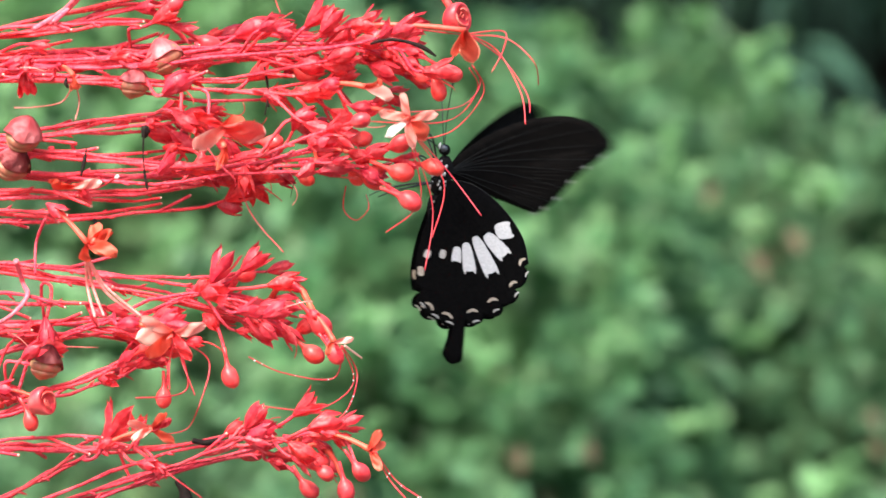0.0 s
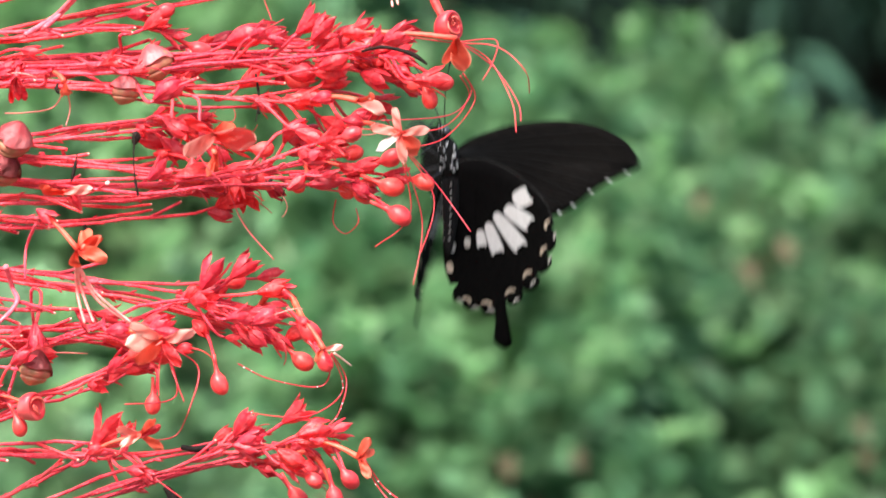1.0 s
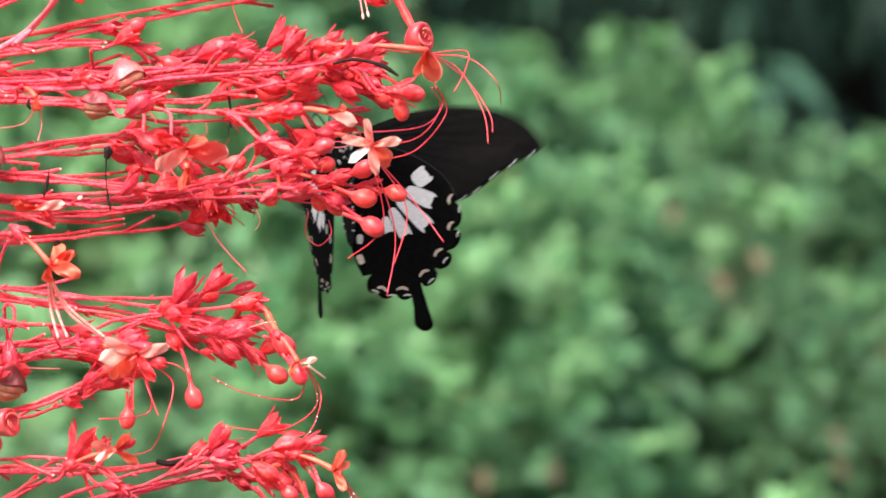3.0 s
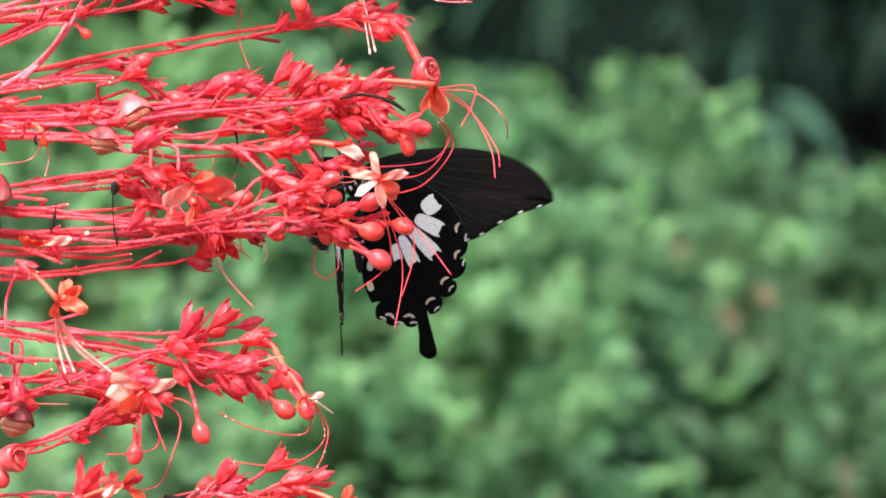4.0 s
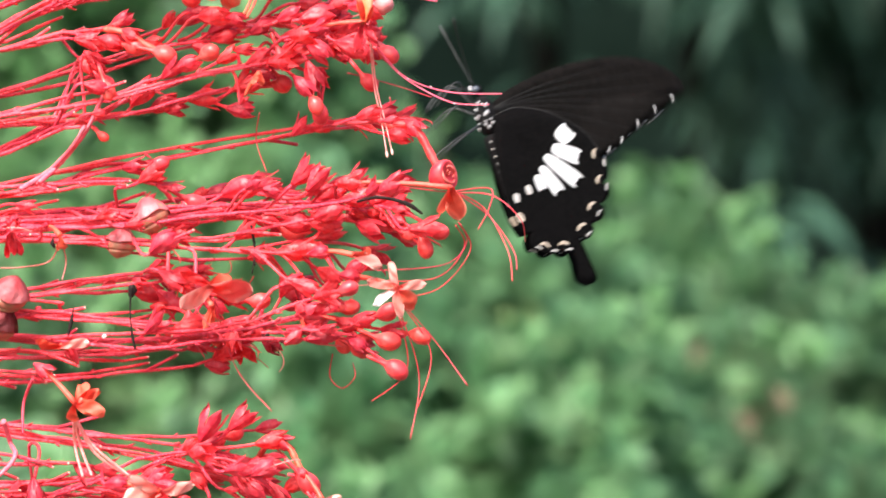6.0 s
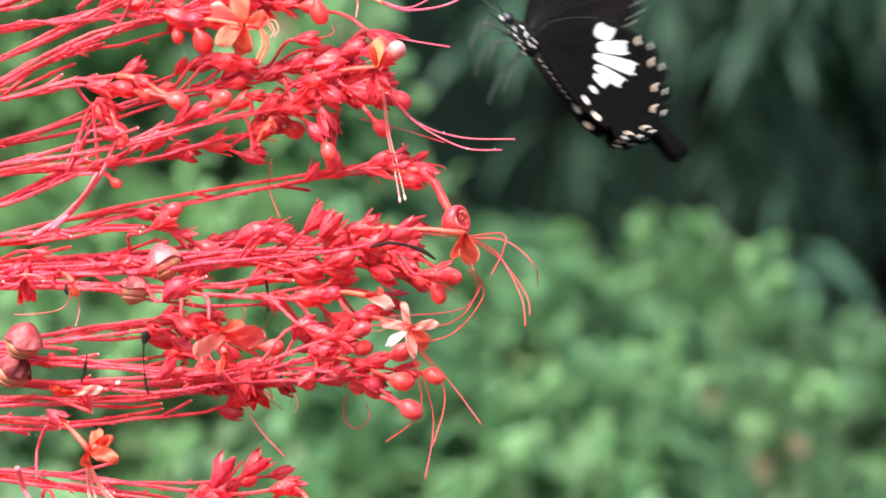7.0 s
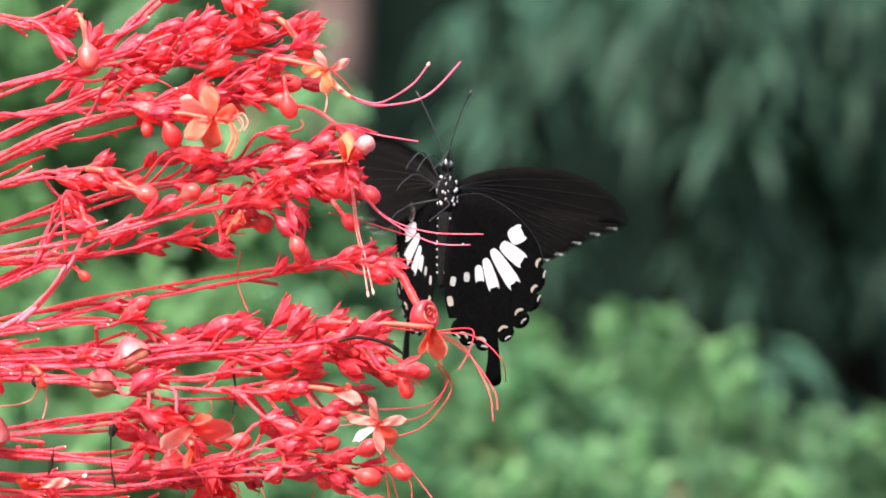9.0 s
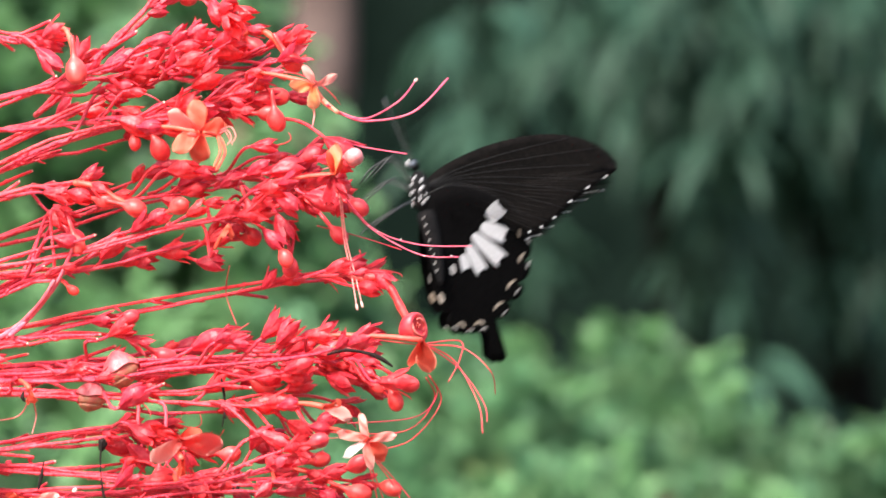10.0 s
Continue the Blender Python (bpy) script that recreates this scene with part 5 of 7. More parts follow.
filament(fl, [(352, 720), (330, 760), (280, 770)], -0.016, "filament")
flower(130, 330, (178, 8), -0.026, (150, 345), 0.9, "op")
filament(plant.children[-1], [(140, 340), (175, 332), (206, 314)], -0.014, "filament", 0.0006, anther="white")
fl = flower(655, 797, (20, 70, -60), -0.026, (590, 770), 0.75, "ooo")
for e, c in (((745, 882), (700, 850)), ((735, 900), (690, 850))):
    filament(fl, [(665, 800), c, e], -0.014, "filament", 0.00046, beads=4)
fl = flower(592, 606, (222, -65, 10), -0.030, (560, 560), 0.62, "orp")
for e, c, g in (((440, 632), (590, 670), (500, 660)), ((455, 718), (625, 680), (560, 725)), ((600, 742), (632, 660), (620, 715))):
    filament(fl, [(605, 612), c, g, e], -0.018, "filament", 0.00038, beads=4)
filament(fl, [(610, 612), (640, 634)], -0.018, "pale", 0.0006)
fl = flower(824, 54, (-78, -106), -0.030, (640, 44), 1.12, "Oo", deep=-0.15)
for pts in (((740, 52), (820, 62), (895, 68), (945, 110), (953, 150)), ((830, 62), (890, 105), (932, 165), (938, 200)), ((825, 60), (880, 90), (922, 165), (930, 220)), ((830, 60), (892, 56), (890, 90), (870, 128)),
            ((838, 118), (856, 165), (800, 232), (720, 250)), ((835, 115), (850, 150), (810, 190), (690, 200)), ((830, 120), (845, 160), (790, 215), (650, 215))):
    filament(fl, pts, -0.016, "filament", 0.00035)
filament(b8c, [(612, 330), (608, 370), (630, 390), (652, 370), (648, 345)], -0.006, "filament", 0.00035)
fl = flower(434, -318, (100, 14, 152, 212, 268), -0.034, (343, -329), 1.12, "OOPOO", deep=-0.15)
for pts in (((441, -318), (468, -310), (478, -282), (462, -250)), ((441, -318), (462, -314), (470, -286), (458, -256))):
    filament(fl, pts, -0.040, "tube", 0.00085)
for pts in (((470, -322), (488, -328), (497, -312), (490, -298)), ((468, -316), (482, -322), (489, -308), (482, -296))):
    filament(fl, pts, -0.040, "palefil", 0.00030)
top_flower = fl = flower(637, -400, (112, 186, 20, 268), -0.030, (537, -424), 0.84, "pypy", deep=-0.15)
filament(fl, [(637, -398), (652, -374), (678, -352)], -0.020, "peach", 0.00150)
filament(fl, [(660, -364), (690, -347), (731, -336), (812, -351), (875, -411)], -0.018, "pinkfil", 0.0006)
filament(fl, [(660, -366), (690, -349), (731, -341), (787, -371), (817, -407)], -0.020, "pinkfil", 0.0005, anther="pale")
filament(fl, [(632, -386), (637, -351), (633, -326)], -0.018, "palefil", 0.0005)
fl = flower(671, -240, (92, 80, 250, 200, 290), -0.034, (590, -231), 0.98, "yOrrr", deep=-0.2)
filament(fl, [(690, -300), (724, -290), (800, -277)], -0.022, "pinkfil", 0.0004, name="style")
for pts in ([(683, -210), (740, -145), (819, -116), (914, -112)], [(680, -215), (730, -150), (819, -99), (891, -93)]):
    filament(fl, pts, -0.022, "pinkfil", 0.00036, name="style", beads=3)
for pts in ([(682, -220), (691, -130), (705, -70), (718, -12)], [(680, -215), (687, -130), (699, -70), (709, -8)]):
    filament(fl, pts, -0.022, "palefil", 0.0004, anther="pale")
filament(fl, [(640, -151), (719, -130), (789, -107)], -0.010, "filament", 0.0003)
fl = flower(485, -152, (240, 280), -0.022, (459, -112), 0.5, "oo")
filament(fl, [(484, -82), (478, -32), (496, 23)], -0.010, "filament", 0.0003)
flower(45, 128, (250, 272, 293), -0.020, (50, 108), 0.85, "rrr", skin="stem")
fl = flower(130, 135, (268, 280), -0.018, (110, 118), 0.6, "oo")
filament(fl, [(130, 145), (110, 180), (60, 190), (25, 191)], -0.006, "palefil", 0.0004)
filament(fl, [(133, 145), (140, 180), (133, 212)], -0.006, "palefil", 0.0004)
tuft(b9, 285, 160, 84, 57, 4, 240, d=-0.012, buds=0, angle=10)

# stout pink stems between the cymes
filament(b11, [(93, 40), (133, 4), (179, -55), (207, -115)], -0.008, "pinkstem", 0.0008, name="side_stem")
filament(b6, [(28, 462), (40, 500), (48, 525), (18, 560), (-20, 580)], -0.010, "pinkstem", 0.0008, name="side_stem")
filament(b10b, [(60, 52), (110, 20), (150, -20), (175, -60)], -0.008, "pinkstem", 0.0008, name="side_stem")
filament(b7, [(80, 388), (64, 430), (62, 485)], -0.008, "stem", 0.0005, name="side_stem")

# withered threads and husks
def dry_thread(br, pts, radii):
    """A black shrivelled thread, thin here and swollen there."""
    line = through_points([site(u, v, -0.016) for u, v in pts], 6)
    bm = bmesh.new()
    tube(bm, line, np.interp(np.linspace(0, 1, len(line)), np.linspace(0, 1, len(radii)), radii), 6)
    part("dry_thread", bm, M["dry"], br, "black shrivelled thread")


dry_thread(b8, ((256, 226), (253, 262), (255, 300), (261, 336)), (0.0007, 0.0003, 0.00022, 0.0002, 0.00045, 0.0003))
dry_thread(b8, ((153, 262), (149, 285), (143, 312)), (0.0002, 0.00024, 0.0006, 0.0005, 0.0002))
dry_thread(b9b, ((468, 118), (474, 160), (469, 204)), (0.0003, 0.0004, 0.0002, 0.0002))
dry_thread(b7, ((166, 388), (172, 400), (168, 414)), (0.0004, 0.0006, 0.0003))
dry_thread(b9, ((118, 138), (116, 148), (121, 156)), (0.0003, 0.0006, 0.0003))
dry_thread(b8c, ((497, 296), (492, 304), (486, 300)), (0.0005, 0.0007, 0.0004))
dry_thread(b7b, ((524, 316), (518, 332), (514, 350)), (0.00012, 0.0001, 0.00008))
dry_thread(b9b, ((470, 160), (475, 190)), (0.0002, 0.0003))
dry_thread(b9c, ((655, 78), (690, 70), (740, 80), (772, 100)), (0.0003, 0.0006, 0.0005, 0.0007, 0.0003))
bm = bmesh.new()
tube(bm, [site(255, 222, -0.015), site(258, 232, -0.015), site(254, 244, -0.015)], (0.0008, 0.0014, 0.0007), 6)
part("dry_husk", bm, M["dry"], b8, "black withered flower husk")
bm = bmesh.new()
tube(bm, through_points([site(312, 850, -0.012), site(325, 868, -0.012), site(330, 890, -0.012)], 4), np.linspace(0.0008, 0.0022, 9), 7)
part("dry_husk", bm, M["dry"], b1, "dark brown withered husk")
bm = bmesh.new()
tube(bm, through_points([site(340, 780, -0.010), site(365, 784, -0.010), site(388, 780, -0.010)], 4), np.linspace(0.0007, 0.0011, 9), 7)
part("dry_husk", bm, M["dry"], b3, "dark brown withered husk")


def build_hairs():
    """Fine pale hairs along the stems, one joined mesh for each branch."""
    rng = np.random.default_rng(5)
    left = site(-40, 0).x
    for br, lines in HAIRY.items():
        verts = []
        for pts, r in lines:
            p = np.array([tuple(q) for q in pts])
            step = np.linalg.norm(np.diff(p, axis=0), axis=1)
            cum = np.concatenate(([0], np.cumsum(step)))
            count = int(cum[-1] / 0.00030)
            if not count:
                continue
            at = rng.uniform(0, cum[-1], count)
            foot = np.stack([np.interp(at, cum, p[:, k]) for k in range(3)], 1)
            run = p[-1] - p[0]
            run = run / np.linalg.norm(run)
            out = rng.normal(0, 1, (count, 3))
            out -= out @ run[:, None] * run
            out /= np.linalg.norm(out, axis=1, keepdims=True)
            side = np.cross(out, run)
            keep = foot[:, 0] > left
            tip = foot + out * (r + rng.uniform(0.0002, 0.00062, (count, 1))) + run * rng.uniform(-0.0001, 0.0003, (count, 1))
            foot = foot + out * r * 0.8
            w = 0.00004
            verts.append(np.stack([foot + side * w, foot - side * w + run * w, foot - run * w, tip], 1)[keep])
        v = np.concatenate(verts)
        n = len(v)
        if not n:
            continue
        quad = np.arange(n)[:, None] * 4
        faces = np.concatenate([quad + np.array(f) for f in ((0, 1, 3), (1, 2, 3), (2, 0, 3))])
        me = bpy.data.meshes.new("hairs")
        me.from_pydata(v.reshape(-1, 3).tolist(), [], faces.tolist())
        me.materials.append(M["hair"])
        ob = new("hairs", me)
        ob.parent = br
        tagged(ob, "fine pale hairs on the stems", kind="stuff")


build_hairs()


# ---- what moves ----
def hinge(x, y, z, flap, sweep, twist=0.0):
    """A wing's pose on the thorax: raised by flap degrees, swung in its own plane by sweep, turned about its length by twist."""
    return pose(x, y, z, 0, 0, flap) @ pose(0, 0, 0, 0, sweep, 0) @ pose(0, 0, 0, twist)


# how wide the fast beat of the forewings is, in degrees, from time to time
BEAT = ((0.0, 9), (0.3, 6), (0.6, 14), (0.9, 16), (1.2, 5), (1.7, 8), (2.0, 10), (2.5, 18), (2.7, 12), (3.8, 5), (4.2, 5), (4.6, 10), (5.0, 4), (5.5, 7), (7.0, 16), (7.5, 9), (8.0, 18), (8.5, 7), (9.0, 20), (9.4, 8), (10.0, 14))


def beating(rows, side):
    """Adds the quick beat of a forewing to its rows: a stroke up and down again between one row and the next."""
    out = []
    for i, (t, m) in enumerate(rows):
        wide = side * float(np.interp(t, [b[0] for b in BEAT], [b[1] for b in BEAT]))
        root = Matrix.Translation(m.translation)
        for j, part_way, swing in ((-1, -1 / 30, -wide), (0, 0, 0), (1, 1 / 30, wide)):
            if j == 0:
                out.append((t, m))
            elif 0 <= i + j < len(rows):
                other = rows[i + j]
                between = m.lerp(other[1], abs(part_way) / abs(other[0] - t))
                out.append((t + part_way, root @ pose(0, 0, 0, 0, 0, swing) @ root.inverted() @ between))
    return out


def lift(degrees):
    """The long-stamened flower swung up about the foot of its twig."""
    foot = site(367, -403, -0.02)
    return Matrix.Translation(foot) @ pose(0, 0, 0, 0, -degrees, 0) @ Matrix.Translation(-foot)


def nod(steps):
    """A cyme pressed down at its tip by so many steps, turning about its foot."""
    foot = site(-100, 300, 0.02)
    return Matrix.Translation(foot) @ pose(0, 0, 0, 0, math.degrees(steps / 830), 0) @ Matrix.Translation(-foot)


def motions():
    walk(top_flower, [(0.0, lift(1.0)), (7.5, lift(1.0)), (8.0, lift(1.4)), (8.3, lift(3.8)), (8.5, lift(6.2)), (8.7, lift(3.6)), (9.0, lift(0.8)), (9.5, lift(0.3)), (10.0, lift(0))])
    for pressed in (b8c, white_flower, salmon_flower):
        walk(pressed, [(0.0, nod(0)), (0.5, nod(5)), (1.0, nod(12)), (1.5, nod(20)), (2.0, nod(16)), (2.5, nod(13)), (4.0, nod(7)), (4.5, nod(9)), (5.0, nod(15)),
                       (5.5, nod(20)), (7.0, nod(10)), (7.5, nod(3)), (8.0, nod(8)), (8.5, nod(10)), (9.0, nod(12)), (9.5, nod(15)), (10.0, nod(18))])
    walk(butterfly, [
        (0.0, pose(-0.0004, 1.8719, 1.4711, 0, 11.6, 0) @ pose(0, 0, 0, 0, 0, -78.0)),
        (0.1, pose(0.0007, 1.8719, 1.4736, 0, 10.4, 0) @ pose(0, 0, 0, 0, 0, -78.0)),
        (0.2, pose(0.0020, 1.8719, 1.4781, 0, 10.7, 0) @ pose(0, 0, 0, 0, 0, -77.8)),
        (0.3, pose(0.0006, 1.8716, 1.4723, 0, 15.4, 0) @ pose(0, 0, 0, 0, 0, -69.6)),
        (0.4, pose(-0.0005, 1.8704, 1.4656, 0, 18.9, 0) @ pose(0, 0, 0, 0, 0, -41.8)),
        (0.5, pose(-0.0022, 1.8704, 1.4620, 0, 17.8, 0) @ pose(0, 0, 0, 0, 0, -41.8)),
        (0.6, pose(-0.0025, 1.8716, 1.4637, 0, 12.3, 0) @ pose(0, 0, 0, 0, 0, -69.6)),
        (0.7, pose(-0.0006, 1.8719, 1.4661, 0, 6.3, 0) @ pose(0, 0, 0, 0, 0, -77.8)),
        (0.8, pose(0.0021, 1.8719, 1.4670, 0, 3.3, 0) @ pose(0, 0, 0, 0, 0, -77.9)),
        (0.9, pose(0.0032, 1.8717, 1.4722, 0, 0.7, 0) @ pose(0, 0, 0, 0, 0, -73.1)),
        (1.0, pose(0.0045, 1.8709, 1.4788, 0, -3.2, 0) @ pose(0, 0, 0, 0, 0, -53.7)),
        (1.1, pose(0.0016, 1.8703, 1.4877, 0, -6.8, 0) @ pose(0, 0, 0, 0, 0, -39.4)),
        (1.2, pose(0.0029, 1.8707, 1.4858, 0, -6.7, 0) @ pose(0, 0, 0, 0, 0, -47.3)),
        (1.3, pose(0.0059, 1.8714, 1.4777, 0, -3.5, 0) @ pose(0, 0, 0, 0, 0, -63.8)),
        (1.4, pose(0.0062, 1.8716, 1.4785, 0, -3.4, 0) @ pose(0, 0, 0, 0, 0, -69.6)),
        (1.5, pose(0.0060, 1.8710, 1.4805, 0, -5.6, 0) @ pose(0, 0, 0, 0, 0, -55.5)),
        (1.6, pose(0.0066, 1.8713, 1.4856, 0, -10.1, 0) @ pose(0, 0, 0, 0, 0, -61.7)),
        (1.7, pose(0.0036, 1.8713, 1.4856, 0, -16.2, 0) @ pose(0, 0, 0, 0, 0, -62.7)),
        (1.8, pose(-0.0010, 1.8709, 1.4791, 0, -21.3, 0) @ pose(0, 0, 0, 0, 0, -52.4)),
        (1.9, pose(-0.0030, 1.8704, 1.4768, 0, -22.6, 0) @ pose(0, 0, 0, 0, 0, -40.8)),
        (2.0, pose(-0.0018, 1.8699, 1.4757, 0, -21.9, 0) @ pose(0, 0, 0, 0, 0, -31.0)),
        (2.1, pose(-0.0077, 1.8695, 1.4904, 0, -19.2, 0) @ pose(0, 0, 0, 0, 0, -22.4)),
        (2.2, pose(-0.0118, 1.8701, 1.4937, 0, -16.9, 0) @ pose(0, 0, 0, 0, 0, -34.8)),
        (2.3, pose(-0.0082, 1.8701, 1.4912, 0, -16.5, 0) @ pose(0, 0, 0, 0, 0, -34.7)),
        (2.4, pose(-0.0137, 1.8694, 1.4875, 0, -16.5, 0) @ pose(0, 0, 0, 0, 0, -18.8)),
        (2.5, pose(-0.0121, 1.8693, 1.4815, 0, -13.7, 0) @ pose(0, 0, 0, 0, 0, -16.4)),
        (2.6, pose(-0.0147, 1.8695, 1.4781, 0, -11.3, 0) @ pose(0, 0, 0, 0, 0, -22.0)),
        (2.7, pose(-0.0178, 1.8693, 1.4793, 0, -9.3, 0) @ pose(0, 0, 0, 0, 0, -16.3)),
        (2.8, pose(-0.0155, 1.8692, 1.4821, 0, -7.7, 0) @ pose(0, 0, 0, 0, 0, -14.1)),
        (2.9, pose(-0.0154, 1.8692, 1.4841, 0, -6.9, 0) @ pose(0, 0, 0, 0, 0, -14.0)),
        (3.0, pose(-0.0189, 1.8692, 1.4847, 0, -6.2, 0) @ pose(0, 0, 0, 0, 0, -14.0)),
        (3.1, pose(-0.0223, 1.8692, 1.4840, 0, -5.5, 0) @ pose(0, 0, 0, 0, 0, -14.0)),
        (3.2, pose(-0.0255, 1.8692, 1.4829, 0, -4.7, 0) @ pose(0, 0, 0, 0, 0, -14.0)),
        (3.3, pose(-0.0254, 1.8692, 1.4821, 0, -4.1, 0) @ pose(0, 0, 0, 0, 0, -14.0)),
        (3.4, pose(-0.0238, 1.8692, 1.4827, 0, -3.3, 0) @ pose(0, 0, 0, 0, 0, -14.0)),
        (3.5, pose(-0.0227, 1.8692, 1.4848, 0, -2.5, 0) @ pose(0, 0, 0, 0, 0, -14.0)),
        (3.6, pose(-0.0228, 1.8692, 1.4876, 0, -1.9, 0) @ pose(0, 0, 0, 0, 0, -14.0)),
        (3.7, pose(-0.0260, 1.8692, 1.4904, 0, -1.2, 0) @ pose(0, 0, 0, 0, 0, -14.0)),
        (3.8, pose(-0.0284, 1.8692, 1.4894, 0, -1.1, 0) @ pose(0, 0, 0, 0, 0, -14.0)),
        (3.9, pose(-0.0150, 1.8692, 1.4912, 0, -2.5, 0) @ pose(0, 0, 0, 0, 0, -14.0)),
        (4.0, pose(-0.0175, 1.8692, 1.4873, 0, -4.0, 0) @ pose(0, 0, 0, 0, 0, -14.0)),
        (4.1, pose(-0.0179, 1.8692, 1.4896, 0, -5.6, 0) @ pose(0, 0, 0, 0, 0, -14.0)),
        (4.2, pose(-0.0196, 1.8692, 1.4855, 0, -6.7, 0) @ pose(0, 0, 0, 0, 0, -14.3)),
        (4.3, pose(-0.0158, 1.8697, 1.4886, 0, -7.7, 0) @ pose(0, 0, 0, 0, 0, -26.0)),
        (4.4, pose(-0.0056, 1.8714, 1.5062, 0, -15.7, 0) @ pose(0, 0, 0, 0, 0, -66.0)),
        (4.5, pose(-0.0066, 1.8719, 1.5264, 0, -24.6, 0) @ pose(0, 0, 0, 0, 0, -77.7)),
        (4.6, pose(-0.0099, 1.8719, 1.5273, 0, -24.7, 0) @ pose(0, 0, 0, 0, 0, -78.0)),
        (4.8, pose(-0.0110, 1.8719, 1.5306, 0, -15.4, 0) @ pose(0, 0, 0, 0, 0, -78.0)),
        (4.9, pose(-0.0114, 1.8719, 1.5302, 0, -13.0, 0) @ pose(0, 0, 0, 0, 0, -78.0)),
        (5.0, pose(-0.0104, 1.8719, 1.5333, 0, -10.2, 0) @ pose(0, 0, 0, 0, 0, -77.9)),
        (5.1, pose(-0.0141, 1.8717, 1.5312, 0, -8.6, 0) @ pose(0, 0, 0, 0, 0, -74.2)),
        (5.2, pose(-0.0181, 1.8710, 1.5154, 0, -6.8, 0) @ pose(0, 0, 0, 0, 0, -54.3)),
        (5.3, pose(-0.0202, 1.8701, 1.5156, 0, -4.2, 0) @ pose(0, 0, 0, 0, 0, -34.4)),
        (5.4, pose(-0.0127, 1.8714, 1.5332, 0, -2.1, 0) @ pose(0, 0, 0, 0, 0, -66.2)),
        (5.5, pose(-0.0092, 1.8719, 1.5387, 0, -1.1, 0) @ pose(0, 0, 0, 0, 0, -77.7)),
        (5.6, pose(-0.0055, 1.8719, 1.5289, 0, -3.5, 0) @ pose(0, 0, 0, 0, 0, -78.0)),
        (5.7, pose(-0.0048, 1.8719, 1.5262, 0, -7.5, 0) @ pose(0, 0, 0, 0, 0, -78.0)),
        (5.8, pose(0.0018, 1.8719, 1.5287, 0, -10.5, 0) @ pose(0, 0, 0, 0, 0, -78.0)),
        (5.9, pose(0.0101, 1.8719, 1.5319, 0, -12.4, 0) @ pose(0, 0, 0, 0, 0, -78.0)),
        (6.0, pose(0.0169, 1.8719, 1.5356, 0, -14.2, 0) @ pose(0, 0, 0, 0, 0, -78.0)),
        (6.1, pose(0.0215, 1.8719, 1.5396, 0, -15.9, 0) @ pose(0, 0, 0, 0, 0, -78.0)),
        (6.2, pose(0.0217, 1.8719, 1.5434, 0, -17.7, 0) @ pose(0, 0, 0, 0, 0, -78.0)),
        (6.3, pose(0.0214, 1.8719, 1.5468, 0, -19.5, 0) @ pose(0, 0, 0, 0, 0, -78.0)),
        (6.4, pose(0.0218, 1.8719, 1.5494, 0, -21.3, 0) @ pose(0, 0, 0, 0, 0, -78.0)),
        (6.5, pose(0.0252, 1.8719, 1.5509, 0, -23.1, 0) @ pose(0, 0, 0, 0, 0, -78.0)),
        (6.6, pose(0.0322, 1.8719, 1.5512, 0, -25.1, 0) @ pose(0, 0, 0, 0, 0, -78.0)),
        (6.7, pose(0.0410, 1.8719, 1.5509, 0, -27.3, 0) @ pose(0, 0, 0, 0, 0, -78.0)),
        (6.8, pose(0.0477, 1.8719, 1.5494, 0, -30.9, 0) @ pose(0, 0, 0, 0, 0, -78.0)),
        (6.9, pose(0.0387, 1.8719, 1.5691, 0, -35.3, 0) @ pose(0, 0, 0, 0, 0, -77.8)),
        (7.0, pose(0.0252, 1.8715, 1.5718, 0, -34.3, 0) @ pose(0, 0, 0, 0, 0, -68.4)),
        (7.1, pose(0.0145, 1.8701, 1.5807, 0, -26.9, 0) @ pose(0, 0, 0, 0, 0, -34.1)),
        (7.2, pose(-0.0059, 1.8695, 1.5711, 0, -26.1, 0) @ pose(0, 0, 0, 0, 0, -20.4)),
        (7.3, pose(-0.0015, 1.8701, 1.5569, 0, -26.0, 0) @ pose(0, 0, 0, 0, 0, -35.7)),
        (7.4, pose(-0.0018, 1.8713, 1.5513, 0, -20.0, 0) @ pose(0, 0, 0, 0, 0, -61.4)),
        (7.5, pose(-0.0001, 1.8717, 1.5516, 0, -12.0, 0) @ pose(0, 0, 0, 0, 0, -72.0)),
        (7.6, pose(-0.0027, 1.8714, 1.5500, 0, -13.2, 0) @ pose(0, 0, 0, 0, 0, -65.9)),
        (7.7, pose(-0.0046, 1.8717, 1.5438, 0, -15.1, 0) @ pose(0, 0, 0, 0, 0, -74.5)),
        (7.8, pose(-0.0042, 1.8719, 1.5298, 0, -16.0, 0) @ pose(0, 0, 0, 0, 0, -77.9)),
        (7.9, pose(-0.0066, 1.8719, 1.5215, 0, -15.5, 0) @ pose(0, 0, 0, 0, 0, -78.0)),
        (8.0, pose(-0.0065, 1.8719, 1.5223, 0, -19.7, 0) @ pose(0, 0, 0, 0, 0, -78.0)),
        (8.1, pose(-0.0089, 1.8719, 1.5218, 0, -23.2, 0) @ pose(0, 0, 0, 0, 0, -78.0)),
        (8.2, pose(-0.0104, 1.8719, 1.5240, 0, -24.7, 0) @ pose(0, 0, 0, 0, 0, -78.0)),
        (8.3, pose(-0.0084, 1.8719, 1.5219, 0, -21.6, 0) @ pose(0, 0, 0, 0, 0, -78.0)),
        (8.4, pose(-0.0075, 1.8719, 1.5238, 0, -14.5, 0) @ pose(0, 0, 0, 0, 0, -78.0)),
        (8.5, pose(0.0009, 1.8719, 1.5282, 0, -7.4, 0) @ pose(0, 0, 0, 0, 0, -78.0)),
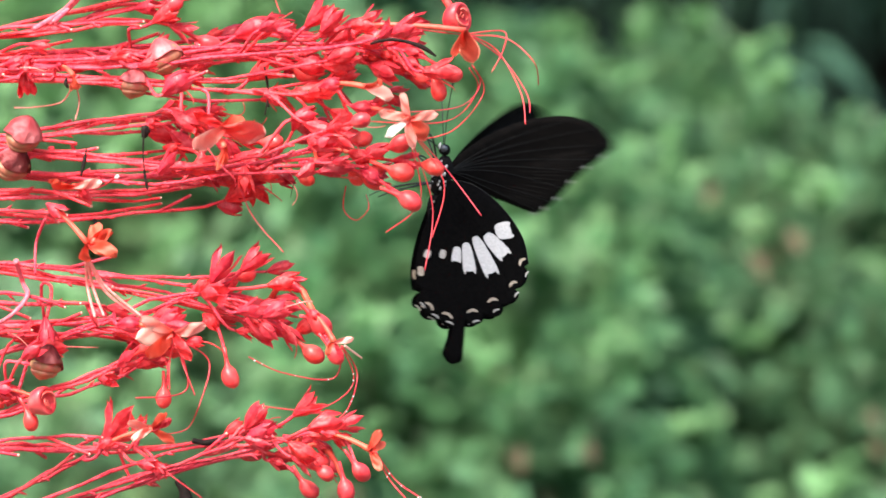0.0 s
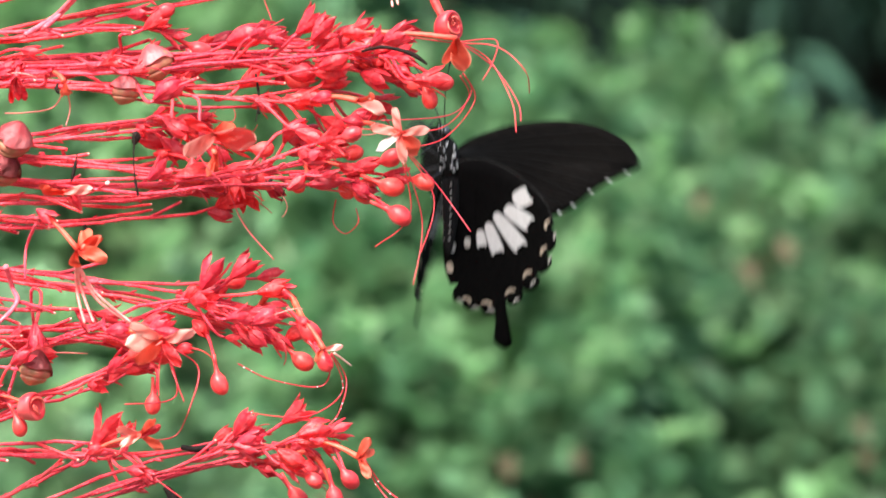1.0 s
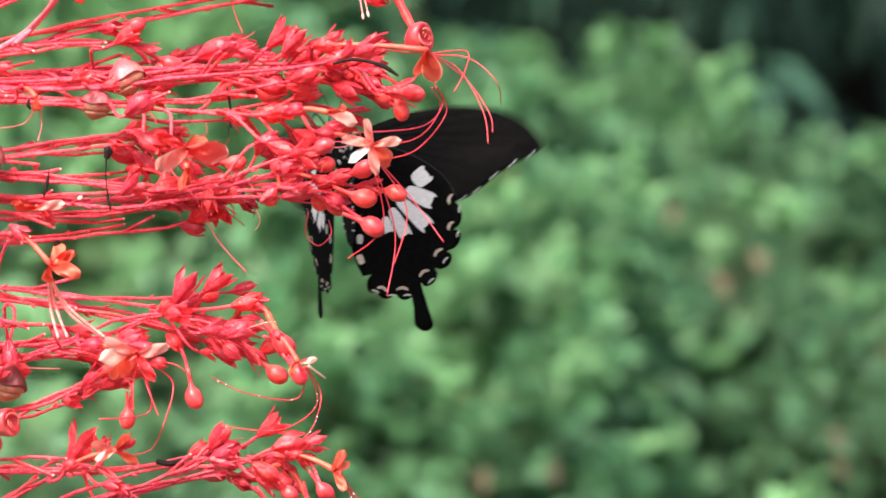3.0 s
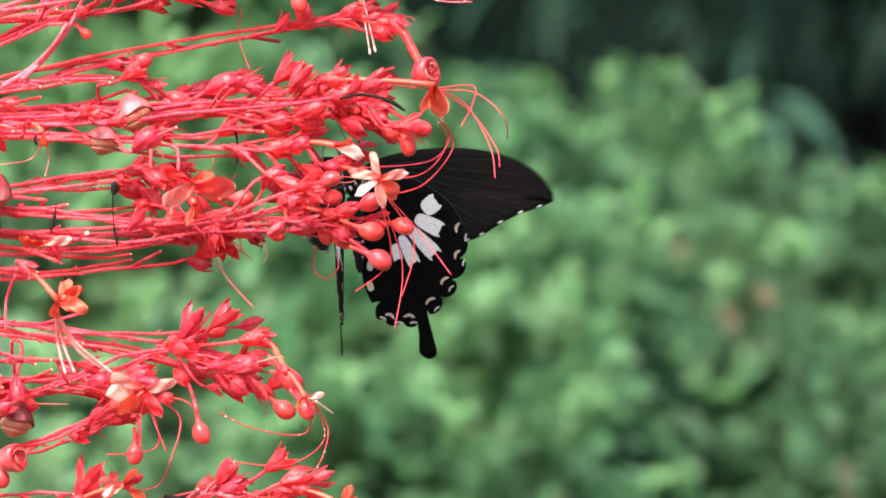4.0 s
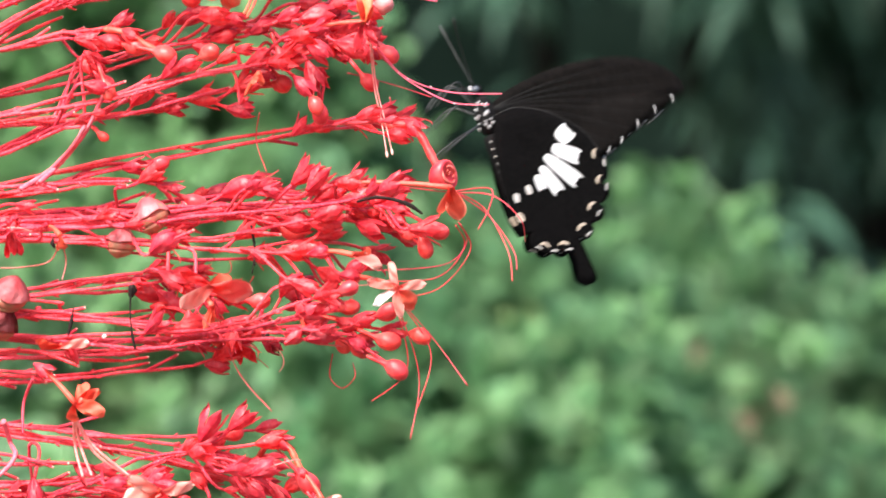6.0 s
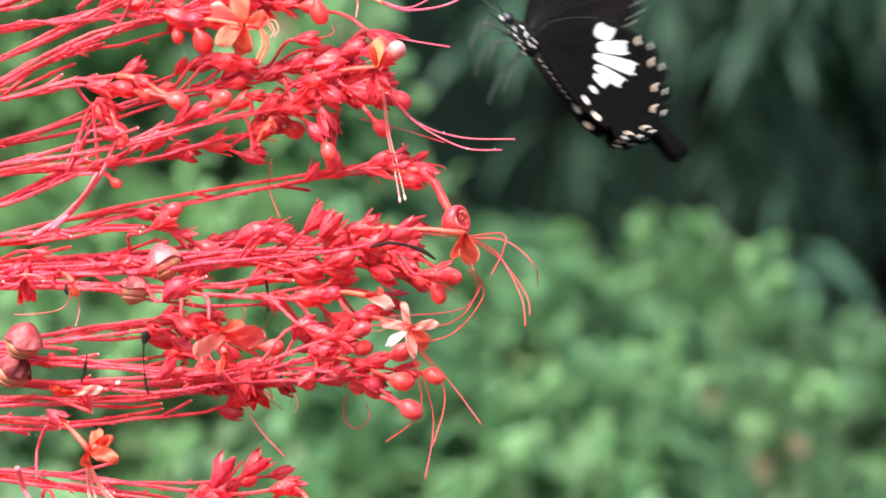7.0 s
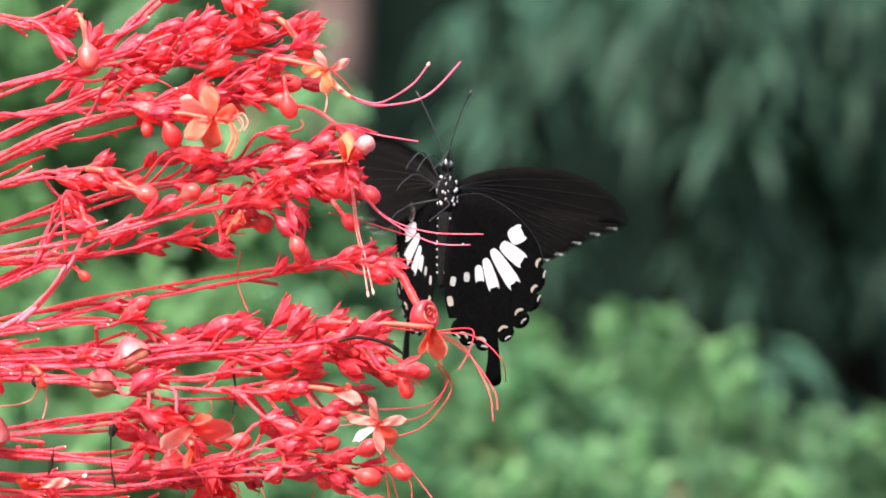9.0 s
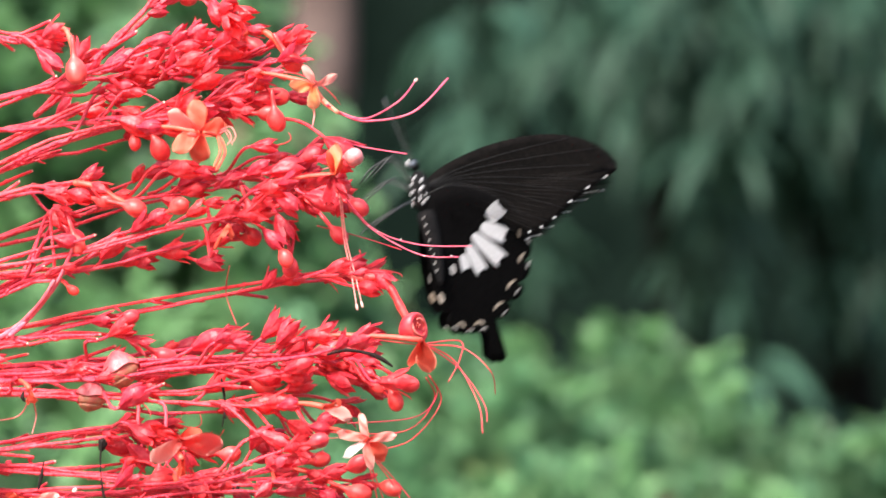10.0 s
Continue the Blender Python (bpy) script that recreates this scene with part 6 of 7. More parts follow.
        (8.6, pose(0.0030, 1.8719, 1.5387, 0, -7.0, 0) @ pose(0, 0, 0, 0, 0, -78.0)),
        (8.7, pose(0.0032, 1.8719, 1.5572, 0, -7.3, 0) @ pose(0, 0, 0, 0, 0, -78.0)),
        (8.8, pose(0.0067, 1.8719, 1.5573, 0, -4.5, 0) @ pose(0, 0, 0, 0, 0, -77.7)),
        (8.9, pose(0.0090, 1.8714, 1.5548, 0, -1.2, 0) @ pose(0, 0, 0, 0, 0, -66.2)),
        (9.0, pose(0.0112, 1.8701, 1.5544, 0, 2.7, 0) @ pose(0, 0, 0, 0, 0, -34.4)),
        (9.1, pose(0.0108, 1.8710, 1.5594, 0, -0.4, 0) @ pose(0, 0, 0, 0, 0, -54.3)),
        (9.2, pose(0.0111, 1.8717, 1.5666, 0, -7.1, 0) @ pose(0, 0, 0, 0, 0, -74.2)),
        (9.3, pose(0.0066, 1.8719, 1.5625, 0, -13.6, 0) @ pose(0, 0, 0, 0, 0, -77.9)),
        (9.4, pose(0.0001, 1.8719, 1.5609, 0, -20.1, 0) @ pose(0, 0, 0, 0, 0, -78.0)),
        (9.5, pose(-0.0018, 1.8719, 1.5541, 0, -28.2, 0) @ pose(0, 0, 0, 0, 0, -78.0)),
        (9.6, pose(-0.0083, 1.8719, 1.5540, 0, -33.3, 0) @ pose(0, 0, 0, 0, 0, -78.0)),
        (9.7, pose(-0.0071, 1.8719, 1.5538, 0, -34.8, 0) @ pose(0, 0, 0, 0, 0, -78.0)),
        (9.8, pose(-0.0075, 1.8719, 1.5529, 0, -28.7, 0) @ pose(0, 0, 0, 0, 0, -78.0)),
        (9.9, pose(-0.0014, 1.8719, 1.5532, 0, -17.3, 0) @ pose(0, 0, 0, 0, 0, -78.0)),
        (10.0, pose(0.0068, 1.8719, 1.5585, 0, -8.7, 0) @ pose(0, 0, 0, 0, 0, -78.0)),
    ])
    walk(abdomen, [(t, pose(0, 0.0004, -0.005, bend)) for t, bend in
                   ((0.0, -2), (2.5, -1), (4.0, 1), (6.5, 5), (7.5, 5), (8.5, 2), (9.2, -3), (9.5, -8), (9.8, -1), (10.0, 7))])
    walk(wings["fore_left"], beating([
        (0.0, hinge(0.0022, 0.0012, 0.0018, 113.3, -13.1, 0.0)),
        (0.1, hinge(0.0022, 0.0012, 0.0018, 117.2, -8.9, 0.4)),
        (0.2, hinge(0.0022, 0.0012, 0.0018, 92.9, 1.4, 0.7)),
        (0.3, hinge(0.0022, 0.0012, 0.0018, 75.1, 5.7, 1.0)),
        (0.4, hinge(0.0022, 0.0012, 0.0018, 48.3, -0.4, 1.4)),
        (0.5, hinge(0.0022, 0.0012, 0.0018, 56.5, 2.8, 1.7)),
        (0.6, hinge(0.0022, 0.0012, 0.0018, 119.8, 0.4, 1.4)),
        (0.7, hinge(0.0022, 0.0012, 0.0018, 105.3, -0.7, 1.0)),
        (0.8, hinge(0.0022, 0.0012, 0.0018, 93.8, -1.0, 0.6)),
        (0.9, hinge(0.0022, 0.0012, 0.0018, 110.3, -3.7, 0.3)),
        (1.0, hinge(0.0022, 0.0012, 0.0018, 77.6, 10.3, -0.1)),
        (1.1, hinge(0.0022, 0.0012, 0.0018, 47.9, -0.5, 1.5)),
        (1.2, hinge(0.0022, 0.0012, 0.0018, 63.7, -4.5, 3.1)),
        (1.3, hinge(0.0022, 0.0012, 0.0018, 113.2, 5.4, 4.7)),
        (1.4, hinge(0.0022, 0.0012, 0.0018, 100.6, 7.7, 6.3)),
        (1.5, hinge(0.0022, 0.0012, 0.0018, 75.8, 4.2, 7.9)),
        (1.6, hinge(0.0022, 0.0012, 0.0018, 108.8, 3.1, 3.6)),
        (1.7, hinge(0.0022, 0.0012, 0.0018, 107.1, 5.9, -0.8)),
        (1.8, hinge(0.0022, 0.0012, 0.0018, 71.8, 3.9, -5.2)),
        (1.9, hinge(0.0022, 0.0012, 0.0018, 82.7, 1.0, -9.5)),
        (2.0, hinge(0.0022, 0.0012, 0.0018, 59.9, 17.3, -13.9)),
        (2.1, hinge(0.0022, 0.0012, 0.0018, 32.4, 6.6, -11.1)),
        (2.2, hinge(0.0022, 0.0012, 0.0018, 80.8, 7.1, -8.3)),
        (2.3, hinge(0.0022, 0.0012, 0.0018, 66.3, 7.0, -5.4)),
        (2.4, hinge(0.0022, 0.0012, 0.0018, 23.3, 2.7, -2.6)),
        (2.5, hinge(0.0022, 0.0012, 0.0018, 53.1, 10.3, 0.2)),
        (2.6, hinge(0.0022, 0.0012, 0.0018, 40.9, 2.6, -0.1)),
        (2.7, hinge(0.0022, 0.0012, 0.0018, 19.1, 11.9, -0.4)),
        (2.8, hinge(0.0022, 0.0012, 0.0018, 32.3, 5.2, -0.7)),
        (2.9, hinge(0.0022, 0.0012, 0.0018, 41.7, -2.6, -0.9)),
        (3.0, hinge(0.0022, 0.0012, 0.0018, 30.4, 10.5, -1.2)),
        (3.1, hinge(0.0022, 0.0012, 0.0018, 38.4, 24.4, -1.5)),
        (3.2, hinge(0.0022, 0.0012, 0.0018, 30.9, 19.2, -1.8)),
        (3.3, hinge(0.0022, 0.0012, 0.0018, 43.4, 6.9, -2.0)),
        (3.4, hinge(0.0022, 0.0012, 0.0018, 47.8, 4.6, -2.3)),
        (3.5, hinge(0.0022, 0.0012, 0.0018, 29.8, 21.0, -2.6)),
        (3.6, hinge(0.0022, 0.0012, 0.0018, 37.0, 28.7, -2.9)),
        (3.7, hinge(0.0022, 0.0012, 0.0018, 27.3, 21.5, -3.1)),
        (3.8, hinge(0.0022, 0.0012, 0.0018, 27.1, 23.4, -3.4)),
        (3.9, hinge(0.0022, 0.0012, 0.0018, 38.6, 16.6, -3.7)),
        (4.0, hinge(0.0022, 0.0012, 0.0018, 30.8, 16.0, -4.0)),
        (4.1, hinge(0.0022, 0.0012, 0.0018, 34.9, 20.9, -5.1)),
        (4.2, hinge(0.0022, 0.0012, 0.0018, 53.2, 10.5, -6.2)),
        (4.3, hinge(0.0022, 0.0012, 0.0018, 49.2, 35.6, -7.4)),
        (4.4, hinge(0.0022, 0.0012, 0.0018, 67.7, 13.4, -8.5)),
        (4.5, hinge(0.0022, 0.0012, 0.0018, 103.9, 8.3, -9.6)),
        (4.6, hinge(0.0022, 0.0012, 0.0018, 101.9, 18.4, -8.3)),
        (4.8, hinge(0.0022, 0.0012, 0.0018, 95.0, 6.8, -5.6)),
        (4.9, hinge(0.0022, 0.0012, 0.0018, 89.2, 9.4, -4.2)),
        (5.0, hinge(0.0022, 0.0012, 0.0018, 93.2, 11.9, -2.8)),
        (5.1, hinge(0.0022, 0.0012, 0.0018, 100.2, 25.8, -2.3)),
        (5.2, hinge(0.0022, 0.0012, 0.0018, 87.4, 31.9, -1.8)),
        (5.3, hinge(0.0022, 0.0012, 0.0018, 32.3, 17.1, -1.2)),
        (5.4, hinge(0.0022, 0.0012, 0.0018, 105.1, 17.6, -0.7)),
        (5.5, hinge(0.0022, 0.0012, 0.0018, 95.9, 4.7, -0.2)),
        (5.6, hinge(0.0022, 0.0012, 0.0018, 79.4, 10.6, -0.2)),
        (5.7, hinge(0.0022, 0.0012, 0.0018, 86.8, 14.9, -0.2)),
        (5.8, hinge(0.0022, 0.0012, 0.0018, 98.0, 19.4, -0.1)),
        (5.9, hinge(0.0022, 0.0012, 0.0018, 108.9, 25.6, -0.1)),
        (6.0, hinge(0.0022, 0.0012, 0.0018, 92.1, 11.6, -0.1)),
        (6.1, hinge(0.0022, 0.0012, 0.0018, 102.5, -0.3, -0.1)),
        (6.2, hinge(0.0022, 0.0012, 0.0018, 93.0, 8.0, -0.1)),
        (6.3, hinge(0.0022, 0.0012, 0.0018, 108.0, 18.3, -0.1)),
        (6.4, hinge(0.0022, 0.0012, 0.0018, 102.3, 14.8, -0.1)),
        (6.5, hinge(0.0022, 0.0012, 0.0018, 88.6, 1.8, -0.1)),
        (6.6, hinge(0.0022, 0.0012, 0.0018, 84.7, -2.6, -0.0)),
        (6.7, hinge(0.0022, 0.0012, 0.0018, 79.5, 6.6, -0.0)),
        (6.8, hinge(0.0022, 0.0012, 0.0018, 79.9, 9.7, -0.0)),
        (6.9, hinge(0.0022, 0.0012, 0.0018, 111.4, 3.3, -0.0)),
        (7.0, hinge(0.0022, 0.0012, 0.0018, 98.5, 1.0, 0.0)),
        (7.1, hinge(0.0022, 0.0012, 0.0018, 110.6, -1.2, -0.8)),
        (7.2, hinge(0.0022, 0.0012, 0.0018, 55.8, 6.0, -1.7)),
        (7.3, hinge(0.0022, 0.0012, 0.0018, 35.0, 10.1, -2.5)),
        (7.4, hinge(0.0022, 0.0012, 0.0018, 77.6, 8.7, -3.3)),
        (7.5, hinge(0.0022, 0.0012, 0.0018, 81.9, 11.1, -4.1)),
        (7.6, hinge(0.0022, 0.0012, 0.0018, 75.4, 14.9, -3.3)),
        (7.7, hinge(0.0022, 0.0012, 0.0018, 92.6, 17.9, -2.4)),
        (7.8, hinge(0.0022, 0.0012, 0.0018, 70.6, 17.0, -1.5)),
        (7.9, hinge(0.0022, 0.0012, 0.0018, 90.7, 37.2, -0.7)),
        (8.0, hinge(0.0022, 0.0012, 0.0018, 89.4, 39.6, 0.2)),
        (8.1, hinge(0.0022, 0.0012, 0.0018, 83.3, 22.0, -1.8)),
        (8.2, hinge(0.0022, 0.0012, 0.0018, 108.2, 21.0, -3.7)),
        (8.3, hinge(0.0022, 0.0012, 0.0018, 81.0, 18.9, -5.7)),
        (8.4, hinge(0.0022, 0.0012, 0.0018, 85.0, 12.9, -7.6)),
        (8.5, hinge(0.0022, 0.0012, 0.0018, 98.3, 17.8, -9.5)),
        (8.6, hinge(0.0022, 0.0012, 0.0018, 99.9, 11.5, -7.7)),
        (8.7, hinge(0.0022, 0.0012, 0.0018, 88.9, 8.2, -5.9)),
        (8.8, hinge(0.0022, 0.0012, 0.0018, 95.7, 10.3, -4.1)),
        (8.9, hinge(0.0022, 0.0012, 0.0018, 117.6, 15.2, -2.3)),
        (9.0, hinge(0.0022, 0.0012, 0.0018, 64.4, 10.5, -0.5)),
        (9.1, hinge(0.0022, 0.0012, 0.0018, 77.1, 6.1, -0.6)),
        (9.2, hinge(0.0022, 0.0012, 0.0018, 105.0, 7.2, -0.7)),
        (9.3, hinge(0.0022, 0.0012, 0.0018, 105.4, 11.4, -0.7)),
        (9.4, hinge(0.0022, 0.0012, 0.0018, 89.7, 4.5, -0.8)),
        (9.5, hinge(0.0022, 0.0012, 0.0018, 93.5, 12.9, 35.0)),
        (9.6, hinge(0.0022, 0.0012, 0.0018, 77.3, 6.8, 0.3)),
        (9.7, hinge(0.0022, 0.0012, 0.0018, 97.6, 5.1, 1.4)),
        (9.8, hinge(0.0022, 0.0012, 0.0018, 87.9, 4.7, 2.5)),
        (9.9, hinge(0.0022, 0.0012, 0.0018, 103.0, 6.5, 3.6)),
        (10.0, hinge(0.0022, 0.0012, 0.0018, 94.9, 7.0, 4.7)),
    ], 1))
    walk(wings["hind_left"], [
        (0.0, hinge(0.0022, 0.0016, -0.0012, 87.0, 12.2, -24.5)),
        (0.1, hinge(0.0022, 0.0016, -0.0012, 99.5, 12.2, -21.1)),
        (0.2, hinge(0.0022, 0.0016, -0.0012, 92.4, 8.5, -17.6)),
        (0.3, hinge(0.0022, 0.0016, -0.0012, 78.7, 13.0, -14.2)),
        (0.4, hinge(0.0022, 0.0016, -0.0012, 52.9, 12.3, -10.7)),
        (0.5, hinge(0.0022, 0.0016, -0.0012, 62.6, 10.4, -7.3)),
        (0.6, hinge(0.0022, 0.0016, -0.0012, 109.2, 7.3, -4.2)),
        (0.7, hinge(0.0022, 0.0016, -0.0012, 100.1, 3.8, -1.2)),
        (0.8, hinge(0.0022, 0.0016, -0.0012, 78.0, 10.4, 1.8)),
        (0.9, hinge(0.0022, 0.0016, -0.0012, 88.5, 7.4, 4.8)),
        (1.0, hinge(0.0022, 0.0016, -0.0012, 45.0, 9.8, 7.8)),
        (1.1, hinge(0.0022, 0.0016, -0.0012, 30.0, 6.0, 6.0)),
        (1.2, hinge(0.0022, 0.0016, -0.0012, 43.9, 5.4, 4.2)),
        (1.3, hinge(0.0022, 0.0016, -0.0012, 83.9, 13.4, 2.4)),
        (1.4, hinge(0.0022, 0.0016, -0.0012, 85.7, 8.1, 0.5)),
        (1.5, hinge(0.0022, 0.0016, -0.0012, 69.7, 8.7, -1.3)),
        (1.6, hinge(0.0022, 0.0016, -0.0012, 94.1, 10.6, -2.5)),
        (1.7, hinge(0.0022, 0.0016, -0.0012, 80.9, 11.7, -3.7)),
        (1.8, hinge(0.0022, 0.0016, -0.0012, 67.2, 8.7, -5.0)),
        (1.9, hinge(0.0022, 0.0016, -0.0012, 69.0, 10.5, -6.2)),
        (2.0, hinge(0.0022, 0.0016, -0.0012, 54.6, 14.7, -7.4)),
        (2.1, hinge(0.0022, 0.0016, -0.0012, 25.6, 10.2, -5.8)),
        (2.2, hinge(0.0022, 0.0016, -0.0012, 53.2, 10.0, -4.1)),
        (2.3, hinge(0.0022, 0.0016, -0.0012, 54.9, 6.9, -2.5)),
        (2.4, hinge(0.0022, 0.0016, -0.0012, 9.6, -0.6, -0.8)),
        (2.5, hinge(0.0022, 0.0016, -0.0012, 31.0, 2.5, 0.8)),
        (2.6, hinge(0.0022, 0.0016, -0.0012, 26.0, 0.2, 1.0)),
        (2.7, hinge(0.0022, 0.0016, -0.0012, 4.4, 4.0, 1.1)),
        (2.8, hinge(0.0022, 0.0016, -0.0012, 18.8, 2.9, 1.3)),
        (2.9, hinge(0.0022, 0.0016, -0.0012, 24.9, 2.5, 1.5)),
        (3.0, hinge(0.0022, 0.0016, -0.0012, 19.2, 3.1, 1.6)),
        (3.1, hinge(0.0022, 0.0016, -0.0012, 27.3, 2.8, 1.8)),
        (3.2, hinge(0.0022, 0.0016, -0.0012, 21.9, 3.4, 1.9)),
        (3.3, hinge(0.0022, 0.0016, -0.0012, 30.4, 3.1, 2.1)),
        (3.4, hinge(0.0022, 0.0016, -0.0012, 32.0, 3.3, 2.2)),
        (3.5, hinge(0.0022, 0.0016, -0.0012, 24.1, 3.8, 2.4)),
        (3.6, hinge(0.0022, 0.0016, -0.0012, 31.8, 3.7, 2.6)),
        (3.7, hinge(0.0022, 0.0016, -0.0012, 23.7, 4.2, 2.7)),
        (3.8, hinge(0.0022, 0.0016, -0.0012, 24.5, 5.1, 2.9)),
        (3.9, hinge(0.0022, 0.0016, -0.0012, 34.9, 5.9, 3.0)),
        (4.0, hinge(0.0022, 0.0016, -0.0012, 31.6, 1.9, 3.2)),
        (4.1, hinge(0.0022, 0.0016, -0.0012, 31.7, 7.1, 5.4)),
        (4.2, hinge(0.0022, 0.0016, -0.0012, 52.3, -6.3, 7.5)),
        (4.3, hinge(0.0022, 0.0016, -0.0012, 27.0, 18.3, 9.7)),
        (4.4, hinge(0.0022, 0.0016, -0.0012, 64.5, 7.3, 11.9)),
        (4.5, hinge(0.0022, 0.0016, -0.0012, 97.7, -5.0, 14.1)),
        (4.6, hinge(0.0022, 0.0016, -0.0012, 94.0, 3.2, 11.6)),
        (4.8, hinge(0.0022, 0.0016, -0.0012, 64.4, 5.0, 6.7)),
        (4.9, hinge(0.0022, 0.0016, -0.0012, 63.3, 1.0, 4.2)),
        (5.0, hinge(0.0022, 0.0016, -0.0012, 60.4, 5.6, 1.7)),
        (5.1, hinge(0.0022, 0.0016, -0.0012, 61.0, 1.3, 0.4)),
        (5.2, hinge(0.0022, 0.0016, -0.0012, 80.5, 0.4, -0.9)),
        (5.3, hinge(0.0022, 0.0016, -0.0012, 31.8, 3.4, -2.2)),
        (5.4, hinge(0.0022, 0.0016, -0.0012, 71.1, 2.0, -3.6)),
        (5.5, hinge(0.0022, 0.0016, -0.0012, 90.4, 2.5, -4.9)),
        (5.6, hinge(0.0022, 0.0016, -0.0012, 88.7, 5.2, -5.4)),
        (5.7, hinge(0.0022, 0.0016, -0.0012, 95.5, 1.1, -5.9)),
        (5.8, hinge(0.0022, 0.0016, -0.0012, 103.7, 3.4, -6.4)),
        (5.9, hinge(0.0022, 0.0016, -0.0012, 105.3, 4.6, -7.0)),
        (6.0, hinge(0.0022, 0.0016, -0.0012, 99.3, 5.9, -7.5)),
        (6.1, hinge(0.0022, 0.0016, -0.0012, 107.5, 6.7, -8.0)),
        (6.2, hinge(0.0022, 0.0016, -0.0012, 99.1, 8.2, -8.5)),
        (6.3, hinge(0.0022, 0.0016, -0.0012, 109.7, 8.9, -9.0)),
        (6.4, hinge(0.0022, 0.0016, -0.0012, 106.8, 10.1, -9.5)),
        (6.5, hinge(0.0022, 0.0016, -0.0012, 93.0, 11.6, -10.1)),
        (6.6, hinge(0.0022, 0.0016, -0.0012, 88.0, 12.7, -10.6)),
        (6.7, hinge(0.0022, 0.0016, -0.0012, 82.6, 15.5, -11.1)),
        (6.8, hinge(0.0022, 0.0016, -0.0012, 82.7, 19.4, -11.6)),
        (6.9, hinge(0.0022, 0.0016, -0.0012, 84.9, 13.7, -12.1)),
        (7.0, hinge(0.0022, 0.0016, -0.0012, 97.9, 8.0, -12.6)),
        (7.1, hinge(0.0022, 0.0016, -0.0012, 112.3, 48.4, -11.4)),
        (7.2, hinge(0.0022, 0.0016, -0.0012, 26.8, 8.2, -10.1)),
        (7.3, hinge(0.0022, 0.0016, -0.0012, 35.0, 3.3, -8.8)),
        (7.4, hinge(0.0022, 0.0016, -0.0012, 58.1, 5.4, -7.5)),
        (7.5, hinge(0.0022, 0.0016, -0.0012, 85.2, 0.2, -6.2)),
        (7.6, hinge(0.0022, 0.0016, -0.0012, 62.1, 1.2, -5.4)),
        (7.7, hinge(0.0022, 0.0016, -0.0012, 74.1, 6.9, -4.5)),
        (7.8, hinge(0.0022, 0.0016, -0.0012, 75.1, 6.8, -3.7)),
        (7.9, hinge(0.0022, 0.0016, -0.0012, 80.1, 16.5, -2.9)),
        (8.0, hinge(0.0022, 0.0016, -0.0012, 88.7, 22.2, -2.1)),
        (8.1, hinge(0.0022, 0.0016, -0.0012, 91.9, 9.9, 0.4)),
        (8.2, hinge(0.0022, 0.0016, -0.0012, 101.1, 8.4, 2.9)),
        (8.3, hinge(0.0022, 0.0016, -0.0012, 91.0, 5.7, 5.3)),
        (8.4, hinge(0.0022, 0.0016, -0.0012, 99.6, 3.2, 7.8)),
        (8.5, hinge(0.0022, 0.0016, -0.0012, 102.2, 6.1, 10.2)),
        (8.6, hinge(0.0022, 0.0016, -0.0012, 98.6, 3.7, 7.6)),
        (8.7, hinge(0.0022, 0.0016, -0.0012, 98.7, -1.1, 5.0)),
        (8.8, hinge(0.0022, 0.0016, -0.0012, 100.4, 4.7, 2.3)),
        (8.9, hinge(0.0022, 0.0016, -0.0012, 96.7, 0.6, -0.3)),
        (9.0, hinge(0.0022, 0.0016, -0.0012, 61.1, 6.4, -3.0)),
        (9.1, hinge(0.0022, 0.0016, -0.0012, 78.5, 7.4, -2.2)),
        (9.2, hinge(0.0022, 0.0016, -0.0012, 97.7, 6.1, -1.3)),
        (9.3, hinge(0.0022, 0.0016, -0.0012, 98.3, 9.2, -0.5)),
        (9.4, hinge(0.0022, 0.0016, -0.0012, 97.8, 9.2, 0.4)),
        (9.5, hinge(0.0022, 0.0016, -0.0012, 110.3, 11.3, 1.2)),
        (9.6, hinge(0.0022, 0.0016, -0.0012, 91.5, 3.7, 3.8)),
        (9.7, hinge(0.0022, 0.0016, -0.0012, 109.6, -0.9, 6.4)),
        (9.8, hinge(0.0022, 0.0016, -0.0012, 99.0, -6.0, 9.1)),
        (9.9, hinge(0.0022, 0.0016, -0.0012, 111.9, 3.7, 11.7)),
        (10.0, hinge(0.0022, 0.0016, -0.0012, 100.9, -0.6, 14.3)),
    ])
